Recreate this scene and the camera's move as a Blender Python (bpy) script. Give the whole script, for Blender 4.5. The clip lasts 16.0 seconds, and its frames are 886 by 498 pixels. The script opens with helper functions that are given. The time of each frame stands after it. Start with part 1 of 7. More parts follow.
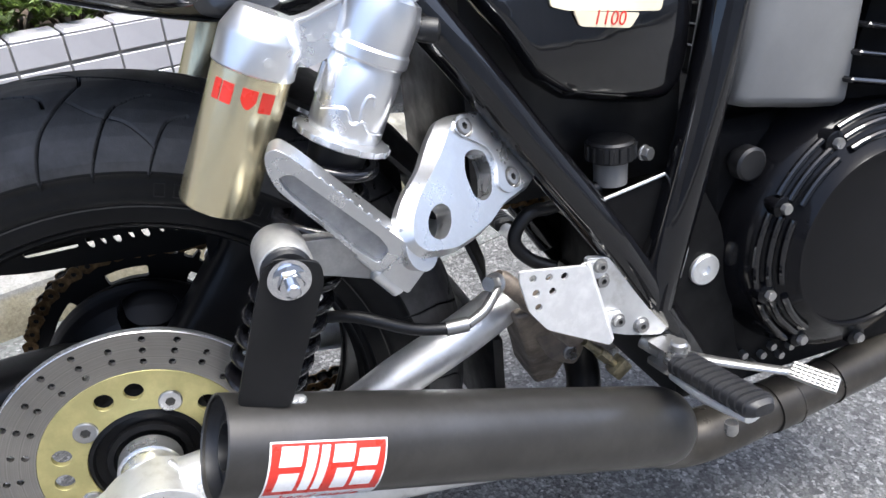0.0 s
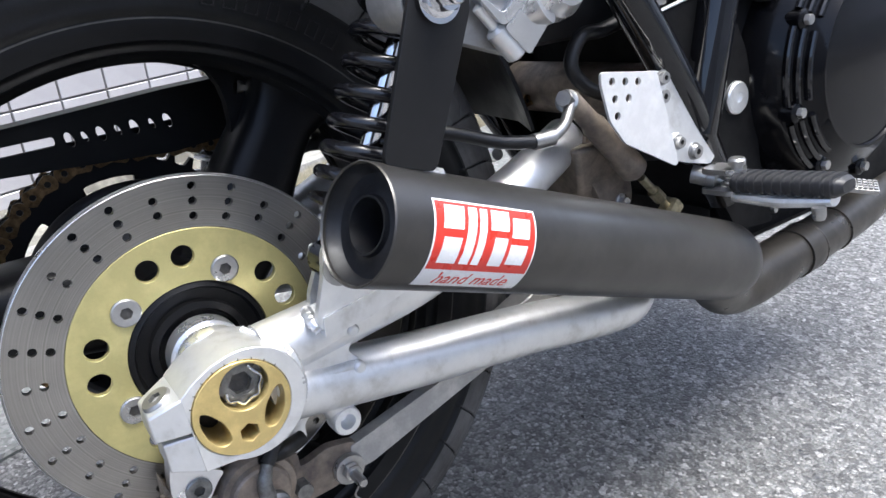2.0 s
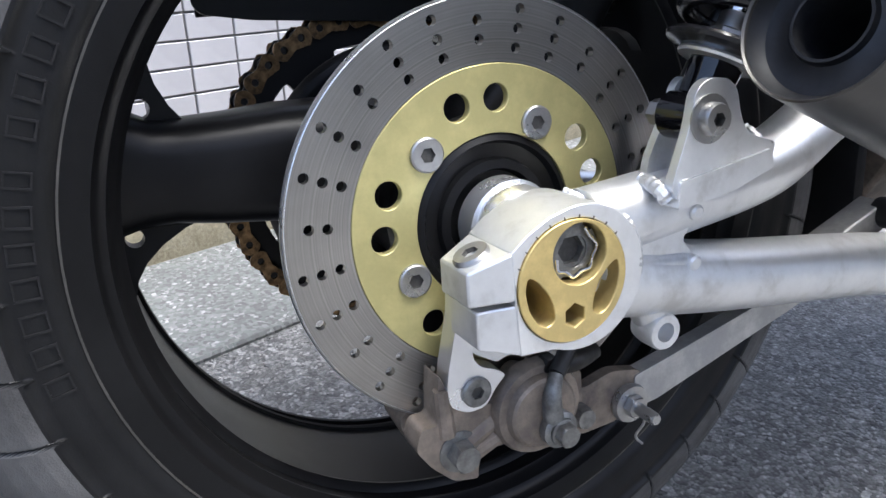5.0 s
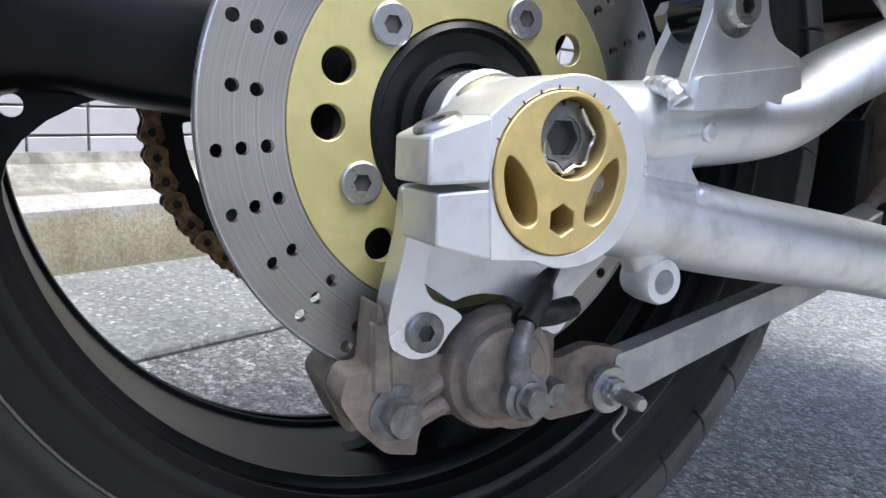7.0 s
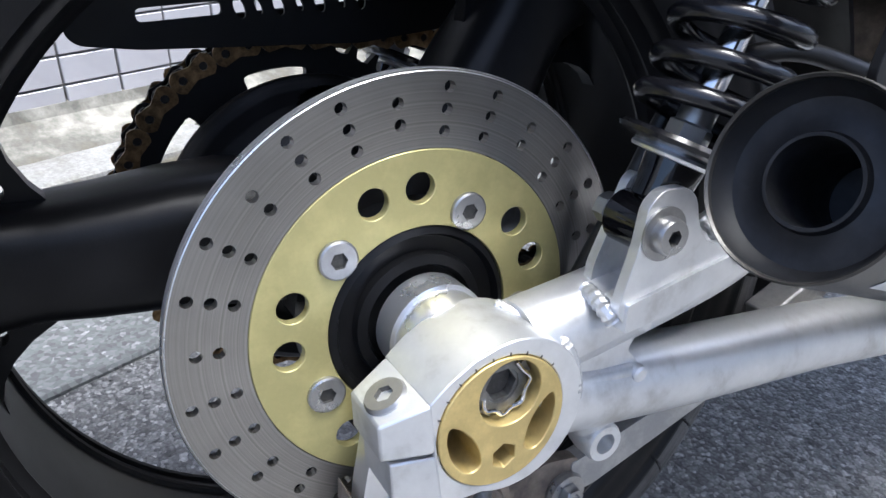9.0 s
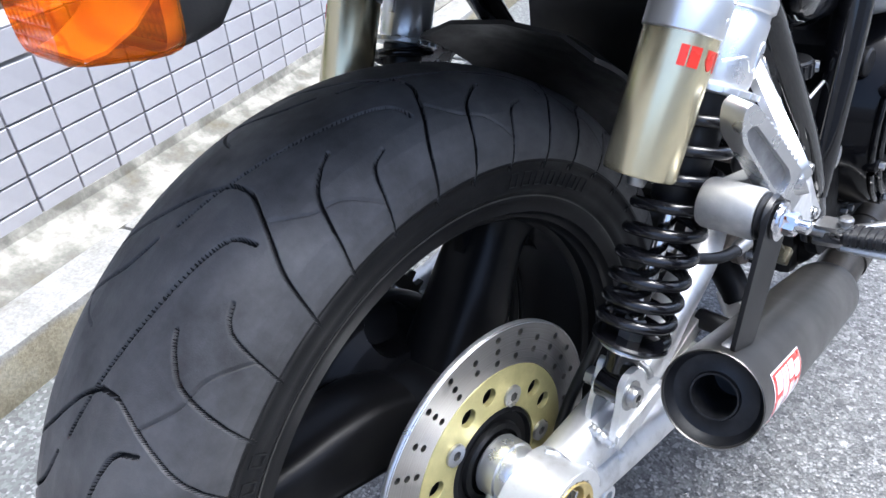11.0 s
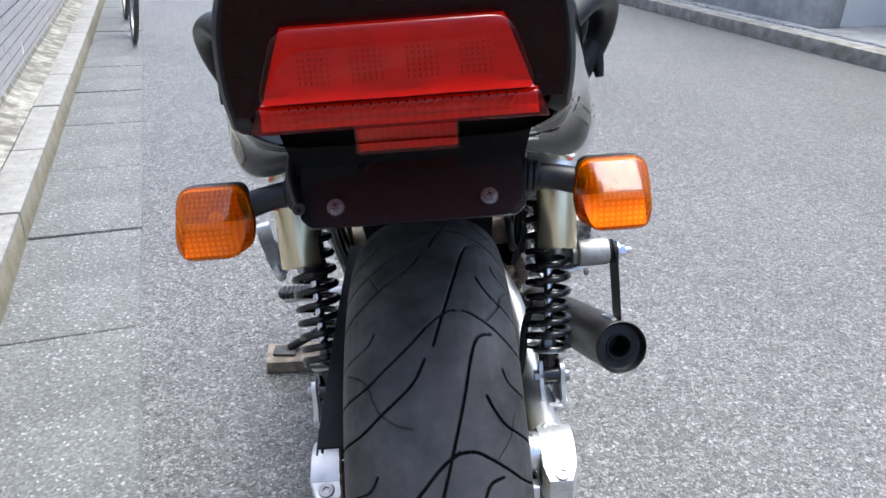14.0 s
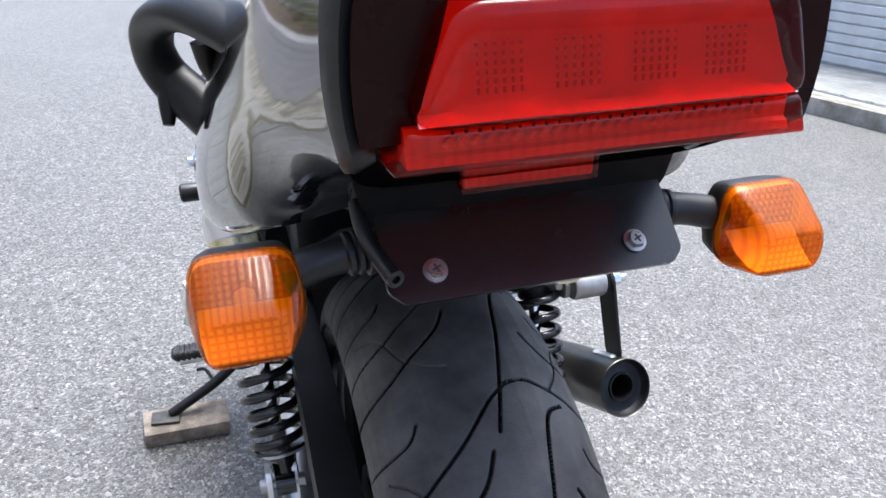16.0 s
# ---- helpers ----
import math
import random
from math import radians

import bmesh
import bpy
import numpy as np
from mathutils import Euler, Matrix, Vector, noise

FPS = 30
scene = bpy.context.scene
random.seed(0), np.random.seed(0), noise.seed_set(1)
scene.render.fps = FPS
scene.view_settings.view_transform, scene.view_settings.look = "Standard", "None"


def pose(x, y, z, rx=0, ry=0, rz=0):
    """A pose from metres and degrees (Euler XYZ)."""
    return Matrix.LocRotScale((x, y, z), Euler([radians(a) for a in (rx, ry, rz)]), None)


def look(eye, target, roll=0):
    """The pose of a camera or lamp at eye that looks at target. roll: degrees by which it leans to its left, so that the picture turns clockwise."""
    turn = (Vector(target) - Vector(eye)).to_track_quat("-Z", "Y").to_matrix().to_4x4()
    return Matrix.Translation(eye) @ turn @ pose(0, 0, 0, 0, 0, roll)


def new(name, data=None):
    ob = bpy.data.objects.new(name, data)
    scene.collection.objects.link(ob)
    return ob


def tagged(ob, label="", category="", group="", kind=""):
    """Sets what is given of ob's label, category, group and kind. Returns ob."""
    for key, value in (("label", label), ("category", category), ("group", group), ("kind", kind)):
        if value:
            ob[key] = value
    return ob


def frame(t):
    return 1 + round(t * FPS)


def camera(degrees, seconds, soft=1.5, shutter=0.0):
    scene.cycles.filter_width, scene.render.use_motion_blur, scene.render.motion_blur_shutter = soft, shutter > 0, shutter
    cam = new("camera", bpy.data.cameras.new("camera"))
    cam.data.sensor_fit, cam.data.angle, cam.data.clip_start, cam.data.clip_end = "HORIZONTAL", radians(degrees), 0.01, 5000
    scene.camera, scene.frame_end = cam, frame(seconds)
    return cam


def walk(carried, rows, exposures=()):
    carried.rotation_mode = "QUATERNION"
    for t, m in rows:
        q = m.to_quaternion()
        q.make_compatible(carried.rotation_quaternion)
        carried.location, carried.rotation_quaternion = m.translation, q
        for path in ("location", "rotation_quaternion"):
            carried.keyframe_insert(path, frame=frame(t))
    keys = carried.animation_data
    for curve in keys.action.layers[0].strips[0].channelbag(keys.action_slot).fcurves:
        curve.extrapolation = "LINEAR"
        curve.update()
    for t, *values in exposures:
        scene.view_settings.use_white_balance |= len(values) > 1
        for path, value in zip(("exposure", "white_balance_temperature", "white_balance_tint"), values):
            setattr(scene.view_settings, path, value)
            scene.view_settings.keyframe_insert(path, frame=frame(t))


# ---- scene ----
LENS = 62.64
PATH = [
    (0.0, pose(0.6059, 0.0905, 0.7861, 59.35, 2.85, 68.38)),
    (0.5, pose(0.6009, 0.0006, 0.8044, 61.20, 1.94, 65.29)),
    (1.0, pose(0.5824, -0.0784, 0.7861, 61.64, 2.44, 60.79)),
    (1.5, pose(0.5769, -0.1115, 0.6814, 62.25, 3.11, 57.12)),
    (2.0, pose(0.5554, -0.1052, 0.5894, 65.34, 4.00, 54.14)),
    (2.5, pose(0.5217, -0.1168, 0.5478, 68.56, 3.20, 54.59)),
    (3.0, pose(0.4942, -0.1345, 0.5367, 68.76, 2.60, 55.85)),
    (3.5, pose(0.4654, -0.1667, 0.5243, 69.87, 2.42, 57.90)),
    (4.0, pose(0.4561, -0.2024, 0.5194, 69.75, 1.76, 61.05)),
    (4.5, pose(0.4506, -0.2138, 0.5157, 68.69, 1.32, 62.56)),
    (5.0, pose(0.4228, -0.2094, 0.4682, 67.33, 0.88, 62.41)),
    (5.2, pose(0.4038, -0.2030, 0.4510, 67.31, 0.91, 61.81)),
    (7.3, pose(0.3809, -0.1845, 0.3480, 75.95, -5.73, 60.19)),
    (7.5, pose(0.3800, -0.1830, 0.3711, 74.98, -3.40, 60.05)),
    (8.0, pose(0.3665, -0.1787, 0.4330, 65.98, -2.73, 58.84)),
    (8.5, pose(0.3534, -0.1595, 0.4951, 63.57, -2.26, 58.73)),
    (9.0, pose(0.3525, -0.1515, 0.5322, 60.96, -1.37, 59.42)),
    (9.5, pose(0.3489, -0.1511, 0.5620, 59.51, -0.18, 59.15)),
    (10.0, pose(0.3700, -0.1867, 0.6491, 58.21, 0.53, 58.02)),
    (10.2, pose(0.3730, -0.1989, 0.6968, 57.28, 1.40, 56.50)),
    (12.3, pose(0.2105, -0.5309, 0.9196, 54.76, 1.58, 16.15)),
    (12.5, pose(0.1883, -0.5566, 0.9371, 56.06, 1.14, 14.04)),
    (13.0, pose(0.1216, -0.6707, 0.9441, 59.02, -0.11, 9.92)),
    (13.5, pose(0.0397, -0.7213, 0.9970, 60.77, -0.42, 4.31)),
    (14.0, pose(-0.0753, -0.7280, 0.9707, 63.96, -1.99, -3.37)),
    (14.5, pose(-0.1512, -0.7114, 0.9299, 63.74, -5.99, -6.19)),
    (15.0, pose(-0.1755, -0.6444, 0.9263, 63.66, -4.60, -8.81)),
    (15.5, pose(-0.2083, -0.5770, 0.9284, 65.09, -2.95, -15.08)),
    (16.0, pose(-0.2365, -0.5363, 0.9202, 65.79, -4.68, -18.06)),
]
# light
EXPOSURES = [(0.0, 1.38, 6070, 7), (0.7, 1.41, 6070, 7), (1.5, 1.52, 6020, 7), (2.5, 1.46, 6020, 7), (5.2, 1.48, 5970, 7), (7.3, 1.53, 5950, 7), (8.5, 1.41, 5810, 7), (9.5, 1.35, 5710, 7), (10.2, 1.63, 5660, 7), (12.3, 1.21, 5840, 7), (13.5, 1.09, 5890, 7), (15.0, 1.21, 5890, 7), (16.0, 1.45, 5940, 7)]
SUN_EL, SUN_AZ, SUN, SUN_ANGLE, SKY = 74, 42, 2.0, 30, 0.185
cam = camera(LENS, 16.0, soft=1.5)
walk(cam, PATH, EXPOSURES)
# motorcycle frame: x right, y ahead, z up from the rear tyre's contact; it leans on its side stand
BIKE = pose(0.0229, -0.0003, 0.0015, 0.104, -5.878, -1.611)
# street frame: x across to the right, y along the kerb
STREET = pose(0, 0, 0, 0, 0, 16.8)

# ---- sky and sun ----
world = bpy.data.worlds.new("sky")
scene.world = world
world.use_nodes = True
wn = world.node_tree
sky = wn.nodes.new("ShaderNodeTexSky")
sky.sky_type, sky.sun_disc = "NISHITA", False
sky.sun_elevation, sky.sun_rotation = radians(SUN_EL), radians(SUN_AZ)
sky.air_density, sky.dust_density, sky.ozone_density = 0.7, 4.5, 0.6
wn.links.new(sky.outputs[0], wn.nodes["Background"].inputs[0])
wn.nodes["Background"].inputs[1].default_value = SKY
sun = new("sun", bpy.data.lights.new("sun", "SUN"))
sun.data.energy, sun.data.angle, sun.data.color = SUN, radians(SUN_ANGLE), (1.0, 0.96, 0.895)
sd = Vector((math.sin(radians(SUN_AZ)) * math.cos(radians(SUN_EL)), math.cos(radians(SUN_AZ)) * math.cos(radians(SUN_EL)), math.sin(radians(SUN_EL))))
sun.matrix_world = look(sd * 20, (0, 0, 0))


# ---- materials ----
def nodes_of(name):
    m = bpy.data.materials.new(name)
    m.use_nodes = True
    t = m.node_tree
    return m, t, t.nodes["Principled BSDF"]


def put(t, kind, **kw):
    n = t.nodes.new(kind)
    for k, v in kw.items():
        if k == "operation":
            n.operation = v
        elif k == "blend":
            n.blend_type = v
        elif k == "data_type":
            n.data_type = v
        elif k == "feature":
            n.feature = v
        else:
            n.inputs[k].default_value = v
    return n


def ramp(t, src, stops):
    r = t.nodes.new("ShaderNodeValToRGB")
    e = r.color_ramp.elements
    e[0].position, e[0].color = stops[0][0], (*stops[0][1], 1)
    e[1].position, e[1].color = stops[-1][0], (*stops[-1][1], 1)
    for p, c in stops[1:-1]:
        q = e.new(p)
        q.color = (*c, 1)
    t.links.new(src, r.inputs[0])
    return r.outputs[0]


def grey(v):
    return (v, v, v)


def mk(name, col, rough, metal=0.0, var=0.12, scale=25.0, rvar=0.12, bump=0.0, bscale=600.0, coat=0.0, dirt=None, spec=0.5, rand=0.0):
    """Plain surface with stains at two scales, uneven gloss and a fine relief."""
    m, t, b = nodes_of(name)
    tc = t.nodes.new("ShaderNodeTexCoord")
    n1 = put(t, "ShaderNodeTexNoise", Scale=scale, Detail=6.0, Roughness=0.6)
    n2 = put(t, "ShaderNodeTexNoise", Scale=scale * 9, Detail=4.0, Roughness=0.7)
    t.links.new(tc.outputs["Object"], n1.inputs["Vector"])
    t.links.new(tc.outputs["Object"], n2.inputs["Vector"])
    lo = tuple(max(0.0, c * (1 - var)) for c in col)
    hi = tuple(min(1.0, c * (1 + var)) for c in col)
    c1 = ramp(t, n1.outputs[0], [(0.3, dirt or lo), (0.45, lo), (0.7, hi)])
    mx = put(t, "ShaderNodeMix", data_type="RGBA", Factor=0.5)
    mx.blend_type = "MULTIPLY"
    c2 = ramp(t, n2.outputs[0], [(0.3, grey(1 - var)), (0.65, grey(1.0))])
    t.links.new(c1, mx.inputs[6])
    t.links.new(c2, mx.inputs[7])
    out = mx.outputs[2]
    if rand:
        oi = t.nodes.new("ShaderNodeObjectInfo")
        rr_ = ramp(t, oi.outputs["Random"], [(0.0, grey(1 - rand)), (1.0, grey(1.0))])
        m2 = put(t, "ShaderNodeMix", data_type="RGBA", Factor=1.0)
        m2.blend_type = "MULTIPLY"
        t.links.new(out, m2.inputs[6])
        t.links.new(rr_, m2.inputs[7])
        out = m2.outputs[2]
    t.links.new(out, b.inputs["Base Color"])
    r = ramp(t, n1.outputs[0], [(0.3, grey(min(1, rough + rvar))), (0.7, grey(max(0.02, rough - rvar)))])
    t.links.new(r, b.inputs["Roughness"])
    b.inputs["Metallic"].default_value = metal
    b.inputs["Specular IOR Level"].default_value = spec
    b.inputs["Coat Weight"].default_value = coat
    b.inputs["Coat Roughness"].default_value = 0.05
    if bump:
        n3 = put(t, "ShaderNodeTexNoise", Scale=bscale, Detail=3.0)
        t.links.new(tc.outputs["Object"], n3.inputs["Vector"])
        bu = put(t, "ShaderNodeBump", Strength=bump, Distance=0.001)
        t.links.new(n3.outputs[0], bu.inputs["Height"])
        t.links.new(bu.outputs[0], b.inputs["Normal"])
    return m


# matt groove rubber, darkened to stand in for the shade in the grooves
GROOVE = mk("shaded_groove_rubber", (0.021, 0.021, 0.021), 0.9, var=0.2, spec=0.05)
SIDEWALL = mk("sidewall_rubber", (0.0075, 0.0075, 0.008), 0.50, var=0.3, scale=20, bump=0.12, bscale=900, spec=0.26)
MOULD_MARK = mk("moulded_letter_rubber", (0.013, 0.013, 0.0135), 0.55, var=0.3, scale=40, spec=0.3)
RUBBER = mk("tyre_rubber", (0.080, 0.079, 0.079), 0.55, var=0.3, scale=14, bump=0.25, bscale=900, dirt=(0.022, 0.021, 0.020))
BLACK_GLOSS = mk("black_gloss_paint", (0.005, 0.005, 0.006), 0.07, var=0.2, rvar=0.02, coat=0.35, spec=0.5)
COVER_BLACK = mk("black_engine_lacquer", (0.005, 0.005, 0.006), 0.14, var=0.2, rvar=0.03, spec=0.2)
COWL_GLOSS = mk("black_cowl_lacquer", (0.005, 0.005, 0.006), 0.06, var=0.2, rvar=0.02, coat=0.9, spec=0.8)
BLACK_SATIN = mk("black_satin_paint", (0.008, 0.008, 0.0085), 0.42, var=0.25, scale=12, rvar=0.05, bump=0.05, bscale=1500, spec=0.32)
WHEEL_BLACK = mk("wheel_powder_coat", (0.009, 0.009, 0.0095), 0.33, var=0.3, scale=10, rvar=0.06, bump=0.08, bscale=1100, spec=0.17)
ENAMEL = mk("black_frame_enamel", (0.005, 0.005, 0.006), 0.05, var=0.15, rvar=0.015, coat=0.45, spec=0.38)
# dark grey that stands in for shade inside sockets, bores, slots and notches
RECESS_SHADE = mk("recess_shade", (0.07, 0.067, 0.062), 0.6, metal=0.3, var=0.2, scale=200)
BLACK_PLASTIC = mk("black_plastic", (0.010, 0.010, 0.011), 0.42, var=0.25, scale=40, bump=0.12, bscale=1400)
BLACK_MATT = mk("matt_black_plastic", (0.007, 0.007, 0.0075), 0.6, var=0.2, scale=40, bump=0.1, bscale=1400, spec=0.12)
SPRING_BLACK = mk("black_spring_coat", (0.010, 0.010, 0.012), 0.22, var=0.2, rvar=0.06, coat=0.2)
ALU = mk("satin_aluminium", (0.81, 0.815, 0.815), 0.38, metal=0.8, var=0.05, scale=35, rvar=0.06, bump=0.05, bscale=700, dirt=(0.60, 0.595, 0.575))
ALU_POLISH = mk("polished_aluminium", (0.84, 0.845, 0.855), 0.29, metal=0.9, var=0.04, scale=20, rvar=0.03)
CAST_ALU = mk("polished_casting", (0.68, 0.685, 0.69), 0.30, metal=0.92, var=0.07, scale=40, rvar=0.07)
ALU_PLATE = mk("matt_aluminium_plate", (0.78, 0.78, 0.775), 0.5, metal=0.55, var=0.08, scale=60, bump=0.05, bscale=1500)
STEEL = mk("zinc_steel", (0.42, 0.415, 0.405), 0.32, metal=0.88, var=0.12, scale=60, rvar=0.08)
CHROME = mk("chrome", (0.78, 0.78, 0.8), 0.10, metal=1.0, var=0.05, scale=60, rvar=0.05)
GOLD_RES = mk("pale_gold_anodised", (0.80, 0.715, 0.475), 0.26, metal=0.92, var=0.02, scale=8, rvar=0.012)
GOLD_CAP = mk("gold_anodised_cap", (0.64, 0.50, 0.21), 0.40, metal=0.65, var=0.12, scale=70, rvar=0.08)
GOLD_CARRIER = mk("olive_gold_anodised", (0.50, 0.45, 0.20), 0.42, metal=0.55, var=0.10, scale=45, rvar=0.08, bump=0.03)
CHAIN_GOLD = mk("greasy_gold_chain", (0.40, 0.255, 0.125), 0.40, metal=0.8, var=0.4, scale=160, rvar=0.1, rand=0.35, dirt=(0.05, 0.04, 0.03))
PUSHROD = mk("yellow_zinc_rod", (0.36, 0.32, 0.215), 0.38, metal=0.8, var=0.25, scale=120, dirt=(0.12, 0.10, 0.07))
CHAIN_DARK = mk("greasy_dark_steel", (0.03, 0.028, 0.026), 0.45, metal=0.5, var=0.3, scale=120)
CAST = mk("brown_grey_casting", (0.255, 0.212, 0.172), 0.5, metal=0.45, var=0.25, scale=50, bump=0.25, bscale=900, dirt=(0.12, 0.10, 0.09))
MUFFLER = mk("dark_satin_coating", (0.082, 0.079, 0.075), 0.33, metal=0.75, var=0.12, scale=18, rvar=0.05, bump=0.05, bscale=1600)
SOOT = mk("sooty_steel", (0.014, 0.015, 0.018), 0.45, metal=0.3, var=0.4, scale=60, rvar=0.15)
HEADER = mk("satin_black_pipe", (0.06, 0.054, 0.046), 0.36, metal=0.5, var=0.25, scale=30)
GREY_PANEL = mk("matt_grey_panel", (0.165, 0.165, 0.163), 0.45, var=0.05, scale=25, bump=0.06, bscale=1500)
PEG_RUBBER = mk("peg_rubber", (0.018, 0.018, 0.020), 0.5, var=0.3, scale=60, bump=0.2)
DULL_LINK = mk("dull_link_aluminium", (0.46, 0.455, 0.44), 0.5, metal=0.7, var=0.15, scale=50, bump=0.08, bscale=900)
# dull recess floor, darker than the casting to carry the recess's shade
PEG_DISH = mk("shaded_cast_recess", (0.34, 0.34, 0.34), 0.5, metal=0.6, var=0.15, scale=60, bump=0.1)
WELD = mk("weld_bead", (0.66, 0.66, 0.66), 0.45, metal=0.8, var=0.15, scale=160, bump=0.3, bscale=900)
RED_INK = mk("red_print", (0.62, 0.035, 0.022), 0.32, var=0.06, scale=60)
WHITE_INK = mk("white_print", (0.78, 0.78, 0.78), 0.30, var=0.05, scale=60)
GOLD_INK = mk("gold_stripe", (0.22, 0.195, 0.125), 0.12, var=0.06, coat=0.8, rvar=0.03)
EMBLEM = mk("cream_emblem", (0.80, 0.70, 0.50), 0.22, var=0.06, rvar=0.05)
WOOD = mk("weathered_wood", (0.30, 0.25, 0.20), 0.8, var=0.35, scale=28, bump=0.5, bscale=200, dirt=(0.15, 0.12, 0.09))
CONCRETE = mk("grey_concrete", (0.40, 0.40, 0.38), 0.85, var=0.18, scale=6, bump=0.5, bscale=260, dirt=(0.28, 0.28, 0.25), rand=0.12)
KERB = mk("old_kerb_concrete", (0.34, 0.32, 0.275), 0.85, var=0.25, scale=9, bump=0.6, bscale=180, dirt=(0.20, 0.17, 0.11), rand=0.12)
LEDGE = mk("rough_mortar", (0.26, 0.25, 0.215), 0.9, var=0.45, scale=14, bump=1.0, bscale=70, dirt=(0.12, 0.11, 0.08))
TILE = mk("white_glazed_tile", (0.44, 0.432, 0.452), 0.22, var=0.05, scale=8, rvar=0.06, rand=0.06)


def kerb_stone():
    """Grey concrete top with an ochre, weathered street face."""
    m, t, b = nodes_of("weathered_kerb")
    tc = t.nodes.new("ShaderNodeTexCoord")
    sx = t.nodes.new("ShaderNodeSeparateXYZ")
    t.links.new(tc.outputs["Object"], sx.inputs[0])
    n1 = put(t, "ShaderNodeTexNoise", Scale=14.0, Detail=7.0, Roughness=0.7)
    n2 = put(t, "ShaderNodeTexNoise", Scale=160.0, Detail=4.0, Roughness=0.7)
    for n in (n1, n2):
        t.links.new(tc.outputs["Object"], n.inputs["Vector"])
    top = ramp(t, n1.outputs[0], [(0.3, (0.18, 0.17, 0.145)), (0.5, (0.255, 0.25, 0.232)), (0.7, (0.32, 0.315, 0.30))])
    side = ramp(t, n1.outputs[0], [(0.3, (0.19, 0.16, 0.105)), (0.5, (0.30, 0.268, 0.185)), (0.7, (0.37, 0.345, 0.27))])
    wob = put(t, "ShaderNodeMath", operation="MULTIPLY_ADD")
    wob.inputs[1].default_value = 0.03
    t.links.new(n1.outputs[0], wob.inputs[0])
    t.links.new(sx.outputs[2], wob.inputs[2])
    f = ramp(t, wob.outputs[0], [(0.068, grey(0.0)), (0.078, grey(1.0))])
    a = put(t, "ShaderNodeMix", data_type="RGBA")
    t.links.new(f, a.inputs["Factor"])
    t.links.new(side, a.inputs[6])
    t.links.new(top, a.inputs[7])
    sp = ramp(t, n2.outputs[0], [(0.35, grey(0.72)), (0.6, grey(1.0)), (0.75, grey(1.2))])
    c = put(t, "ShaderNodeMix", data_type="RGBA", Factor=1.0)
    c.blend_type = "MULTIPLY"
    t.links.new(a.outputs[2], c.inputs[6])
    t.links.new(sp, c.inputs[7])
    t.links.new(c.outputs[2], b.inputs["Base Color"])
    b.inputs["Roughness"].default_value = 0.85
    bu = put(t, "ShaderNodeBump", Strength=0.6, Distance=0.003)
    t.links.new(n2.outputs[0], bu.inputs["Height"])
    t.links.new(bu.outputs[0], b.inputs["Normal"])
    return m


KERB_STONE = kerb_stone()
GROUT = mk("grey_grout", (0.21, 0.205, 0.195), 0.9, var=0.15, scale=30)
SOIL = mk("soil", (0.10, 0.075, 0.05), 0.95, var=0.4, scale=20, bump=0.8, bscale=120)
LEAF = mk("azalea_leaf", (0.17, 0.25, 0.045), 0.42, var=0.4, scale=30, rand=0.0, dirt=(0.07, 0.10, 0.025))
WALL_GREY = mk("plain_grey_wall", (0.36, 0.355, 0.35), 0.85, var=0.1, scale=1.5, bump=0.3, bscale=60)
WALL_WHITE = mk("white_render_wall", (0.82, 0.815, 0.80), 0.8, var=0.08, scale=1.5, bump=0.3, bscale=60)
SHUTTER = mk("grey_shutter_paint", (0.60, 0.61, 0.61), 0.45, var=0.1, scale=5)
STRIP = mk("bare_metal_strip", (0.6, 0.6, 0.6), 0.3, metal=0.9, var=0.1, scale=8)


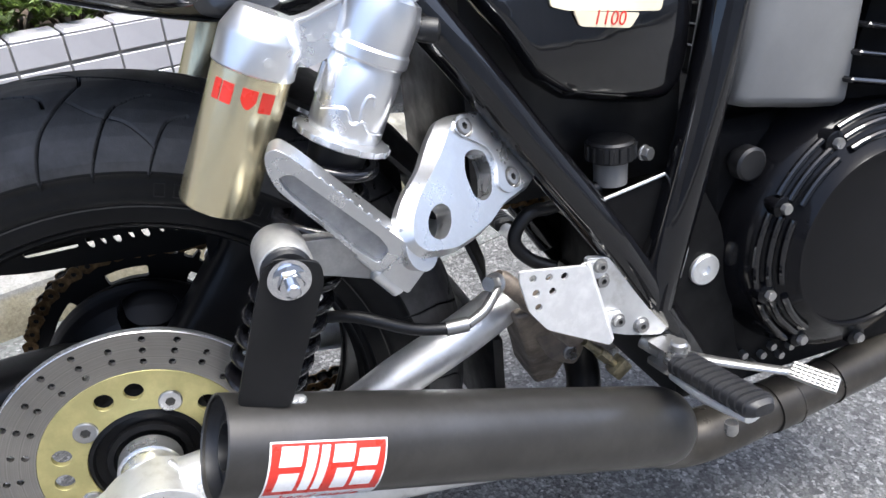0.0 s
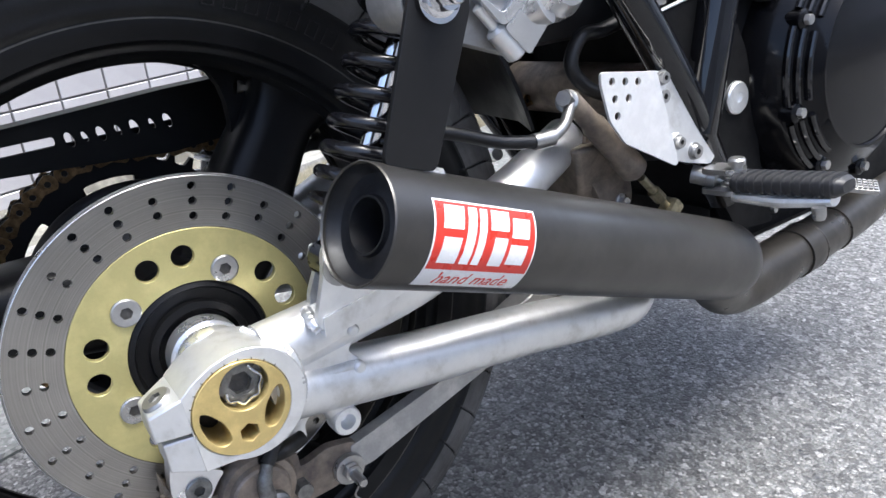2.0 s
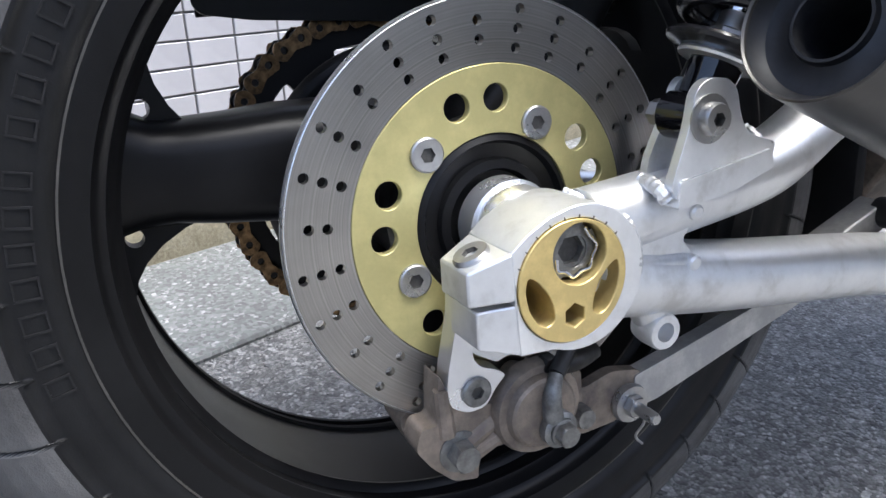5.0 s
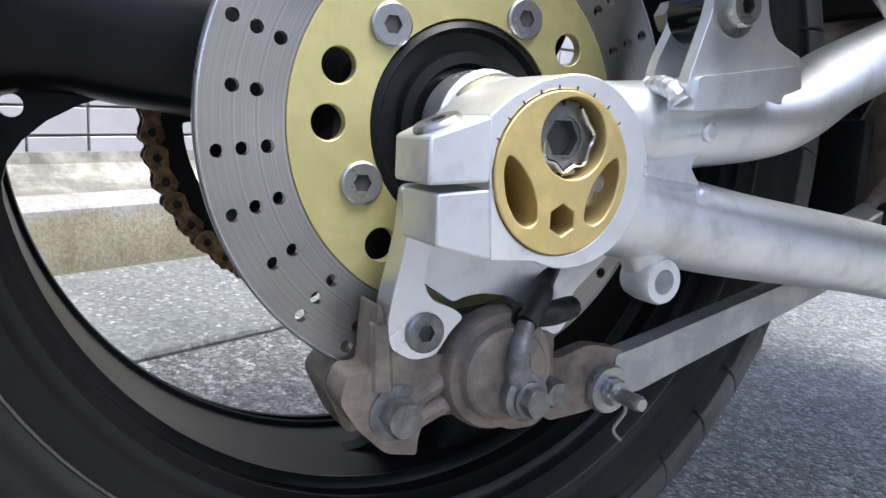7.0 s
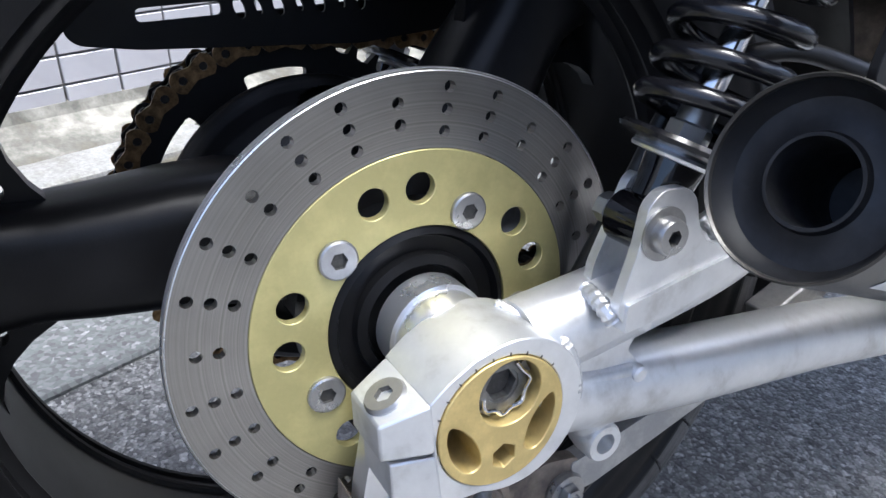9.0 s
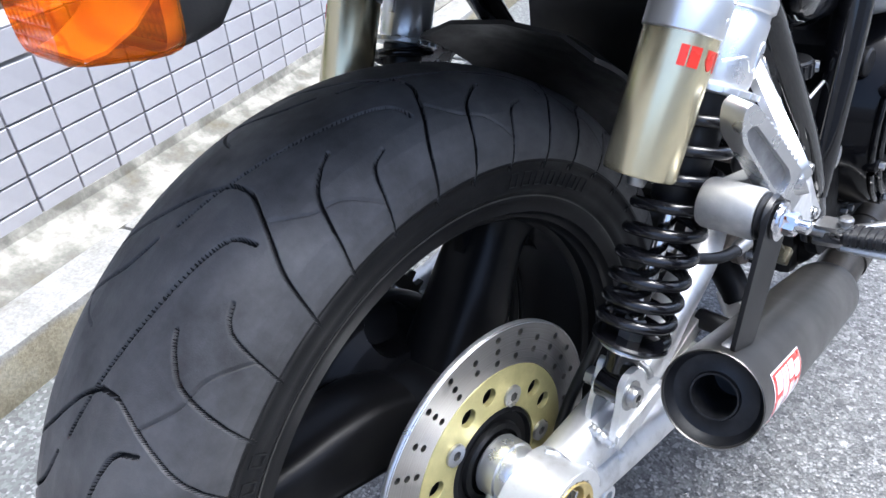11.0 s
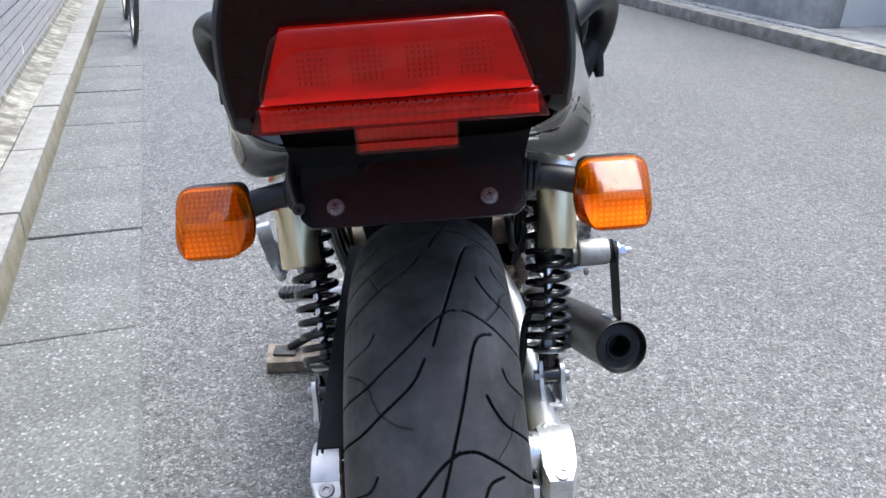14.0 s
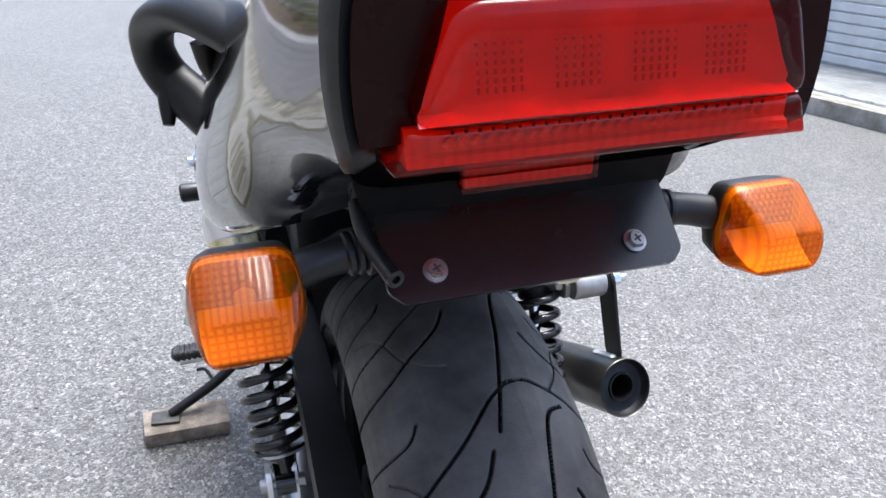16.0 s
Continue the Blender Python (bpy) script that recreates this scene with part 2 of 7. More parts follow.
def asphalt():
    """Stone chips of two sizes in dark binder, some of them polished."""
    m, t, b = nodes_of("asphalt")
    tc = t.nodes.new("ShaderNodeTexCoord")
    wob = put(t, "ShaderNodeTexNoise", Scale=120.0, Detail=3.0, Roughness=0.6)
    t.links.new(tc.outputs["Object"], wob.inputs["Vector"])
    push = put(t, "ShaderNodeMix", data_type="RGBA", Factor=0.0045)
    push.blend_type = "ADD"
    t.links.new(tc.outputs["Object"], push.inputs[6])
    t.links.new(wob.outputs["Color"], push.inputs[7])
    v = put(t, "ShaderNodeTexVoronoi", Scale=118.0, Randomness=1.0)
    v2 = put(t, "ShaderNodeTexVoronoi", Scale=250.0, Randomness=1.0)
    big = put(t, "ShaderNodeTexNoise", Scale=1.3, Detail=5.0, Roughness=0.6)
    mid = put(t, "ShaderNodeTexNoise", Scale=22.0, Detail=4.0, Roughness=0.65)
    for n in (v, v2):
        t.links.new(push.outputs[2], n.inputs["Vector"])
    for n in (big, mid):
        t.links.new(tc.outputs["Object"], n.inputs["Vector"])
    sep = t.nodes.new("ShaderNodeSeparateColor")
    t.links.new(v.outputs["Color"], sep.inputs[0])
    sep2 = t.nodes.new("ShaderNodeSeparateColor")
    t.links.new(v2.outputs["Color"], sep2.inputs[0])
    # large chips where their own random value is high, small ones between them
    pick = ramp(t, sep.outputs[2], [(0.50, grey(0.0)), (0.56, grey(1.0))])
    c1 = ramp(t, sep.outputs[0], ASPHALT_STOPS)
    c2 = ramp(t, sep2.outputs[0], ASPHALT_STOPS)
    c = put(t, "ShaderNodeMix", data_type="RGBA")
    t.links.new(pick, c.inputs["Factor"])
    t.links.new(c2, c.inputs[6])
    t.links.new(c1, c.inputs[7])
    out = c.outputs[2]
    edge = ramp(t, v2.outputs["Distance"], [(0.25, grey(1.0)), (0.75, grey(0.55))])
    for f in (edge, ramp(t, big.outputs[0], [(0.3, grey(0.84)), (0.7, grey(1.1))]), ramp(t, mid.outputs[0], [(0.32, grey(0.74)), (0.62, grey(1.06))])):
        a = put(t, "ShaderNodeMix", data_type="RGBA", Factor=1.0)
        a.blend_type = "MULTIPLY"
        t.links.new(out, a.inputs[6])
        t.links.new(f, a.inputs[7])
        out = a.outputs[2]
    t.links.new(out, b.inputs["Base Color"])
    r = ramp(t, sep2.outputs[1], [(0.0, grey(0.27)), (0.25, grey(0.50)), (1.0, grey(0.68))])
    t.links.new(r, b.inputs["Roughness"])
    b.inputs["Specular IOR Level"].default_value = 0.8
    h = put(t, "ShaderNodeMix", data_type="RGBA")
    t.links.new(pick, h.inputs["Factor"])
    t.links.new(sep2.outputs[2], h.inputs[6])
    t.links.new(sep.outputs[1], h.inputs[7])
    h2 = put(t, "ShaderNodeMath", operation="SUBTRACT")
    t.links.new(h.outputs[2], h2.inputs[0])
    t.links.new(v2.outputs["Distance"], h2.inputs[1])
    bu = put(t, "ShaderNodeBump", Strength=0.7, Distance=0.0020)
    t.links.new(h2.outputs[0], bu.inputs["Height"])
    t.links.new(bu.outputs[0], b.inputs["Normal"])
    return m


ASPHALT_STOPS = [(0.0, (0.034, 0.0335, 0.0325)), (0.36, (0.0935, 0.093, 0.0905)), (0.74, (0.177, 0.176, 0.172)), (0.92, (0.28, 0.278, 0.271)), (1.0, (0.38, 0.377, 0.367))]
ASPHALT = asphalt()


def slab_stone():
    m, t, b = nodes_of("gutter_slab")
    tc = t.nodes.new("ShaderNodeTexCoord")
    v = put(t, "ShaderNodeTexVoronoi", Scale=190.0)
    n = put(t, "ShaderNodeTexNoise", Scale=4.0, Detail=6.0)
    for q in (v, n):
        t.links.new(tc.outputs["Object"], q.inputs["Vector"])
    sep = t.nodes.new("ShaderNodeSeparateColor")
    t.links.new(v.outputs["Color"], sep.inputs[0])
    c = ramp(t, sep.outputs[0], [(0.0, grey(0.085)), (0.6, (0.128, 0.138, 0.132)), (0.93, grey(0.175)), (1.0, grey(0.33))])
    c2 = ramp(t, n.outputs[0], [(0.3, grey(0.75)), (0.7, grey(1.08))])
    a = put(t, "ShaderNodeMix", data_type="RGBA", Factor=1.0)
    a.blend_type = "MULTIPLY"
    t.links.new(c, a.inputs[6])
    t.links.new(c2, a.inputs[7])
    t.links.new(a.outputs[2], b.inputs["Base Color"])
    b.inputs["Roughness"].default_value = 0.75
    bu = put(t, "ShaderNodeBump", Strength=0.35, Distance=0.002)
    t.links.new(sep.outputs[1], bu.inputs["Height"])
    t.links.new(bu.outputs[0], b.inputs["Normal"])
    return m


SLAB = slab_stone()


def brushed_disc():
    """Turned steel: fine rings round the axle."""
    m, t, b = nodes_of("turned_disc_steel")
    tc = t.nodes.new("ShaderNodeTexCoord")
    s = put(t, "ShaderNodeVectorMath", operation="SUBTRACT")
    s.inputs[1].default_value = (0, 0, 0.315)
    t.links.new(tc.outputs["Object"], s.inputs[0])
    k = put(t, "ShaderNodeVectorMath", operation="MULTIPLY")
    k.inputs[1].default_value = (0, 1, 1)
    t.links.new(s.outputs[0], k.inputs[0])
    ln = put(t, "ShaderNodeVectorMath", operation="LENGTH")
    t.links.new(k.outputs[0], ln.inputs[0])
    mul = put(t, "ShaderNodeMath", operation="MULTIPLY")
    mul.inputs[1].default_value = 900.0
    t.links.new(ln.outputs["Value"], mul.inputs[0])
    n = put(t, "ShaderNodeTexNoise", Scale=1.0, Detail=5.0, Roughness=0.75)
    n.noise_dimensions = "1D"
    t.links.new(mul.outputs[0], n.inputs["W"])
    n2 = put(t, "ShaderNodeTexNoise", Scale=35.0, Detail=5.0)
    t.links.new(tc.outputs["Object"], n2.inputs["Vector"])
    c = ramp(t, n.outputs[0], [(0.25, (0.25, 0.236, 0.215)), (0.75, (0.43, 0.41, 0.38))])
    c2 = ramp(t, n2.outputs[0], [(0.3, grey(0.85)), (0.7, grey(1.0))])
    a = put(t, "ShaderNodeMix", data_type="RGBA", Factor=1.0)
    a.blend_type = "MULTIPLY"
    t.links.new(c, a.inputs[6])
    t.links.new(c2, a.inputs[7])
    t.links.new(a.outputs[2], b.inputs["Base Color"])
    b.inputs["Metallic"].default_value = 0.9
    b.inputs["Roughness"].default_value = 0.30
    b.inputs["Anisotropic"].default_value = 0.75
    tg = t.nodes.new("ShaderNodeTangent")
    tg.direction_type, tg.axis = "RADIAL", "X"
    t.links.new(tg.outputs[0], b.inputs["Tangent"])
    bu = put(t, "ShaderNodeBump", Strength=0.12, Distance=0.0004)
    t.links.new(n.outputs[0], bu.inputs["Height"])
    t.links.new(bu.outputs[0], b.inputs["Normal"])
    return m


DISC = brushed_disc()


def lens_glass(name, tint, pitch, axis, shade=0.3, relief=0.2, haze=0.15, gloss=0.05):
    """Clear tinted lens plastic with fine ribs moulded inside it."""
    m, t, b = nodes_of(name)
    out = [n for n in t.nodes if n.type == "OUTPUT_MATERIAL"][0]
    tc = t.nodes.new("ShaderNodeTexCoord")
    sx = t.nodes.new("ShaderNodeSeparateXYZ")
    t.links.new(tc.outputs["Object"], sx.inputs[0])
    h = None
    for ax in axis:
        mu = put(t, "ShaderNodeMath", operation="MULTIPLY")
        mu.inputs[1].default_value = 2 * math.pi / pitch
        t.links.new(sx.outputs[ax], mu.inputs[0])
        si = put(t, "ShaderNodeMath", operation="SINE")
        t.links.new(mu.outputs[0], si.inputs[0])
        if h is None:
            h = si.outputs[0]
        else:
            ad = put(t, "ShaderNodeMath", operation="MINIMUM")
            t.links.new(h, ad.inputs[0])
            t.links.new(si.outputs[0], ad.inputs[1])
            h = ad.outputs[0]
    dark = tuple(c * (1 - shade) ** (1 if i == 0 else 2) for i, c in enumerate(tint))
    mr = put(t, "ShaderNodeMapRange")
    mr.inputs["From Min"].default_value, mr.inputs["From Max"].default_value = -1.0, 0.2
    t.links.new(h, mr.inputs["Value"])
    c = ramp(t, mr.outputs[0], [(0.0, dark), (1.0, tint)])
    bu = put(t, "ShaderNodeBump", Strength=relief, Distance=0.0006)
    t.links.new(h, bu.inputs["Height"])
    tr = t.nodes.new("ShaderNodeBsdfTransparent")
    t.links.new(c, tr.inputs[0])
    tl = t.nodes.new("ShaderNodeBsdfDiffuse")
    cs = ramp(t, mr.outputs[0], [(0.0, tuple(q ** 1.45 for q in dark)), (1.0, tuple(q ** 1.45 for q in tint))])
    t.links.new(cs, tl.inputs[0])
    m1 = t.nodes.new("ShaderNodeMixShader")
    m1.inputs[0].default_value = haze
    t.links.new(tr.outputs[0], m1.inputs[1])
    t.links.new(tl.outputs[0], m1.inputs[2])
    lw = t.nodes.new("ShaderNodeLayerWeight")
    pw = put(t, "ShaderNodeMath", operation="POWER")
    t.links.new(lw.outputs["Facing"], pw.inputs[0])
    pw.inputs[1].default_value = 4.0
    ma = put(t, "ShaderNodeMath", operation="MULTIPLY_ADD")
    t.links.new(pw.outputs[0], ma.inputs[0])
    ma.inputs[1].default_value, ma.inputs[2].default_value = 0.55, gloss
    gl = t.nodes.new("ShaderNodeBsdfGlossy")
    gl.inputs["Roughness"].default_value = 0.07
    t.links.new(bu.outputs[0], gl.inputs["Normal"])
    m2 = t.nodes.new("ShaderNodeMixShader")
    t.links.new(ma.outputs[0], m2.inputs[0])
    t.links.new(m1.outputs[0], m2.inputs[1])
    t.links.new(gl.outputs[0], m2.inputs[2])
    t.links.new(m2.outputs[0], out.inputs[0])
    return m


AMBER = lens_glass("amber_banded_lens", (1.0, 0.47, 0.004), 0.0044, (0, 2), 0.24, 0.12, 0.20, 0.026)
AMBER_TOP = lens_glass("amber_ribbed_lens", (1.0, 0.42, 0.004), 0.0036, (0,), 0.16, 0.06, 0.18, 0.026)
RED_LENS = lens_glass("red_lens", (0.74, 0.046, 0.008), 0.0036, (0,), 0.03, 0.0, 0.03, 0.030)
RED_SMOOTH = lens_glass("red_plain_lens", (0.86, 0.075, 0.012), 0.0057, (0,), 0.10, 0.0, 0.05, 0.035)
BRACKET = mk("black_sheet_enamel", (0.012, 0.012, 0.013), 0.24, var=0.2, scale=25, rvar=0.05, spec=0.7)
LAMP_MOULD = mk("lamp_rib_plastic", (0.46, 0.36, 0.36), 0.4, var=0.1)
RED_FLOOR = mk("red_lamp_plastic", (0.42, 0.035, 0.012), 0.25, var=0.08, rvar=0.03)
REFLECTOR = mk("silver_reflector", (0.88, 0.88, 0.88), 0.4, metal=0.1, var=0.06, scale=60, rvar=0.05)
BULB = mk("amber_bulb", (0.8, 0.62, 0.30), 0.1, var=0.05)
RED_DARK = mk("maroon_lens", (0.012, 0.001, 0.001), 0.28, var=0.15, rvar=0.03, spec=0.15)
DULL_NUT = mk("dull_steel_nut", (0.23, 0.23, 0.22), 0.42, metal=0.7, var=0.25, scale=120, dirt=(0.12, 0.11, 0.10))
DULL = mk("dull_bare_metal", (0.075, 0.072, 0.065), 0.5, metal=0.3, var=0.2, scale=60)


# ---- shaping ----
def ring(c, u, v, ru, rv=None, n=24, hexa=False, power=None, turn=0.0):
    """Points round c in the plane of u and v."""
    rv = ru if rv is None else rv
    out = []
    for i in range(n):
        a = 2 * math.pi * i / n + turn
        k = 1.0
        if hexa:
            k = math.cos(math.pi / 6) / math.cos((a % (math.pi / 3)) - math.pi / 6)
        ca, sa = math.cos(a), math.sin(a)
        if power:
            ca = math.copysign(abs(ca) ** (2 / power), ca)
            sa = math.copysign(abs(sa) ** (2 / power), sa)
        out.append(c + u * (ru * k * ca) + v * (rv * k * sa))
    return out


def axes(d):
    d = Vector(d).normalized()
    u = d.cross(Vector((0, 0, 1)))
    if u.length < 1e-3:
        u = d.cross(Vector((0, 1, 0)))
    u.normalize()
    return d, u, d.cross(u)


def loft(bm, rings, caps=True, closed=False, shut=True):
    vs = [[bm.verts.new(p) for p in r] for r in rings]
    n = len(vs[0])
    pairs = list(zip(vs, vs[1:])) + ([(vs[-1], vs[0])] if closed else [])
    for a, b in pairs:
        for i in range(n if shut else n - 1):
            j = (i + 1) % n
            try:
                bm.faces.new((a[i], a[j], b[j], b[i]))
            except ValueError:
                pass
    if caps and not closed and shut:
        bm.faces.new(list(reversed(vs[0])))
        bm.faces.new(vs[-1])
    return bm


def lathe(bm, origin, axis, profile, n=40, caps=True, closed=False, hexa=()):
    """Turn a profile of (radius, height) round an axis. hexa: indices of the rings that are six-sided."""
    d, u, v = axes(axis)
    o = Vector(origin)
    return loft(bm, [ring(o + d * h, u, v, max(r, 1e-5), n=n, hexa=i in hexa) for i, (r, h) in enumerate(profile)], caps, closed)


def smooth_path(pts, step=6):
    pts = [Vector(p) for p in pts]
    if len(pts) < 3:
        return pts
    out = []
    for i in range(len(pts) - 1):
        p0, p1, p2, p3 = pts[max(i - 1, 0)], pts[i], pts[i + 1], pts[min(i + 2, len(pts) - 1)]
        for k in range(step):
            t = k / step
            out.append(0.5 * ((2 * p1) + (p2 - p0) * t + (2 * p0 - 5 * p1 + 4 * p2 - p3) * t * t + (3 * p1 - p0 - 3 * p2 + p3) * t ** 3))
    return out + [pts[-1]]


def tube(bm, pts, r, n=16, step=6, caps=True, flat=1.0, up=None):
    """Sweep a round (or flattened) section along a smooth path; r may be a list along the path's points."""
    raw = len(pts)
    path = smooth_path(pts, step)
    m = len(path)
    rs = [r] * m if not isinstance(r, (list, tuple)) else [float(np.interp(i / (m - 1) * (raw - 1), range(raw), r)) for i in range(m)]
    rings, u = [], None
    for i, p in enumerate(path):
        d = (path[min(i + 1, m - 1)] - path[max(i - 1, 0)]).normalized()
        if u is None:
            u = (Vector(up) - d * d.dot(Vector(up))).normalized() if up else axes(d)[1]
        else:
            u = (u - d * d.dot(u)).normalized()
        v = d.cross(u)
        rings.append(ring(p, u, v, rs[i], rs[i] * flat, n))
    return loft(bm, rings, caps)


def plate(bm, outline, holes, thick, m):
    """A flat sheet cut to an outline with holes, from w = 0 to w = thick in the frame m."""
    t = bmesh.new()
    edges = []
    for loop in [outline] + list(holes):
        vs = [t.verts.new((p[0], p[1], 0)) for p in loop]
        edges += [t.edges.new((vs[i], vs[(i + 1) % len(vs)])) for i in range(len(vs))]
    bmesh.ops.triangle_fill(t, use_beauty=True, use_dissolve=False, edges=edges, normal=(0, 0, 1))
    ext = bmesh.ops.extrude_face_region(t, geom=t.faces[:])
    bmesh.ops.translate(t, verts=[g for g in ext["geom"] if isinstance(g, bmesh.types.BMVert)], vec=(0, 0, thick))
    t.transform(m)
    bmesh.ops.recalc_face_normals(t, faces=t.faces[:])
    merge(bm, t)
    return bm


def merge(bm, other):
    me = bpy.data.meshes.new("tmp")
    other.to_mesh(me)
    other.free()
    bm.from_mesh(me)
    bpy.data.meshes.remove(me)
    return bm


def circle2(c, r, n=16, turn=0.0):
    return [(c[0] + r * math.cos(2 * math.pi * i / n + turn), c[1] + r * math.sin(2 * math.pi * i / n + turn)) for i in range(n)]


def round2(pts, r, n=4):
    """Round the corners of a flat outline."""
    out = []
    k = len(pts)
    for i in range(k):
        p, a, b = Vector(pts[i]), Vector(pts[i - 1]), Vector(pts[(i + 1) % k])
        da, db = (a - p), (b - p)
        rr_ = min(r, da.length * 0.45, db.length * 0.45)
        s, e = p + da.normalized() * rr_, p + db.normalized() * rr_
        for j in range(n + 1):
            t = j / n
            q = s * (1 - t) ** 2 + p * 2 * t * (1 - t) + e * t * t
            out.append((q.x, q.y))
    return out


def block(bm, m, sx, sy, sz, bev=0.002, seg=2):
    t = bmesh.new()
    bmesh.ops.create_cube(t, size=1.0, matrix=Matrix.Diagonal((sx, sy, sz, 1)))
    if bev:
        bmesh.ops.bevel(t, geom=t.edges[:], offset=bev, segments=seg, profile=0.6, affect="EDGES")
    t.transform(m)
    return merge(bm, t)


def socket_bolt(bm, o, d, r, h, washer=0.0):
    """A cap or button screw with a six-sided socket."""
    pr, hx = [], []
    if washer:
        pr += [(washer, 0), (washer, 0.0012), (r, 0.0012)]
        h += 0.0012
    else:
        pr += [(r, 0)]
    pr += [(r, h * 0.75), (r * 0.9, h), (r * 0.47, h)]
    hx = [len(pr)]
    pr += [(r * 0.45, h), (r * 0.43, h * 0.35)]
    hx.append(len(pr) - 1)
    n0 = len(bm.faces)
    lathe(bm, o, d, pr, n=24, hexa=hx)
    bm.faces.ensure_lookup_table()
    # wall and floor of the socket, in the dark shade colour
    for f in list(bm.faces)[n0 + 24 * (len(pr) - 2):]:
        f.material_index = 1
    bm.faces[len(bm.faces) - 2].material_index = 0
    return bm


def hex_bolt(bm, o, d, r, h, washer=0.0, stud=0.0):
    if washer:
        lathe(bm, o, d, [(washer, 0), (washer, 0.0015), (washer * 0.9, 0.002)], n=28)
    o2 = Vector(o) + Vector(d).normalized() * (0.002 if washer else 0)
    lathe(bm, o2, d, [(r, 0), (r, h * 0.85), (r * 0.86, h)], n=24, hexa=(0, 1))
    if stud:
        lathe(bm, o2 + Vector(d).normalized() * h, d, [(r * 0.55, 0), (r * 0.55, stud * 0.85), (r * 0.42, stud)], n=16)
    return bm


def finish(name, bm, mat, sharp=32):
    bmesh.ops.recalc_face_normals(bm, faces=bm.faces[:])
    lim = math.radians(sharp)
    for e in bm.edges:
        e.smooth = not (len(e.link_faces) == 2 and e.calc_face_angle(0) > lim)
    for f in bm.faces:
        f.smooth = True
    me = bpy.data.meshes.new(name)
    bm.to_mesh(me)
    bm.free()
    if mat:
        me.materials.append(mat)
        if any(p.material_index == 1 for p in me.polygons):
            me.materials.append(RECESS_SHADE)
    return me


def part(name, bm, mat, parent, label="", bevel=0.0, sharp=32):
    """One mesh object under a thing or a part, in its parent's own frame."""
    ob = new(name, finish(name, bm, mat, sharp))
    ob.parent = parent
    if label:
        tagged(ob, label)
    if bevel:
        b = ob.modifiers.new("edge", "BEVEL")
        b.width, b.segments, b.limit_method, b.angle_limit = bevel, 2, "ANGLE", math.radians(38)
    return ob


def solo(name, bm, mat, m, label="", category="", kind="", group="", sharp=32):
    ob = new(name, finish(name, bm, mat, sharp))
    ob.matrix_world = m
    return tagged(ob, label, category, group, kind)


def B():
    return bmesh.new()


X, Y, Z = Vector((1, 0, 0)), Vector((0, 1, 0)), Vector((0, 0, 1))
AXLE = Vector((0, 0, 0.315))


def side_frame(x, sign=1):
    """Maps (u, v, w) to (x + w, y = u, z = v), or outwards to the left for sign -1."""
    return Matrix(((0, 0, sign, x), (1, 0, 0, 0), (0, 1, 0, 0), (0, 0, 0, 1)))


# ---- street ----
def flat_quad(x0, x1, y0, y1, z):
    b = B()
    b.faces.new([b.verts.new(p) for p in ((x0, y0, z), (x1, y0, z), (x1, y1, z), (x0, y1, z))])
    return b


gb = B()
bmesh.ops.create_grid(gb, x_segments=8, y_segments=8, size=150)
solo("ground", gb, ASPHALT, STREET, "worn grey asphalt road with pale stone chips", "road", "structure")

PIECES = []          # (name, mesh, parent, matrix): linked last


def unit_block(name, sx, sy, sz, bev, mat, wob=0.0):
    b = block(B(), Matrix.Translation((0, 0, 0)), sx, sy, sz, bev, 1)
    if wob:
        for v in b.verts:
            v.co += Vector((random.uniform(-wob, wob), random.uniform(-wob, wob), random.uniform(-wob, wob) * 0.5))
    return finish(name, b, mat)


# gutter of concrete slabs along the kerb
gutter = solo("gutter", block(B(), Matrix.Translation((-0.587, 8, -0.02)), 0.335, 30, 0.036, 0), CONCRETE, STREET, "grey concrete gutter bed under the kerb slabs", "gutter", "structure")
slab_meshes = [unit_block("slab", 0.334, 0.589, 0.05, 0.004, SLAB, 0.0015) for _ in range(3)]
for i in range(-6, 30):
    PIECES.append(("slab", slab_meshes[i % 3], gutter, pose(-0.585 + random.uniform(-0.002, 0.002), 0.381 + 0.595 * (i - 0.5), -0.0185 + random.uniform(-0.002, 0.002), random.uniform(-0.25, 0.25), 0, random.uniform(-0.2, 0.2))))

# kerb stones and the ledge behind them
kerb = solo("kerb", block(B(), Matrix.Translation((-0.825, 8, 0.0)), 0.16, 30, 0.06, 0), CONCRETE, STREET, "pale weathered concrete kerb beside the gutter", "kerb", "structure")
kerb_meshes = []
for k in range(3):
    b = block(B(), Matrix.Identity(4), 0.108, 0.594, 0.14, 0.012, 2)
    for v in b.verts:
        v.co += 0.002 * Vector((noise.noise(v.co * 9 + Vector((k, 0, 0))), noise.noise(v.co * 9 + Vector((0, k, 0))), 0))
    kerb_meshes.append(finish("kerb_stone", b, KERB_STONE))
for i in range(-5, 28):
    PIECES.append(("kerb_stone", kerb_meshes[i % 3], kerb, pose(-0.788, 0.36 + 0.6 * (i - 0.5), 0.032 + random.uniform(-0.002, 0.002), 0, 0, random.uniform(-0.2, 0.2))))
lg = B()
loft(lg, [[Vector((x, y, z)) for x, z in ((-0.955, -0.02), (-0.842, -0.02), (-0.842, 0.098), (-0.915, 0.118), (-0.938, 0.130), (-0.944, 0.148), (-0.955, 0.150))] for y in [-7 + 0.5 * k for k in range(61)]])
for v in lg.verts:
    if v.co.z > 0.09:
        v.co.z += 0.006 * noise.noise(v.co * 2.3)
solo("ledge", lg, LEDGE, STREET, "rough mortar ledge between kerb and tiled wall", "ledge", "structure")

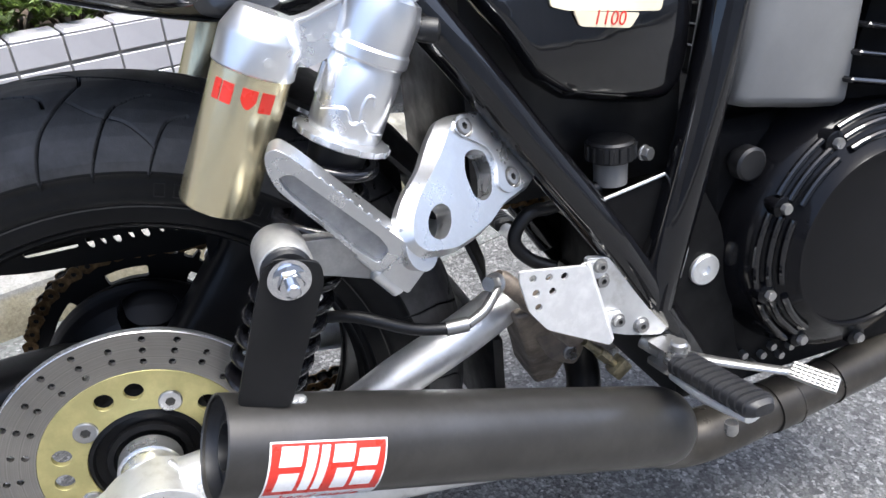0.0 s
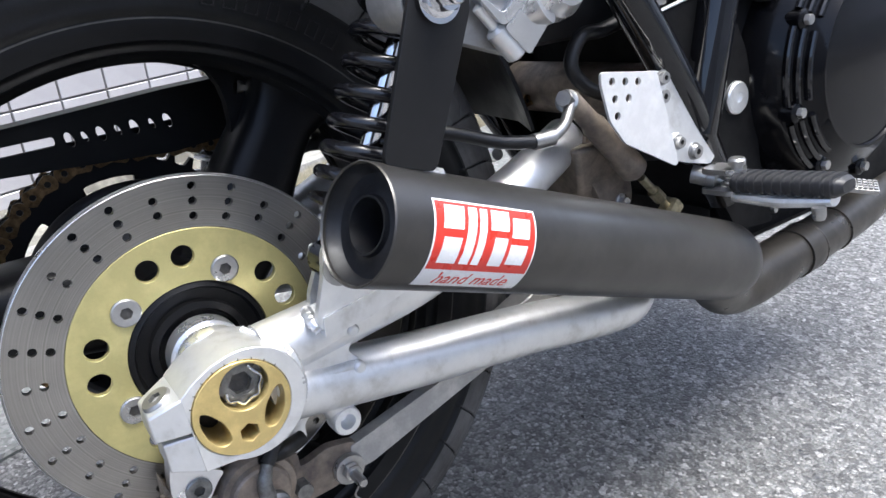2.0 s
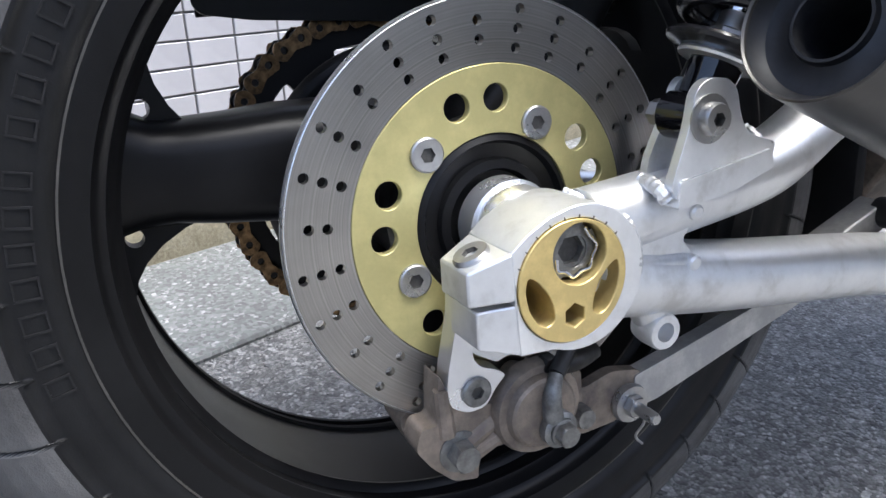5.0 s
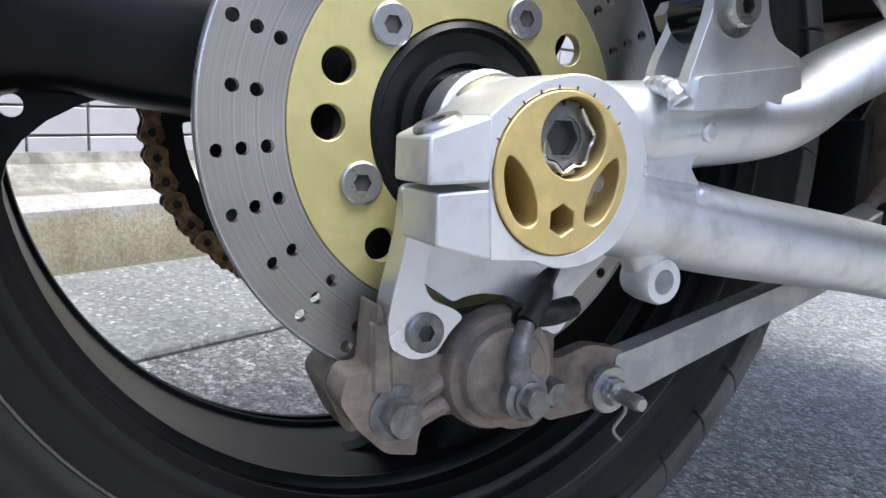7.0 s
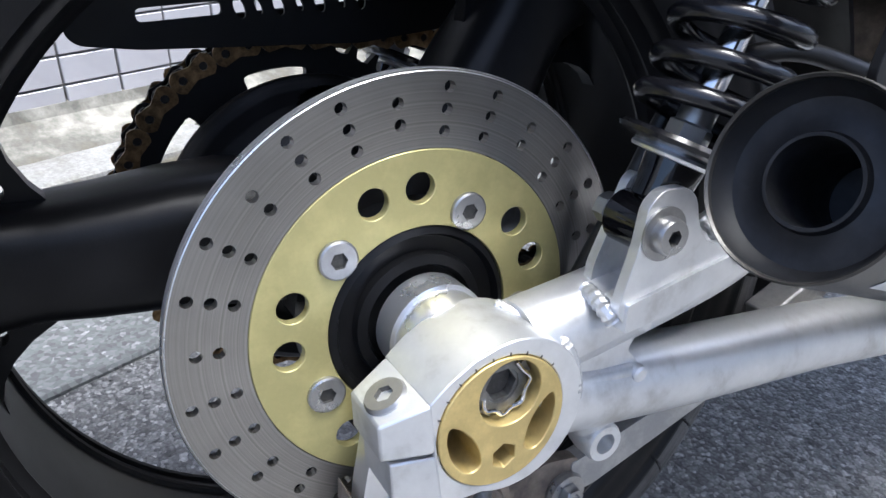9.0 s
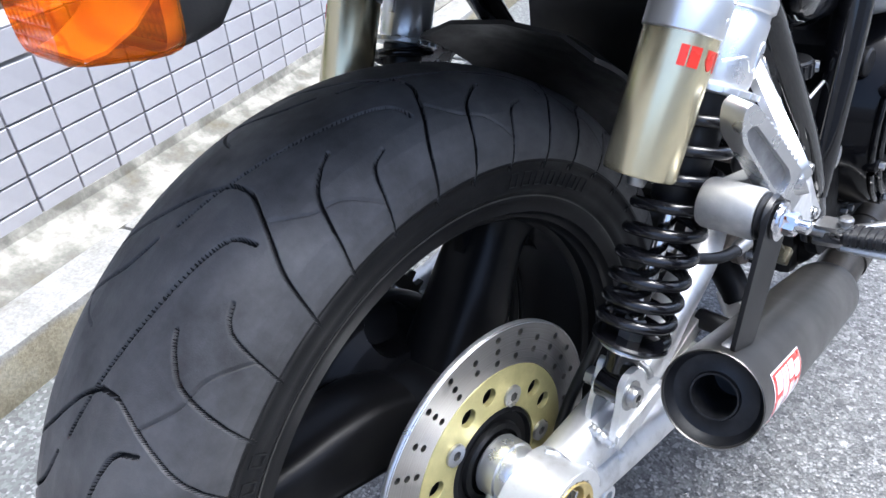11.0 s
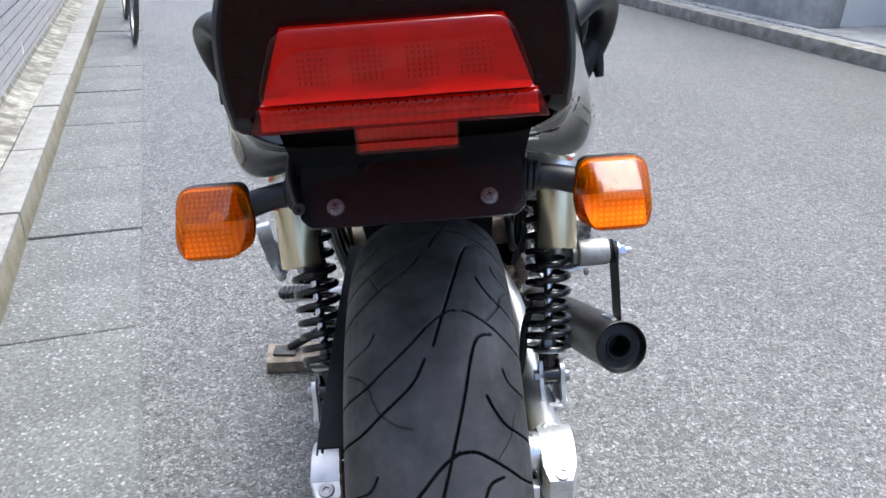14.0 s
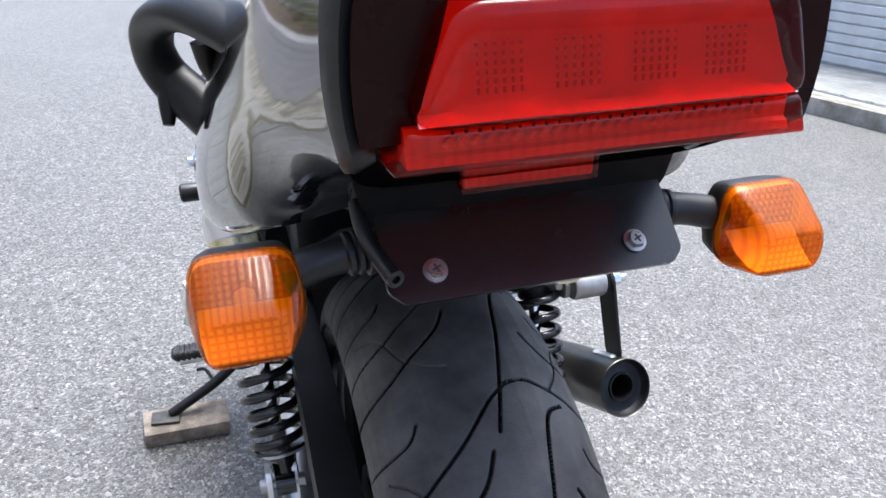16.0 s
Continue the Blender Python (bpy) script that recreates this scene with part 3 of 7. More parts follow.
# low tiled planter wall
TW, TH, T0, TZ = 0.0945, 0.0475, 0.105, 0.472
planter = solo("wall_planter", block(B(), Matrix.Translation((-0.985, 8, 0.2325)), 0.066, 30, 0.459, 0.004), GROUT, STREET, "low planter wall clad in white glazed tiles", "wall", "structure")
tile_face = unit_block("tile", 0.012, TW - 0.004, TH - 0.004, 0.0012, TILE)
tile_cap = unit_block("cap_tile", 0.076, TW - 0.004, 0.012, 0.005, TILE)
rest = B()
rows, near = 7, []
for i in range(-70, 190):
    s = T0 + TW * (i + 0.5)
    for j in range(rows):
        z = TZ - (0.0125 if j else 0.0095) - TH * (j + 0.5)
        m = pose(-0.951 + random.uniform(-0.0007, 0.0007), s, z, random.uniform(-0.3, 0.3), random.uniform(-0.4, 0.4), random.uniform(-0.4, 0.4))
        if j == 0:
            m = m @ Matrix.Translation((0, 0, 0.0035)) @ Matrix.Diagonal((1, 1, 1.12, 1))
        if -2 <= i < 28:
            PIECES.append(("tile", tile_face, planter, m))
        else:
            block(rest, m, 0.012, TW - 0.006, TH - 0.006, 0) if i < 75 else None
    m = pose(-0.983, s, TZ - 0.002, 0, random.uniform(-0.3, 0.3), 0)
    if -2 <= i < 28:
        PIECES.append(("cap_tile", tile_cap, planter, m))
    elif i < 75:
        block(rest, m, 0.076, TW - 0.006, 0.012, 0)
ro = part("tile_field", rest, TILE, planter)
ro.matrix_parent_inverse = Matrix.Identity(4)
tagged(ro, "further white wall tiles", kind="stuff")
solo("planting_bed", flat_quad(-1.72, -1.015, -7, 23, 0.42), SOIL, STREET, "bare brown soil bed behind the tiled wall", "soil", "structure")
solo("wall_west", block(B(), Matrix.Translation((-1.80, 8, 1.1)), 0.2, 30, 2.2, 0.01), WALL_GREY, STREET, "plain grey wall behind the planting bed", "wall", "structure")


def shrub(s, d, size, seed):
    """Azalea: forked stems ending in rosettes of narrow leaves."""
    rnd = random.Random(seed)
    root = new("shrub")
    root.matrix_world = STREET @ Matrix.Translation((d, s, 0.41))
    tagged(root, "low green azalea shrub behind the tiled wall", "shrub", "planter shrubs")
    vs, fs, tips = [], [], []
    for k in range(9):
        a = k * 0.7 + rnd.uniform(-0.3, 0.3)
        r = size * rnd.uniform(0.35, 0.85)
        tip = Vector((r * math.cos(a), r * math.sin(a), size * rnd.uniform(0.45, 0.95)))
        b = B()
        tube(b, [(0, 0, -0.01), tip * 0.5 + Vector((0, 0, size * 0.12)), tip], [0.006, 0.004, 0.002], n=6, step=3)
        part("stem", b, WOOD, root)
        for q in range(11):
            tips.append(tip + Vector((rnd.gauss(0, 1), rnd.gauss(0, 1), rnd.gauss(0, 0.7))) * size * 0.22)
    for tip in tips:
        ax = Euler((rnd.uniform(-0.6, 0.6), rnd.uniform(-0.6, 0.6), 0)).to_matrix()
        for q in range(11):
            a = q * 2.4
            lift = 0.25 + 0.9 * (q % 4) / 4
            dr = ax @ Vector((math.cos(a), math.sin(a), lift)).normalized()
            sd_ = dr.cross(Vector((0, 0, 1))).normalized()
            up_ = sd_.cross(dr)
            ln, w = rnd.uniform(0.020, 0.034), rnd.uniform(0.0045, 0.0070)
            c = tip + dr * 0.003
            n0 = len(vs)
            for p, x, z in ((0, 0, 0), (0.5, 1, 0.004), (1, 0, -0.003), (0.5, -1, 0.004), (0.5, 0, 0)):
                vs.append(c + dr * (ln * p) + sd_ * (w * x) + up_ * z)
            fs += [(n0, n0 + 4, n0 + 1), (n0 + 1, n0 + 4, n0 + 2), (n0 + 2, n0 + 4, n0 + 3), (n0 + 3, n0 + 4, n0)]
    me = bpy.data.meshes.new("foliage")
    me.from_pydata([tuple(v) for v in vs], [], fs)
    me.materials.append(LEAF)
    lo = new("foliage", me)
    lo.parent = root


for k, (s, d, size) in enumerate([(0.16, -1.16, 0.19), (0.26, -1.13, 0.17), (0.36, -1.18, 0.18), (0.05, -1.14, 0.17), (0.02, -1.30, 0.24), (0.45, -1.32, 0.24), (-0.3, -1.25, 0.24), (0.75, -1.35, 0.22), (1.2, -1.30, 0.26), (1.7, -1.35, 0.26), (2.3, -1.30, 0.26), (3.0, -1.35, 0.28), (4.0, -1.35, 0.28)]):
    shrub(s, d, size, 40 + k)

# far side of the road: kerb, pavement, metal sill and house fronts
solo("kerb_east", block(B(), Matrix.Translation((4.30, 6, 0.03)), 0.16, 40, 0.15, 0.012), KERB, STREET, "worn pale kerb on the far side of the road", "kerb", "structure")
solo("pavement_east", block(B(), Matrix.Translation((5.4, 6, 0.045)), 2.04, 40, 0.10, 0.004), CONCRETE, STREET, "grey concrete forecourt before the house fronts", "pavement", "structure")
solo("sill_strip", block(B(), Matrix.Translation((4.50, 6, 0.098)), 0.035, 40, 0.02, 0.004), STRIP, STREET, "bright bare metal strip along the forecourt edge", "strip", "structure")
wb = B()
block(wb, Matrix.Translation((7.3, 13.0, 1.6)), 4.9, 18, 3.2, 0.02)
solo("wall_east", wb, WALL_WHITE, STREET, "pale rendered house front standing by the road", "wall", "structure")
solo("plinth_east", block(B(), Matrix.Translation((4.80, 13.0, 0.2)), 0.2, 18.1, 0.3, 0.01), CONCRETE, STREET, "weathered concrete plinth under the house front", "plinth", "structure")
solo("pillar_east", block(B(), Matrix.Translation((5.85, 4.03, 1.6)), 0.35, 0.30, 3.2, 0.01), WALL_WHITE, STREET, "white corner pillar beside the roller shutter", "pillar", "structure")
sh = solo("shutter_east", block(B(), Matrix.Translation((5.92, 1.2, 1.6)), 0.1, 5.4, 3.2, 0), SHUTTER, STREET, "grey ribbed steel roller shutter, closed", "shutter", "structure")
slat = unit_block("slat", 0.03, 5.3, 0.075, 0.010, SHUTTER)
for k in range(34):
    PIECES.append(("slat", slat, sh, pose(5.862, 1.2, 0.15 + 0.082 * k)))
# unseen plain walls, added to close the street for reflections and bounced light
solo("wall_south", block(B(), Matrix.Translation((1.0, -12.0, 1.5)), 12, 0.2, 3.0, 0.01), WALL_GREY, STREET, "plain grey wall closing the street behind", "wall", "structure")
solo("wall_south_east", block(B(), Matrix.Translation((6.0, -6.6, 1.6)), 0.2, 10, 3.2, 0.01), WALL_GREY, STREET, "plain grey wall, unseen, closing the far side of the road", "wall", "structure")

# wooden block under the side stand
wd = block(B(), Matrix.Identity(4), 0.150, 0.075, 0.030, 0.003, 2)
for v in wd.verts:
    v.co += 0.0012 * Vector((noise.noise(v.co * 30), noise.noise(v.co * 31), noise.noise(v.co * 33)))
solo("wooden_block", wd, WOOD, pose(-0.281, 0.663, 0.0155, 0, 0, 5), "weathered grey wooden block under the side stand", "block")


def bicycle():
    """A parked bicycle far up the gutter."""
    root = new("bicycle")
    root.matrix_world = STREET @ pose(-0.47, 4.72, 0, 0, 6, 4)
    tagged(root, "parked bicycle with thin black tyres by the kerb", "bicycle")
    for y0 in (0.0, 1.05):
        b = B()
        c = Vector((0, y0, 0.335))
        loft(b, [[c + Vector((0.016 * math.cos(q), (0.318 + 0.016 * math.sin(q)) * math.cos(a), (0.318 + 0.016 * math.sin(q)) * math.sin(a))) for q in [k * 6.283 / 8 for k in range(8)]] for a in [i * 6.283 / 40 for i in range(40)]], closed=True)
        w = part("tyre", b, RUBBER, root)
        b = B()
        loft(b, [[c + Vector((0.009 * math.cos(q), (0.298 + 0.006 * math.sin(q)) * math.cos(a), (0.298 + 0.006 * math.sin(q)) * math.sin(a))) for q in [k * 6.283 / 6 for k in range(6)]] for a in [i * 6.283 / 40 for i in range(40)]], closed=True)
        part("rim", b, STEEL, w)
        b = B()
        for k in range(18):
            a = k * 6.283 / 18
            tube(b, [c + Vector((0.02 if k % 2 else -0.02, 0, 0)), c + Vector((0, 0.296 * math.cos(a), 0.296 * math.sin(a)))], 0.001, n=4)
        part("spokes", b, STEEL, w)
        b = B()
        tube(b, [c + Vector((0, 0.36 * math.cos(a), 0.36 * math.sin(a))) for a in (0.3, 0.9, 1.6, 2.3, 2.9)], 0.02, n=8, flat=0.35)
        part("mudguard", b, STEEL, root)
    b = B()
    for p in ([(0, 0, 0.335), (0, 0.42, 0.3), (0, 0.28, 0.82), (0, 0, 0.335)], [(0, 0.42, 0.3), (0, 0.86, 0.82)], [(0, 0.32, 0.7), (0, 0.85, 0.78)], [(0, 0.84, 0.98), (0, 1.05, 0.335)]):
        for a, c in zip(p, p[1:]):
            tube(b, [a, c], 0.014, n=8)
    part("frame", b, BLACK_GLOSS, root)
    b = B()
    tube(b, [(-0.28, 0.72, 1.0), (-0.1, 0.84, 1.02), (0.1, 0.84, 1.02), (0.28, 0.72, 1.0)], 0.012, n=8)
    part("handlebar", b, STEEL, root)
    b = B()
    lathe(b, (0, 0.25, 0.86), (0, 0.1, 1), [(0.03, 0), (0.09, 0.02), (0.09, 0.045), (0.05, 0.06)], n=16)
    part("saddle", b, BLACK_PLASTIC, root)


bicycle()


# ---- motorcycle ----
bike = new("motorcycle")
bike.matrix_world = BIKE
tagged(bike, "black naked motorcycle with gold details leaning on its stand", "motorcycle")


# rear wheel
# one repeat of the tread: (degrees round, distance across), width, depth of each groove
TREAD = (
    ([(137.7, 0.017), (137.4, 0.035), (138.8, 0.051), (140.6, 0.067), (143.2, 0.090), (145.0, 0.122)], 0.0036, 0.0070),
    ([(144.5, 0.004), (137.8, 0.0154), (129.1, 0.029), (121.0, 0.0395), (117.2, 0.048), (116.2, 0.062)], 0.0038, 0.0070),
    ([(128.2, 0.052), (130.8, 0.059), (133.8, 0.075), (137.0, 0.122)], 0.0036, 0.0070),
    ([(122.9, 0.072), (125.9, 0.082), (128.3, 0.122)], 0.0034, 0.005),
    ([(139.0, 0.058), (135.5, 0.0735), (131.5, 0.081), (127.5, 0.099)], 0.0024, 0.003),
    ([(111.7, 0.022), (114.0, 0.004), (119.0, -0.022), (122.8, -0.047), (125.6, -0.071), (127.6, -0.122)], 0.0036, 0.0070),
    ([(121.3, -0.005), (125.7, -0.018), (130.1, -0.047), (133.5, -0.075), (135.7, -0.122)], 0.0038, 0.0070),
    ([(114.7, -0.054), (117.6, -0.069), (119.4, -0.122)], 0.0034, 0.005),
    ([(121.3, -0.0875), (123.9, -0.0654), (129.3, -0.052), (132.1, -0.036), (133.1, -0.019)], 0.0024, 0.003),
)


def tyre_mesh():
    """Tyre skin on a fine grid, with grooves cut into the tread."""
    prof = [(0.0, 0.3150), (0.014, 0.3146), (0.028, 0.3132), (0.042, 0.3100), (0.055, 0.3050), (0.066, 0.2985), (0.075, 0.2905), (0.082, 0.2815), (0.0865, 0.2725), (0.0890, 0.2640), (0.0893, 0.2590), (0.0890, 0.2545)]
    px, pr = np.array([p[0] for p in prof]), np.array([p[1] for p in prof])
    s = np.concatenate([[0], np.cumsum(np.hypot(np.diff(px), np.diff(pr)))])
    smax = s[-1]
    nv, nu = 330, 2400
    sv = np.linspace(-smax, smax, nv)
    xs = np.sign(sv) * np.interp(np.abs(sv), s, px)
    rs = np.interp(np.abs(sv), s, pr)
    us = np.arange(nu) * (2 * np.pi * 0.315 / nu)
    pitch = 2 * np.pi * 0.315 / 14
    depth = np.zeros((nu, nv))

    def groove(pts, width, deep):
        q = np.array([tuple(p) for p in smooth_path([(a, b, 0) for a, b in pts], 26)])[:, :2]
        for k in range(-8, 14):
            pu, pv = q[:, 0] + k * pitch, q[:, 1]
            i0, i1 = np.searchsorted(us, [pu.min() - width * 2, pu.max() + width * 2])
            j0, j1 = np.searchsorted(sv, [pv.min() - width * 2, pv.max() + width * 2])
            if i0 >= i1 or j0 >= j1:
                continue
            g = np.min(np.hypot(us[i0:i1, None, None] - pu, sv[None, j0:j1, None] - pv), axis=2)
            taper = np.clip((1.28 - g / (width * 0.5)) / 0.4, 0, 1)
            depth[i0:i1, j0:j1] = np.maximum(depth[i0:i1, j0:j1], deep * taper)

    for pts, width, deep in TREAD:
        groove([(radians(q) * 0.315, w) for q, w in pts], width * 0.63, deep * 0.75)
    th = us / 0.315
    r = rs[None, :] - depth
    co = np.stack([np.broadcast_to(xs, r.shape), r * np.cos(th)[:, None], r * np.sin(th)[:, None] + 0.315], -1)
    # sidewalls down to the bead, and the inside
    wall = [(0.0872, 0.2537), (0.0866, 0.2485), (0.0870, 0.2470), (0.0856, 0.2400), (0.0836, 0.2345), (0.0841, 0.2330), (0.0812, 0.2285), (0.0780, 0.2258), (0.0764, 0.2220), (0.0600, 0.2120), (0.0200, 0.2120)]
    cols = [co]
    for sg, lst in ((1, wall), ):
        for x, q in lst:
            cols.append(np.stack([np.full(nu, x), q * np.cos(th), q * np.sin(th) + 0.315], -1)[:, None])
    for x, q in reversed(wall):
        cols.append(np.stack([np.full(nu, -x), q * np.cos(th), q * np.sin(th) + 0.315], -1)[:, None])
    allc = np.concatenate(cols, 1)
    m = allc.shape[1]
    i, j = np.meshgrid(np.arange(nu), np.arange(m), indexing="ij")
    a = i * m + j
    b = ((i + 1) % nu) * m + j
    c = ((i + 1) % nu) * m + (j + 1) % m
    d = i * m + (j + 1) % m
    faces = np.stack([a, b, c, d], -1).reshape(-1, 4)
    me = bpy.data.meshes.new("tyre")
    me.from_pydata(allc.reshape(-1, 3).tolist(), [], faces.tolist())
    me.polygons.foreach_set("use_smooth", np.ones(len(faces), bool))
    me.materials.append(RUBBER)
    me.materials.append(SIDEWALL)
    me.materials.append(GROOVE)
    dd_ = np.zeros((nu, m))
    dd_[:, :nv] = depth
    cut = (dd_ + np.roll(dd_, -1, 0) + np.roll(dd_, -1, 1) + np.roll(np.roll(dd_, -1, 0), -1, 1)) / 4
    # faces deep in a groove take the darker rubber that carries its shade
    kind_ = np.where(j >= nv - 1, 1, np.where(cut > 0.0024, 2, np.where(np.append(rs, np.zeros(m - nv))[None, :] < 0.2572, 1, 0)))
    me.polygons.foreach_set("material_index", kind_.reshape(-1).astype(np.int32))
    return me


rim = B()
half = [(0.0768, 0.2120), (0.0788, 0.2200), (0.0797, 0.2256), (0.0788, 0.2290), (0.0766, 0.2288), (0.0738, 0.2180), (0.0560, 0.2110), (0.0300, 0.2070)]
back = [(0.0300, 0.2000), (0.0390, 0.2002), (0.0405, 0.1978), (0.0430, 0.1972), (0.0450, 0.1990), (0.0470, 0.2022), (0.0560, 0.2030), (0.0580, 0.2008), (0.0605, 0.2004), (0.0630, 0.2030), (0.0690, 0.2052), (0.0705, 0.2085), (0.0730, 0.2105)]
prof = back + half
prof = prof + [(-x, r) for x, r in reversed(prof)]
loft(rim, [[AXLE + Vector((x, r * math.cos(a), r * math.sin(a))) for x, r in prof] for a in [2 * math.pi * i / 120 for i in range(120)]], closed=True)
wheel = part("rear_wheel", rim, WHEEL_BLACK, bike, "satin black three-spoke rear wheel rim")
ty = new("tyre", tyre_mesh())
ty.parent = wheel
tagged(ty, "black road tyre with curved tread grooves")
st = B()
loft(st, [[AXLE + Vector((0.0795 + 0.0004 * math.cos(q), (0.2258 + 0.0008 * math.sin(q)) * math.cos(a), (0.2258 + 0.0008 * math.sin(q)) * math.sin(a))) for q in (0.8, 2.4, 3.9, 5.5)] for a in [2 * math.pi * i / 120 for i in range(120)]], closed=True)
part("rim_stripe", st, DULL, wheel, "thin bare metal rim edge")

# sidewall lettering as plain raised bars
lb = B()
for off in (-0.0035, 0.0035):
    block(lb, Matrix.Translation((off, 0, 0)), 0.0009, 0.0120, 0.0007, 0)
for off in (-0.0055, 0.0055):
    block(lb, Matrix.Translation((0, off, 0)), 0.0070, 0.0009, 0.0007, 0)
MARK = finish("sidewall_mark", lb, MOULD_MARK)
rnd_m = random.Random(5)
for a0, pitch_, count in ((190.5, -4.0, 7), (161.0, -4.2, 6), (75.0, -3.6, 7), (285.0, -3.0, 7), (258.0, -4.3, 5)):
    for k in range(count):
        a = radians(a0 + pitch_ * k)
        u = Vector((0, -math.sin(a), math.cos(a)))
        d = Vector((0.16, math.cos(a), math.sin(a))).normalized()
        c = AXLE + Vector((0.0862, 0.2412 * math.cos(a), 0.2412 * math.sin(a)))
        m = Matrix.Translation(c) @ Matrix((u, d, u.cross(d))).transposed().to_4x4()
        PIECES.append(("sidewall_mark", MARK, wheel, m @ Matrix.Diagonal((rnd_m.uniform(1.0, 1.4), 1, 1, 1))))

hub = B()
lathe(hub, AXLE, X, [(0.020, -0.092), (0.034, -0.090), (0.040, -0.050), (0.048, -0.030), (0.050, 0.0), (0.050, 0.04), (0.054, 0.070), (0.060, 0.074), (0.060, 0.086), (0.0495, 0.087), (0.0495, 0.093), (0.046, 0.095), (0.044, 0.091), (0.036, 0.090), (0.035, 0.094), (0.030, 0.095), (0.028, 0.090), (0.018, 0.090)], n=72)
hub = part("hub", hub, WHEEL_BLACK, wheel, "satin black wheel hub")


def drum_mesh():
    """Domed cush-drive drum with three pockets sunk into its face."""
    nu, nr = 420, 84
    rr = np.concatenate([np.linspace(0.040, 0.0985, nr - 5), [0.0997, 0.1002, 0.0990, 0.0800, 0.040]])
    xx = np.interp(rr, (0.040, 0.055, 0.075, 0.088, 0.094, 0.0975, 0.0985), (-0.012, -0.018, -0.030, -0.040, -0.047, -0.053, -0.056))
    xx[-5:] = (-0.058, -0.062, -0.068, -0.072, -0.072)
    th = np.arange(nu) * 2 * np.pi / nu
    dep = np.zeros((nu, nr))
    for k in range(3):
        c = radians(78.5 - 120 * k)
        da = (th - c + np.pi) % (2 * np.pi) - np.pi
        q = (np.abs(da[:, None] * 0.075 / 0.0270) ** 2.6 + np.abs((rr[None, :] - 0.0750) / 0.0190) ** 2.6)
        dep = np.maximum(dep, 0.026 * np.clip((1.08 - q) / 0.18, 0, 1))
    dep[:, -5:] = 0
    co = np.stack([xx[None, :] - dep, rr[None, :] * np.cos(th)[:, None], 0.315 + rr[None, :] * np.sin(th)[:, None]], -1)
    i, j = np.meshgrid(np.arange(nu), np.arange(nr), indexing="ij")
    i1, j1 = (i + 1) % nu, (j + 1) % nr
    faces = np.stack([i * nr + j, i * nr + j1, i1 * nr + j1, i1 * nr + j], -1).reshape(-1, 4)
    b = B()
    vs = [b.verts.new(p) for p in co.reshape(-1, 3).tolist()]
    for f in faces.tolist():
        b.faces.new([vs[k] for k in f])
    bmesh.ops.recalc_face_normals(b, faces=b.faces[:])
    return b


part("drum", drum_mesh(), WHEEL_BLACK, hub, "domed black drum with sunk pockets", sharp=50)
for k in range(3):
    a = radians(168.3 - 120 * k)
    rd, tg = Vector((0, math.cos(a), math.sin(a))), Vector((0, -math.sin(a), math.cos(a)))
    sp = B()
    secs = [(0.030, 0.036, 0.040, -0.015), (0.055, 0.038, 0.040, -0.017), (0.080, 0.0385, 0.039, -0.0165), (0.110, 0.0360, 0.0365, -0.013), (0.140, 0.0330, 0.0345, -0.0075), (0.165, 0.0305, 0.032, -0.004), (0.182, 0.031, 0.032, -0.001), (0.195, 0.036, 0.034, 0.0), (0.202, 0.042, 0.035, 0.0)]
    loft(sp, [ring(AXLE + rd * r + tg * c + X * -0.004, tg, X, w, h, n=28, power=3.2) for r, w, h, c in secs])
    part("spoke", sp, WHEEL_BLACK, wheel)
    for sg in (-1, 1):
        gs = B()
        pts = []
        b0, b1 = a + sg * radians(8), a + sg * radians(24.5)
        for t in range(9):
            q = b0 + (b1 - b0) * t / 8
            pts.append((0.202 * math.cos(q), 0.315 + 0.202 * math.sin(q)))
        for t in range(7):
            f = t / 6
            q = b1 + (b0 - b1) * f
            r = 0.2000 - 0.056 * f ** 2.1
            pts.append((r * math.cos(q), 0.315 + r * math.sin(q)))
        hq = a + sg * radians(11.4)
        hole = circle2((0.1905 * math.cos(hq), 0.315 + 0.1905 * math.sin(hq)), 0.0055, 16)
        plate(gs, pts, [hole], 0.012, side_frame(-0.010))
        part("spoke_web", gs, WHEEL_BLACK, wheel)

# brake disc with gold carrier
disc = B()
holes = []
for k in range(9):
    for off, radii in ((0.0, (0.1171, 0.1068, 0.0964)), (13.33, (0.1111, 0.1010)), (26.67, (0.1171, 0.1068, 0.0964))):
        a = radians(120 + 40 * k + off)
        holes += [circle2((r * math.cos(a), 0.315 + r * math.sin(a)), 0.0030, 10) for r in radii]
plate(disc, circle2((0, 0.315), 0.1250, 160), holes + [circle2((0, 0.315), 0.0885, 120)], 0.005, side_frame(0.0888))
bd = part("brake_disc", disc, DISC, bike, "drilled turned-steel brake disc", sharp=25)
# edge ring in a paler metal, added for the highlight along the chamfer
eg = B()
loft(eg, [[AXLE + Vector((x, r * math.cos(a), r * math.sin(a))) for x, r in ((0.0886, 0.1240), (0.0888, 0.1254), (0.0928, 0.1256), (0.0943, 0.1240))] for a in [2 * math.pi * i / 160 for i in range(160)]], closed=True)
part("disc_edge", eg, ALU_POLISH, bd, "paler chamfer ring for the disc's edge highlight", sharp=60)
car = B()
hl = []
for k in range(5):
    for sg in (-1, 1):
        a = radians(61.9 + 36 + 72 * k + sg * 10.26)
        hl.append(circle2((0.0696 * math.cos(a), 0.315 + 0.0696 * math.sin(a)), 0.0078, 24))
plate(car, circle2((0, 0.315), 0.0882, 120), hl + [circle2((0, 0.315), 0.0500, 90)], 0.0056, side_frame(0.0886))
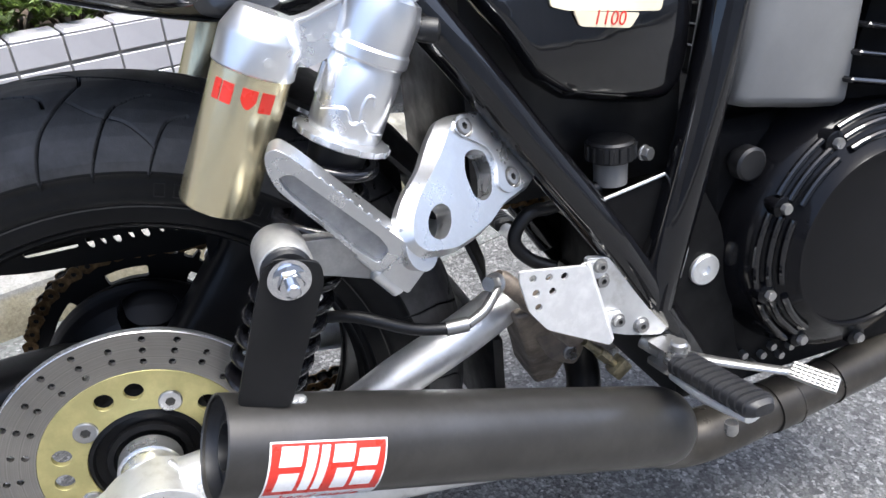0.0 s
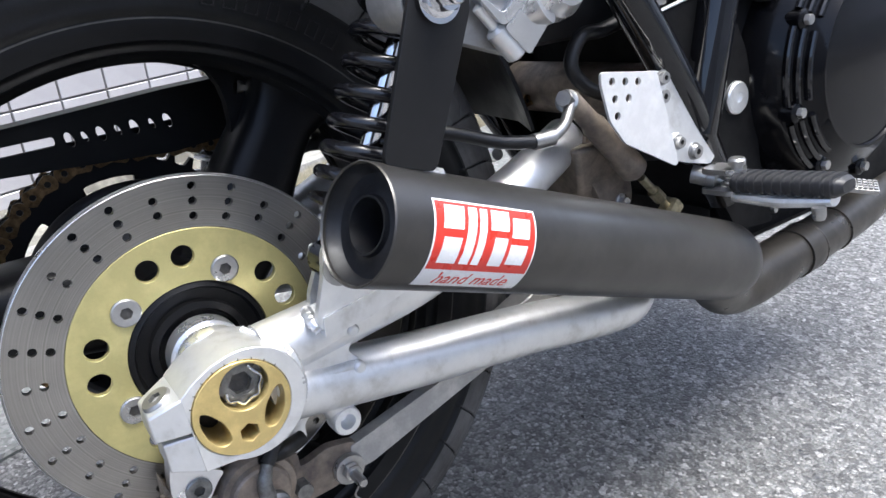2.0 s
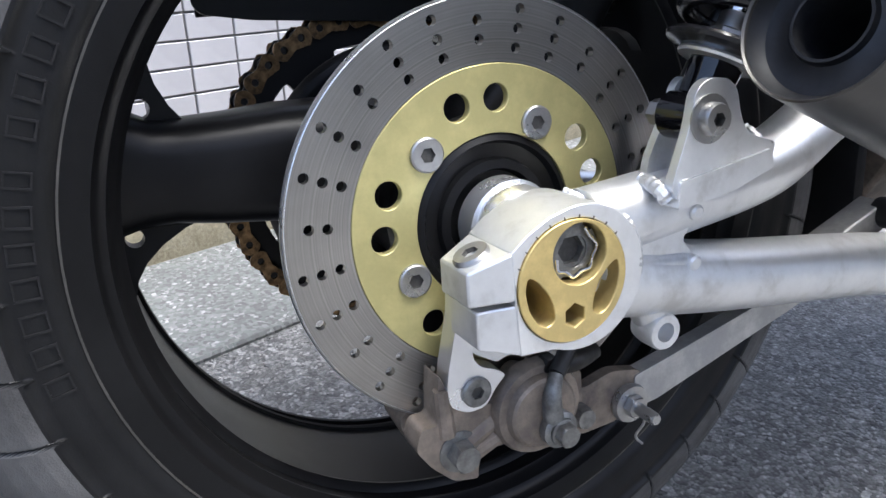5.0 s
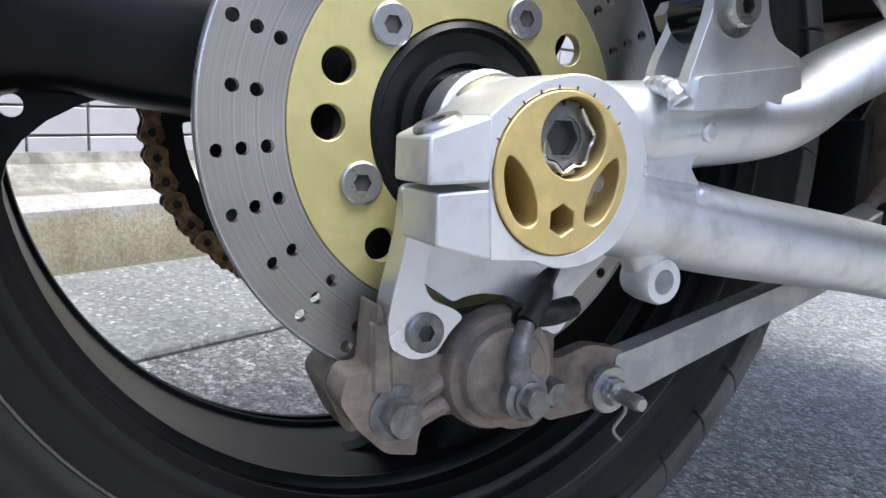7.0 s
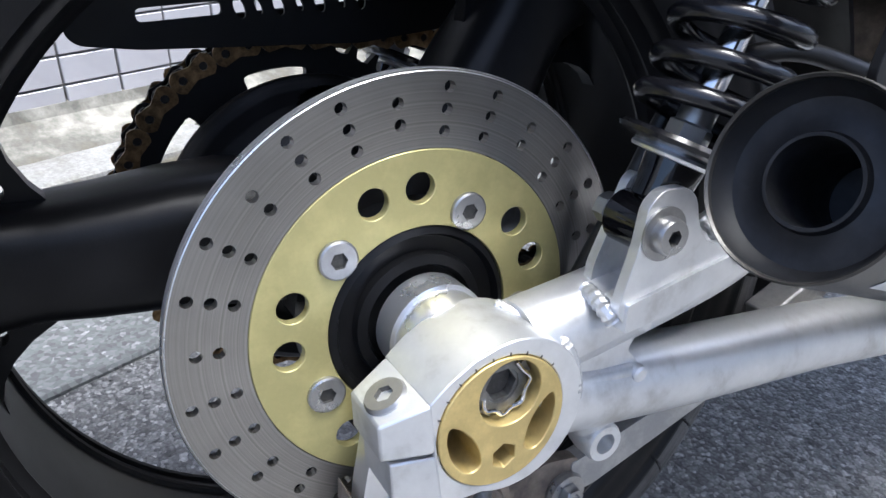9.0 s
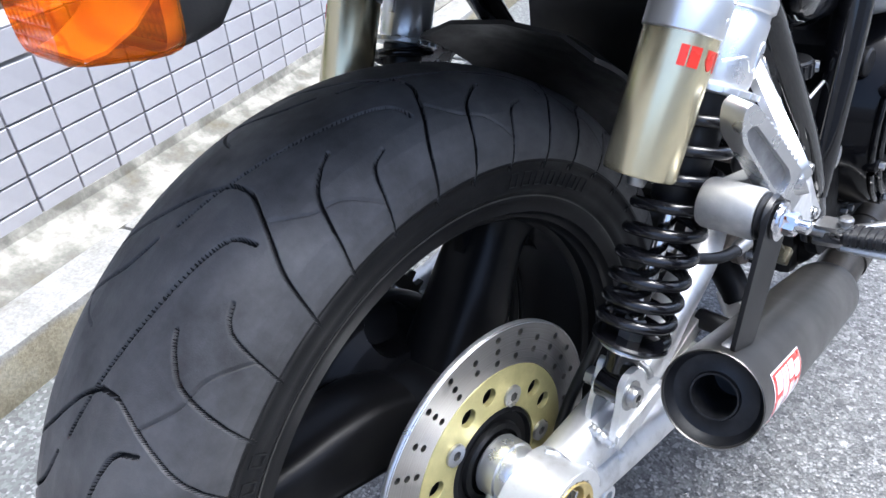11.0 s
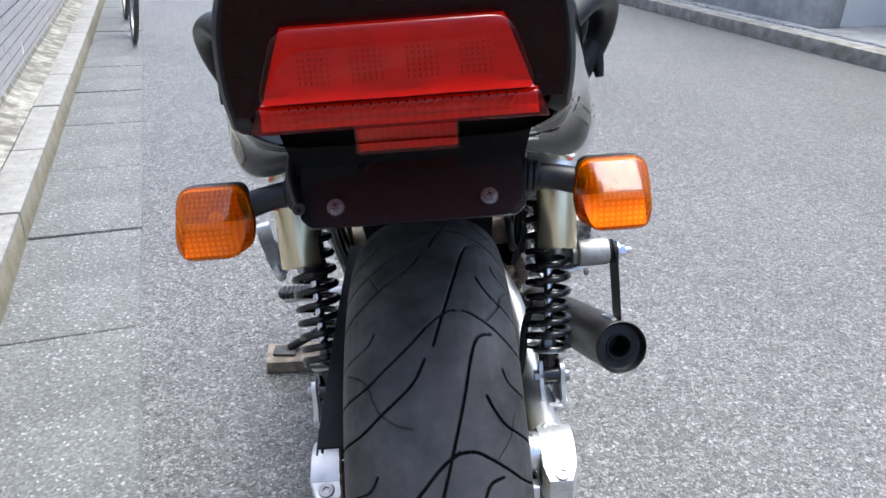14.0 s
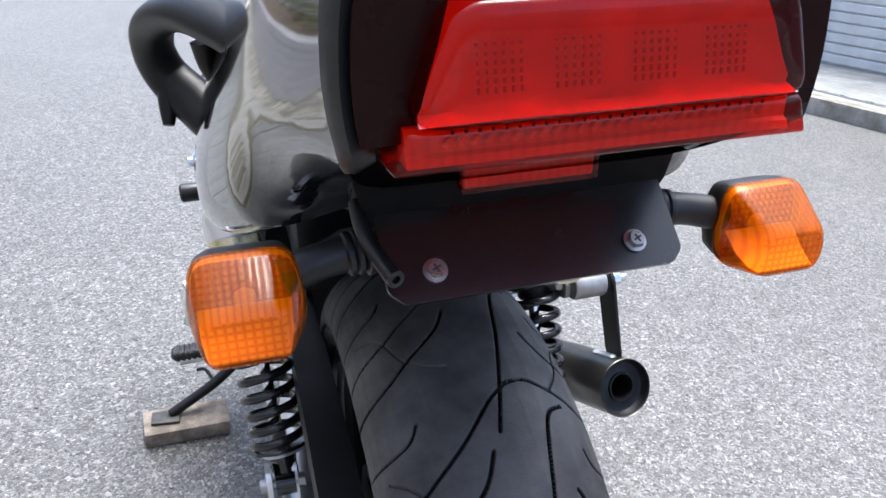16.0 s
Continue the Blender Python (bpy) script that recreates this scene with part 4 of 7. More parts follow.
part("carrier", car, GOLD_CARRIER, bd, "olive-gold anodised disc carrier", bevel=0.0005)
for k in range(5):
    a = radians(61.9 + 72 * k)
    b = B()
    socket_bolt(b, (0.0942, 0.060 * math.cos(a), 0.315 + 0.060 * math.sin(a)), X, 0.0098, 0.0026)
    part("disc_bolt", b, STEEL, bd)

# sprocket and chain
spk = B()
outl = []
N = 43
for i in range(N):
    for f, r in ((0.0, 0.1125), (0.28, 0.1135), (0.42, 0.1225), (0.58, 0.1225), (0.72, 0.1135)):
        a = 2 * math.pi * (i + f) / N
        outl.append((r * math.cos(a), 0.315 + r * math.sin(a)))
slots = []
for k in range(7):
    a0 = radians(92.5 + 360 / 7 * k)
    pts = []
    for t in range(8):
        q = a0 + radians(-13 + 26 * t / 7)
        pts.append((0.0985 * math.cos(q), 0.315 + 0.0985 * math.sin(q)))
    for t in range(8):
        q = a0 + radians(13 - 26 * t / 7)
        pts.append((0.0862 * math.cos(q), 0.315 + 0.0862 * math.sin(q)))
    slots.append(round2(pts, 0.004, 2))
plate(spk, outl, slots, 0.007, side_frame(-0.1095))
sprocket = part("sprocket", spk, BLACK_SATIN, bike, "black slotted rear sprocket")

C2, R1, R2 = Vector((0, 0.615, 0.335)), 0.1180, 0.045
dv = Vector((0, C2.y, C2.z - 0.315))
D = dv.length
ang = math.atan2(dv.z, dv.y)
be = math.acos((R1 - R2) / D)
path = []
t_up, t_lo = ang + be, ang - be
lo_a = t_lo + 2 * math.pi
for i in range(121):
    a = t_up + (lo_a - t_up) * i / 120
    path.append((R1 * math.cos(a), 0.315 + R1 * math.sin(a)))
for i in range(1, 61):
    f = i / 60
    p0 = (R1 * math.cos(t_lo), 0.315 + R1 * math.sin(t_lo))
    p1 = (C2.y + R2 * math.cos(t_lo), C2.z + R2 * math.sin(t_lo))
    path.append((p0[0] + (p1[0] - p0[0]) * f, p0[1] + (p1[1] - p0[1]) * f - 0.012 * math.sin(math.pi * f)))
for i in range(1, 40):
    a = t_lo + (t_up - t_lo) * i / 40
    path.append((C2.y + R2 * math.cos(a), C2.z + R2 * math.sin(a)))
for i in range(61):
    f = i / 60
    p0 = (C2.y + R2 * math.cos(t_up), C2.z + R2 * math.sin(t_up))
    p1 = (R1 * math.cos(t_up), 0.315 + R1 * math.sin(t_up))
    path.append((p0[0] + (p1[0] - p0[0]) * f, p0[1] + (p1[1] - p0[1]) * f))
pa = np.array(path)
cum = np.concatenate([[0], np.cumsum(np.hypot(*np.diff(pa, axis=0).T))])
NL = int(round(cum[-1] / 0.015875 / 2)) * 2
at = [(float(np.interp(cum[-1] * i / NL, cum, pa[:, 0])), float(np.interp(cum[-1] * i / NL, cum, pa[:, 1]))) for i in range(NL)]
rollers = B()
for y, z in at:
    lathe(rollers, (-0.1145, y, z), X, [(0.0026, 0), (0.0026, 0.003), (0.0050, 0.003), (0.0050, 0.014), (0.0026, 0.014), (0.0026, 0.018)], n=10)
chain = part("drive_chain", rollers, CHAIN_DARK, bike, "greasy gold drive chain")


def link_outline(r, w):
    L = 0.015875
    pts = []
    for k in range(9):
        a = math.pi / 2 + 0.35 + (math.pi - 0.7) * k / 8
        pts.append((-L / 2 + r * math.cos(a), r * math.sin(a)))
    pts.append((0, -w))
    for k in range(9):
        a = -math.pi / 2 + 0.35 + (math.pi - 0.7) * k / 8
        pts.append((L / 2 + r * math.cos(a), r * math.sin(a)))
    pts.append((0, w))
    return pts


LINKS = []
for wdt, rad, waist, paint in ((0.0195, 0.0082, 0.0048, CHAIN_GOLD), (0.0150, 0.0074, 0.0044, CHAIN_DARK)):
    b = B()
    hol = [circle2((sg * 0.0079375, 0), 0.0029, 8) for sg in (-1, 1)]
    for sg in (-1, 1):
        plate(b, link_outline(rad, waist), hol if sg > 0 else [], 0.0020, Matrix(((0, 0, 1, sg * wdt / 2 - 0.001), (1, 0, 0, 0), (0, 1, 0, 0), (0, 0, 0, 1))))
    LINKS.append(finish("link", b, paint))
for i in range(NL):
    (y0, z0), (y1, z1) = at[i], at[(i + 1) % NL]
    PIECES.append(("link", LINKS[i % 2], chain, Matrix.Translation((-0.1055, (y0 + y1) / 2, (z0 + z1) / 2)) @ Matrix.Rotation(math.atan2(z1 - z0, y1 - y0), 4, "X")))

# chain guard
cg = B()
ol = round2([(-0.126, 0.4648), (-0.1235, 0.4420), (-0.1180, 0.4368), (-0.0845, 0.4315), (0.056, 0.4227), (0.130, 0.4280), (0.30, 0.436), (0.30, 0.480), (0.17, 0.4795), (0.056, 0.4760), (-0.09, 0.4665)], 0.006)
gh = [round2([(-0.0845, 0.4470), (-0.0845, 0.4550), (-0.0350, 0.4560), (-0.0350, 0.4480)], 0.004)]
for k, y in enumerate((-0.0238, -0.0118, 0.0012, 0.0150, 0.0286, 0.0436, 0.0570)):
    hw_, hh_ = ((0.0034, 0.0064), (0.0020, 0.0046))[k % 2]
    gh.append([(y + hw_ * math.cos(q) - 0.0014 * math.sin(q), 0.4510 + hh_ * math.sin(q)) for q in [i * 6.283 / 14 for i in range(14)]])
plate(cg, ol, gh, 0.0025, side_frame(-0.0900))
tp = [Vector((-0.127, y, z)) for y, z in ((-0.135, 0.4600), (-0.118, 0.4650), (-0.05, 0.4695), (0.06, 0.4770), (0.17, 0.4810), (0.30, 0.4820))]
loft(cg, [[p + Vector((0, 0, -0.010)), p + Vector((0.002, 0, -0.002)), p + Vector((0.0395, 0, -0.002)), p + Vector((0.0395, 0, 0.001)), p + Vector((0.001, 0, 0.001)), p + Vector((-0.002, 0, -0.010))] for p in tp])
block(cg, Matrix.Translation((-0.126, -0.005, 0.4420)) @ Matrix.Rotation(radians(1.5), 4, "X"), 0.0025, 0.225, 0.0060, 0.0008, 1)
part("chain_guard", cg, BLACK_SATIN, bike, "black pierced chain guard", bevel=0.0008)


# swingarm with axle clamps: built for the right, then mirrored
def mirrored(bm):
    for v in bm.verts:
        v.co.x = -v.co.x
    for f in bm.faces:
        f.normal_flip()
    return bm


INS = Vector((0.168, 0.0030, 0.2952))
xb = B()
tube(xb, [(-0.115, 0.412, 0.238), (-0.08, 0.43, 0.270), (0, 0.44, 0.30), (0.08, 0.43, 0.270), (0.115, 0.412, 0.238)], 0.018, n=20)
swing = part("swingarm", xb, BLACK_SATIN, bike, "satin aluminium tube swingarm")
for side in (1, -1):
    fl = mirrored if side < 0 else (lambda q: q)
    b = B()
    tube(b, [(0.142, 0.030, 0.283), (0.141, 0.13, 0.264), (0.140, 0.25, 0.246), (0.138, 0.36, 0.226), (0.126, 0.402, 0.226), (0.10, 0.425, 0.245)], [0.0225, 0.0222, 0.022, 0.022, 0.022, 0.020], n=32, step=8)
    part("lower_tube", fl(b), ALU, swing)
    b = B()
    tube(b, [(0.140, 0.030, 0.312), (0.138, 0.10, 0.318), (0.133, 0.17, 0.326), (0.128, 0.225, 0.349), (0.120, 0.29, 0.371), (0.102, 0.350, 0.388)], [0.0215, 0.0215, 0.021, 0.020, 0.020, 0.020], n=28, step=8)
    part("upper_tube", fl(b), ALU, swing)
    b = B()
    loft(b, [[Vector((0.100 + dx, y - dz * 0.36, z + dz)) for dx, dz in ((-0.011, -0.010), (0.011, -0.010), (0.011, 0.010), (-0.011, 0.010))] for y, z in ((0.262, 0.236), (0.334, 0.263))])
    part("stand_arm", fl(b), DULL_LINK, swing, "dull square steel arm", bevel=0.0015)
    b = B()
    lathe(b, (0.104, 0.331, 0.263), Vector((1, -0.10, 0.05)), [(0.009, 0), (0.0118, 0.002), (0.0112, 0.036), (0.0090, 0.040)], n=24)
    part("rubber_stop", fl(b), BLACK_PLASTIC, swing, "black rubber stop")
    # side plate between the two tubes, with plugged ends
    b = B()
    plate(b, round2([(0.02, 0.318), (0.070, 0.322), (0.088, 0.316), (0.0925, 0.308), (0.0854, 0.2985), (0.0925, 0.2900), (0.092, 0.272), (0.03, 0.262)], 0.003), [], 0.030, side_frame(0.126))
    for z0, z1, y1 in ((0.2905, 0.2853, 0.0925), (0.3055, 0.3143, 0.0925)):
        lathe(b, (0.1545, 0.03, z0), (0.0006, y1 - 0.03, z1 - z0), [(0.0062, 0), (0.0050, y1 - 0.036), (0.0036, y1 - 0.031)], n=14)
        lathe(b, (0.1555, y1 - 0.002, z1), X, [(0.0045, 0), (0.0045, 0.006), (0.003, 0.0072)], n=12)
    part("gusset", fl(b), ALU, swing, bevel=0.0018)
    # clamp: round body, split nose of two tapered jaws
    b = B()
    cy, cz = INS.y, INS.z
    body = [(0.0085 + 0.0385 * math.cos(radians(q)), 0.2955 + 0.0385 * math.sin(radians(q))) for q in range(-115, 111, 8)]
    plate(b, body + [(-0.010, 0.3305), (-0.023, 0.3235), (-0.032, 0.3163), (-0.0305, 0.2915), (-0.0285, 0.2620)], [circle2((cy, cz), 0.0326, 48)], 0.044, side_frame(0.1245))
    part("axle_clamp", fl(b), ALU, swing, bevel=0.0014)
    for rows_ in (((-0.0300, 0.2916, 0.3165, 0.1245, 0.1685), (-0.0330, 0.2914, 0.3158, 0.1250, 0.1680), (-0.0520, 0.2896, 0.3076, 0.1300, 0.1600)), ((-0.0280, 0.2622, 0.2893, 0.1245, 0.1685), (-0.0290, 0.2624, 0.2892, 0.1250, 0.1680), (-0.0478, 0.2667, 0.2866, 0.1300, 0.1600))):
        b = B()
        loft(b, [[Vector((x0, y, z0)), Vector((x1, y, z0)), Vector((x1, y, z1)), Vector((x0, y, z1))] for y, z0, z1, x0, x1 in rows_])
        part("clamp_jaw", fl(b), ALU, swing, bevel=0.0014)
    # gold eccentric insert
    b = B()
    pf = [circle2((cy + 0.0038, cz + 0.0138), 0.0160, 36)]
    for sg in (-1, 1):
        pts = [(cy + sg * u_, cz + v_) for u_, v_ in ((0.0268, 0.0075), (0.0283, 0.0), (0.0262, -0.0105), (0.0212, -0.0185), (0.0158, -0.0212), (0.0112, -0.0185), (0.0120, -0.0110), (0.0150, -0.0035), (0.0215, 0.0045))]
        pf.append(round2(pts, 0.003, 3))
    pf.append(circle2((cy + 0.0005, cz - 0.0182), 0.0066, 6, math.pi / 6 + math.pi / 3))
    plate(b, circle2((cy, cz), 0.0322, 64), pf, 0.030, side_frame(0.1395))
    ins = part("eccentric_insert", fl(b), GOLD_CAP, swing, "gold anodised eccentric axle insert", bevel=0.0006)
    # dark plate for the shade deep behind the insert's openings
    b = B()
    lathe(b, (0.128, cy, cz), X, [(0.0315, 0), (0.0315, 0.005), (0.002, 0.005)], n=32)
    part("insert_back", fl(b), RECESS_SHADE, swing)
    b = B()
    lathe(b, (0.152, cy + 0.0038, cz + 0.0138), X, [(0.0153, 0), (0.0153, 0.006), (0.0140, 0.0075), (0.0140, 0.0095), (0.0085, 0.0095), (0.0080, 0.0095), (0.0076, 0.0005)], n=36, hexa=(5, 6))
    tooth = [(cy + 0.0038 + r * math.cos((q + f) * 6.283 / 7), cz + 0.0138 + r * math.sin((q + f) * 6.283 / 7)) for q in range(7) for f, r in ((0.0, 0.0128), (0.2, 0.0128), (0.25, 0.0153), (0.75, 0.0153), (0.8, 0.0128))]
    plate(b, tooth, [circle2((cy + 0.0038, cz + 0.0138), 0.0088, 18)], 0.005, side_frame(0.1575))
    part("axle_nut", fl(b), DULL_NUT, swing)
    # dark disc for the shade inside the nut's bore
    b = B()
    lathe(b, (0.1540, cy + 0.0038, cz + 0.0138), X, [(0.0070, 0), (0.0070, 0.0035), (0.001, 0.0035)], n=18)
    part("axle_bore", fl(b), RECESS_SHADE, swing)
    b = B()
    c0 = Vector((0.1650, cy + 0.0038, cz + 0.0138))
    tube(b, [c0 + Vector((0, (0.0132 if k % 2 else 0.0112) * math.cos(q), (0.0132 if k % 2 else 0.0112) * math.sin(q))) for k, q in enumerate([3.3, 3.8, 4.2, 4.6, 5.0, 5.45, 5.9, 6.4, 6.9, 7.4])], 0.0010, n=8, step=4)
    part("wire_clip", fl(b), CHROME, swing)
    # index notches round the insert, as dark ticks for their shade
    for q in range(9):
        a = radians(38 + 15 * q)
        b = B()
        block(b, Matrix.Translation((0.1686, cy + 0.0334 * math.cos(a), cz + 0.0334 * math.sin(a))) @ Matrix.Rotation(a, 4, "X"), 0.0006, 0.0015, 0.0005, 0)
        part("index_mark", fl(b), RECESS_SHADE, swing)
    # pinch bolt in its counterbore
    b = B()
    socket_bolt(b, (0.1475, -0.0408, 0.3085), Vector((0, -0.395, 0.919)), 0.0100, 0.0062)
    part("pinch_bolt", fl(b), STEEL, swing)
    # weld beads round the clamp
    b = B()
    bead = smooth_path([Vector(q) for q in ((0.162, 0.044, 0.279), (0.166, 0.046, 0.297), (0.160, 0.0435, 0.317), (0.148, 0.034, 0.3245), (0.133, 0.022, 0.3320))], 12)
    tube(b, bead, [0.0030 if q % 2 else 0.0025 for q in range(len(bead))], n=8, step=1)
    part("weld", fl(b), WELD, swing)
    # welds where the lugs and the pad meet the upper tube
    for pts, r_ in ((((0.1670, 0.0645, 0.3265), (0.1640, 0.0620, 0.3310), (0.1560, 0.0630, 0.3335), (0.1470, 0.0645, 0.3335)), 0.0042), (((0.1585, 0.1345, 0.3300), (0.1600, 0.1365, 0.3400), (0.1560, 0.1375, 0.3490), (0.1480, 0.1365, 0.3540)), 0.0030)):
        b = B()
        bead = smooth_path([Vector(q) for q in pts], 10)
        tube(b, bead, [r_ * (1 + 0.10 * math.sin(q * 1.3)) for q in range(len(bead))], n=10, step=1)
        part("weld", fl(b), WELD, swing)
    # shock lugs
    for xx, th, tall in ((0.166, 0.006, 1), (0.1385, 0.0055, 0)):
        b = B()
        if tall:
            ol = round2([(0.0617, 0.3343), (0.0721, 0.3635), (0.0753, 0.3815), (0.083, 0.3875), (0.097, 0.3865), (0.1040, 0.3805), (0.1076, 0.3655), (0.1136, 0.3561), (0.1277, 0.3516), (0.1345, 0.3493), (0.132, 0.336), (0.100, 0.325), (0.0655, 0.326)], 0.005)
        else:
            ol = round2([(0.0704, 0.3437), (0.0796, 0.3623), (0.0888, 0.3835), (0.0947, 0.387), (0.102, 0.375), (0.108, 0.350), (0.105, 0.326), (0.068, 0.326)], 0.004)
        plate(b, ol, [circle2((0.0866, 0.367), 0.005, 14)], th, side_frame(xx))
        part("shock_lug", fl(b), ALU, swing, bevel=0.001)
    b = B()
    plate(b, round2([(0.0662, 0.3367), (0.1296, 0.3462), (0.1325, 0.3359), (0.100, 0.326), (0.0650, 0.3225)], 0.0015), [], 0.016, side_frame(0.158))
    part("lug_pad", fl(b), ALU, swing, bevel=0.0012)
    b = B()
    socket_bolt(b, (0.172, 0.0850, 0.367), X, 0.0088, 0.0060, washer=0.0128)
    lathe(b, (0.1385, 0.0866, 0.367), X, [(0.0085, -0.007), (0.0085, 0.0), (0.005, 0.0), (0.005, 0.03)], n=14, hexa=(0, 1))
    part("lug_bolt", fl(b), STEEL, swing)
    # threaded stay boss below
    b = B()
    lathe(b, (0.138, 0.075, 0.245), X, [(0.010, 0), (0.0112, 0.006), (0.0112, 0.017), (0.0102, 0.019), (0.0060, 0.019), (0.0056, 0.006)], n=24)
    tube(b, [(0.145, 0.075, 0.250), (0.144, 0.068, 0.268)], [0.011, 0.013], n=14)
    part("stay_boss", fl(b), ALU, swing)

# axle spacer with the caliper hanger ring
ax = B()
lathe(ax, (0.095, 0, 0.315), X, [(0.0250, 0), (0.0265, 0.002), (0.0265, 0.018), (0.0245, 0.019), (0.0245, 0.026), (0.0225, 0.032)], n=40)
tube(ax, [(0.110, -0.018, 0.309), (0.110, -0.026, 0.303)], [0.006, 0.0045], n=10)
spacer = part("axle_spacer", ax, ALU_POLISH, bike)
# the loaded wheel sits a little low in its tyre
for o_ in (wheel, bd, sprocket, chain, spacer):
    o_.location = (0, 0.0023, -0.0037)

# rear caliper
cal = B()
plate(cal, round2([(-0.038, 0.286), (-0.0393, 0.2674), (-0.042, 0.2551), (-0.0461, 0.238), (-0.048, 0.2255), (-0.0462, 0.2148), (-0.0351, 0.2085), (-0.0237, 0.2095), (-0.0164, 0.2205), (-0.0097, 0.2262), (-0.0151, 0.2305), (-0.0267, 0.2353), (-0.031, 0.2424), (-0.0291, 0.2576), (-0.020, 0.286)], 0.004), [], 0.015, side_frame(0.105))
caliper = part("brake_caliper", cal, ALU_POLISH, bike, "cast grey rear brake caliper on an aluminium hanger", bevel=0.0025)
b = B()
plate(b, round2([(-0.030, 0.262), (-0.0285, 0.242), (-0.0123, 0.232), (-0.0078, 0.234), (0.003, 0.2354), (0.019, 0.2327), (0.0257, 0.2267), (0.0320, 0.2215), (0.0375, 0.2115), (0.0500, 0.2110), (0.0565, 0.2200), (0.0560, 0.2310), (0.0780, 0.2500), (0.075, 0.253), (0.05, 0.260), (0.03, 0.272), (-0.01, 0.272)], 0.004), [circle2((0.0452, 0.2220), 0.0050, 18)], 0.009, side_frame(0.105))
part("hanger_arch", b, ALU, caliper, bevel=0.0015)
b = B()
plate(b, round2([(-0.0511, 0.236), (-0.0519, 0.228), (-0.0535, 0.2040), (-0.0640, 0.2048), (-0.0681, 0.1922), (-0.0591, 0.1783), (-0.0455, 0.165), (-0.0296, 0.1616), (-0.0297, 0.1672), (-0.0268, 0.1792), (-0.004, 0.1784), (0.0206, 0.1657), (0.0361, 0.1652), (0.0463, 0.1737), (0.0446, 0.2132), (0.0174, 0.2174), (0.0045, 0.2221), (-0.0047, 0.2152), (-0.0137, 0.2085), (-0.025, 0.209), (-0.040, 0.212), (-0.047, 0.225)], 0.004), [], 0.020, side_frame(0.097))
plate(b, round2([(-0.064, 0.190), (-0.048, 0.208), (0.030, 0.215), (0.040, 0.190), (0.0, 0.170), (-0.05, 0.160)], 0.006), [], 0.028, side_frame(0.052))
part("caliper_body", b, CAST, caliper, "brown-grey cast caliper body", bevel=0.002)
for p_, q_ in (((-0.038, 0.186), (-0.010, 0.200)), ((-0.034, 0.178), (-0.008, 0.188)), ((-0.048, 0.196), (-0.050, 0.226))):
    b = B()
    tube(b, [(0.115, *p_), (0.116, *q_)], [0.0058, 0.0048], n=10)
    part("rib", b, CAST, caliper)
b = B()
lathe(b, (0.114, 0.010, 0.1995), X, [(0.0300, 0), (0.0295, 0.007), (0.0280, 0.010), (0.0235, 0.0105), (0.0222, 0.015), (0.0205, 0.0165), (0.008, 0.017)], n=44)
part("piston_housing", b, CAST, caliper)
b = B()
socket_bolt(b, (0.1195, -0.0300, 0.2210), X, 0.0092, 0.0030)
part("hanger_bolt", b, DULL_NUT, caliper)
b = B()
hex_bolt(b, (0.1165, -0.0412, 0.1840), X, 0.0090, 0.010, washer=0.0130)
part("caliper_bolt", b, DULL_NUT, caliper)
b = B()
lathe(b, (0.128, 0.016, 0.190), X, [(0.0105, 0), (0.0115, 0.004), (0.0115, 0.009), (0.009, 0.011)], n=24)
hex_bolt(b, (0.139, 0.016, 0.190), X, 0.0072, 0.006, washer=0.0085)
hex_bolt(b, (0.117, 0.0415, 0.1842), X, 0.0072, 0.011)
part("banjo_bolt", b, DULL_NUT, caliper)
b = B()
hex_bolt(b, (0.116, 0.019, 0.2245), X, 0.0065, 0.009)
tube(b, [(0.125, 0.022, 0.2248), (0.127, 0.034, 0.2262), (0.122, 0.050, 0.2268)], [0.0052, 0.0062, 0.0058], n=12)
part("bleed_nipple", b, CHAIN_DARK, caliper)
b = B()
tube(b, [(0.134, 0.013, 0.196), (0.134, 0.012, 0.211), (0.130, 0.018, 0.2235)], [0.0066, 0.0056, 0.0042], n=14, step=6)
part("hose_neck", b, DULL_NUT, caliper, "grey steel hose neck")
b = B()
tube(b, [(0.130, 0.018, 0.2235), (0.124, 0.030, 0.234), (0.110, 0.045, 0.245), (0.10, 0.09, 0.30), (0.118, 0.115, 0.37), (0.128, 0.140, 0.420), (0.150, 0.180, 0.4340), (0.168, 0.229, 0.4180), (0.173, 0.262, 0.4120)], 0.0052, n=12, step=8)
part("brake_hose", b, BLACK_PLASTIC, caliper, "black rubber brake hose")
b = B()
tube(b, [(0.172, 0.256, 0.4125), (0.1733, 0.2746, 0.4125)], 0.0064, n=12)
tube(b, [(0.1733, 0.2746, 0.4125), (0.168, 0.292, 0.4180), (0.158, 0.308, 0.4290)], 0.0046, n=12)
part("hose_end", b, STEEL, caliper)
# torque link forward of the caliper
b = B()
plate(b, round2([(0.088, 0.1955), (0.105, 0.1990), (0.310, 0.2475), (0.310, 0.2330), (0.107, 0.1735), (0.090, 0.1720)], 0.003), [], 0.012, side_frame(0.1035))
part("torque_link", b, DULL_LINK, caliper, "dull aluminium torque link", bevel=0.0015)
b = B()
plate(b, round2([(0.030, 0.205), (0.0485, 0.1975), (0.0701, 0.2035), (0.0930, 0.1985), (0.1000, 0.1870), (0.0960, 0.1715), (0.0703, 0.1664), (0.045, 0.1650)], 0.005), [], 0.0085, side_frame(0.1060))
part("link_arm", b, CAST, caliper, bevel=0.0018)
b = B()
lathe(b, (0.114, 0.0828, 0.1785), X, [(0.0125, 0), (0.0135, 0.003), (0.0125, 0.006)], n=24)
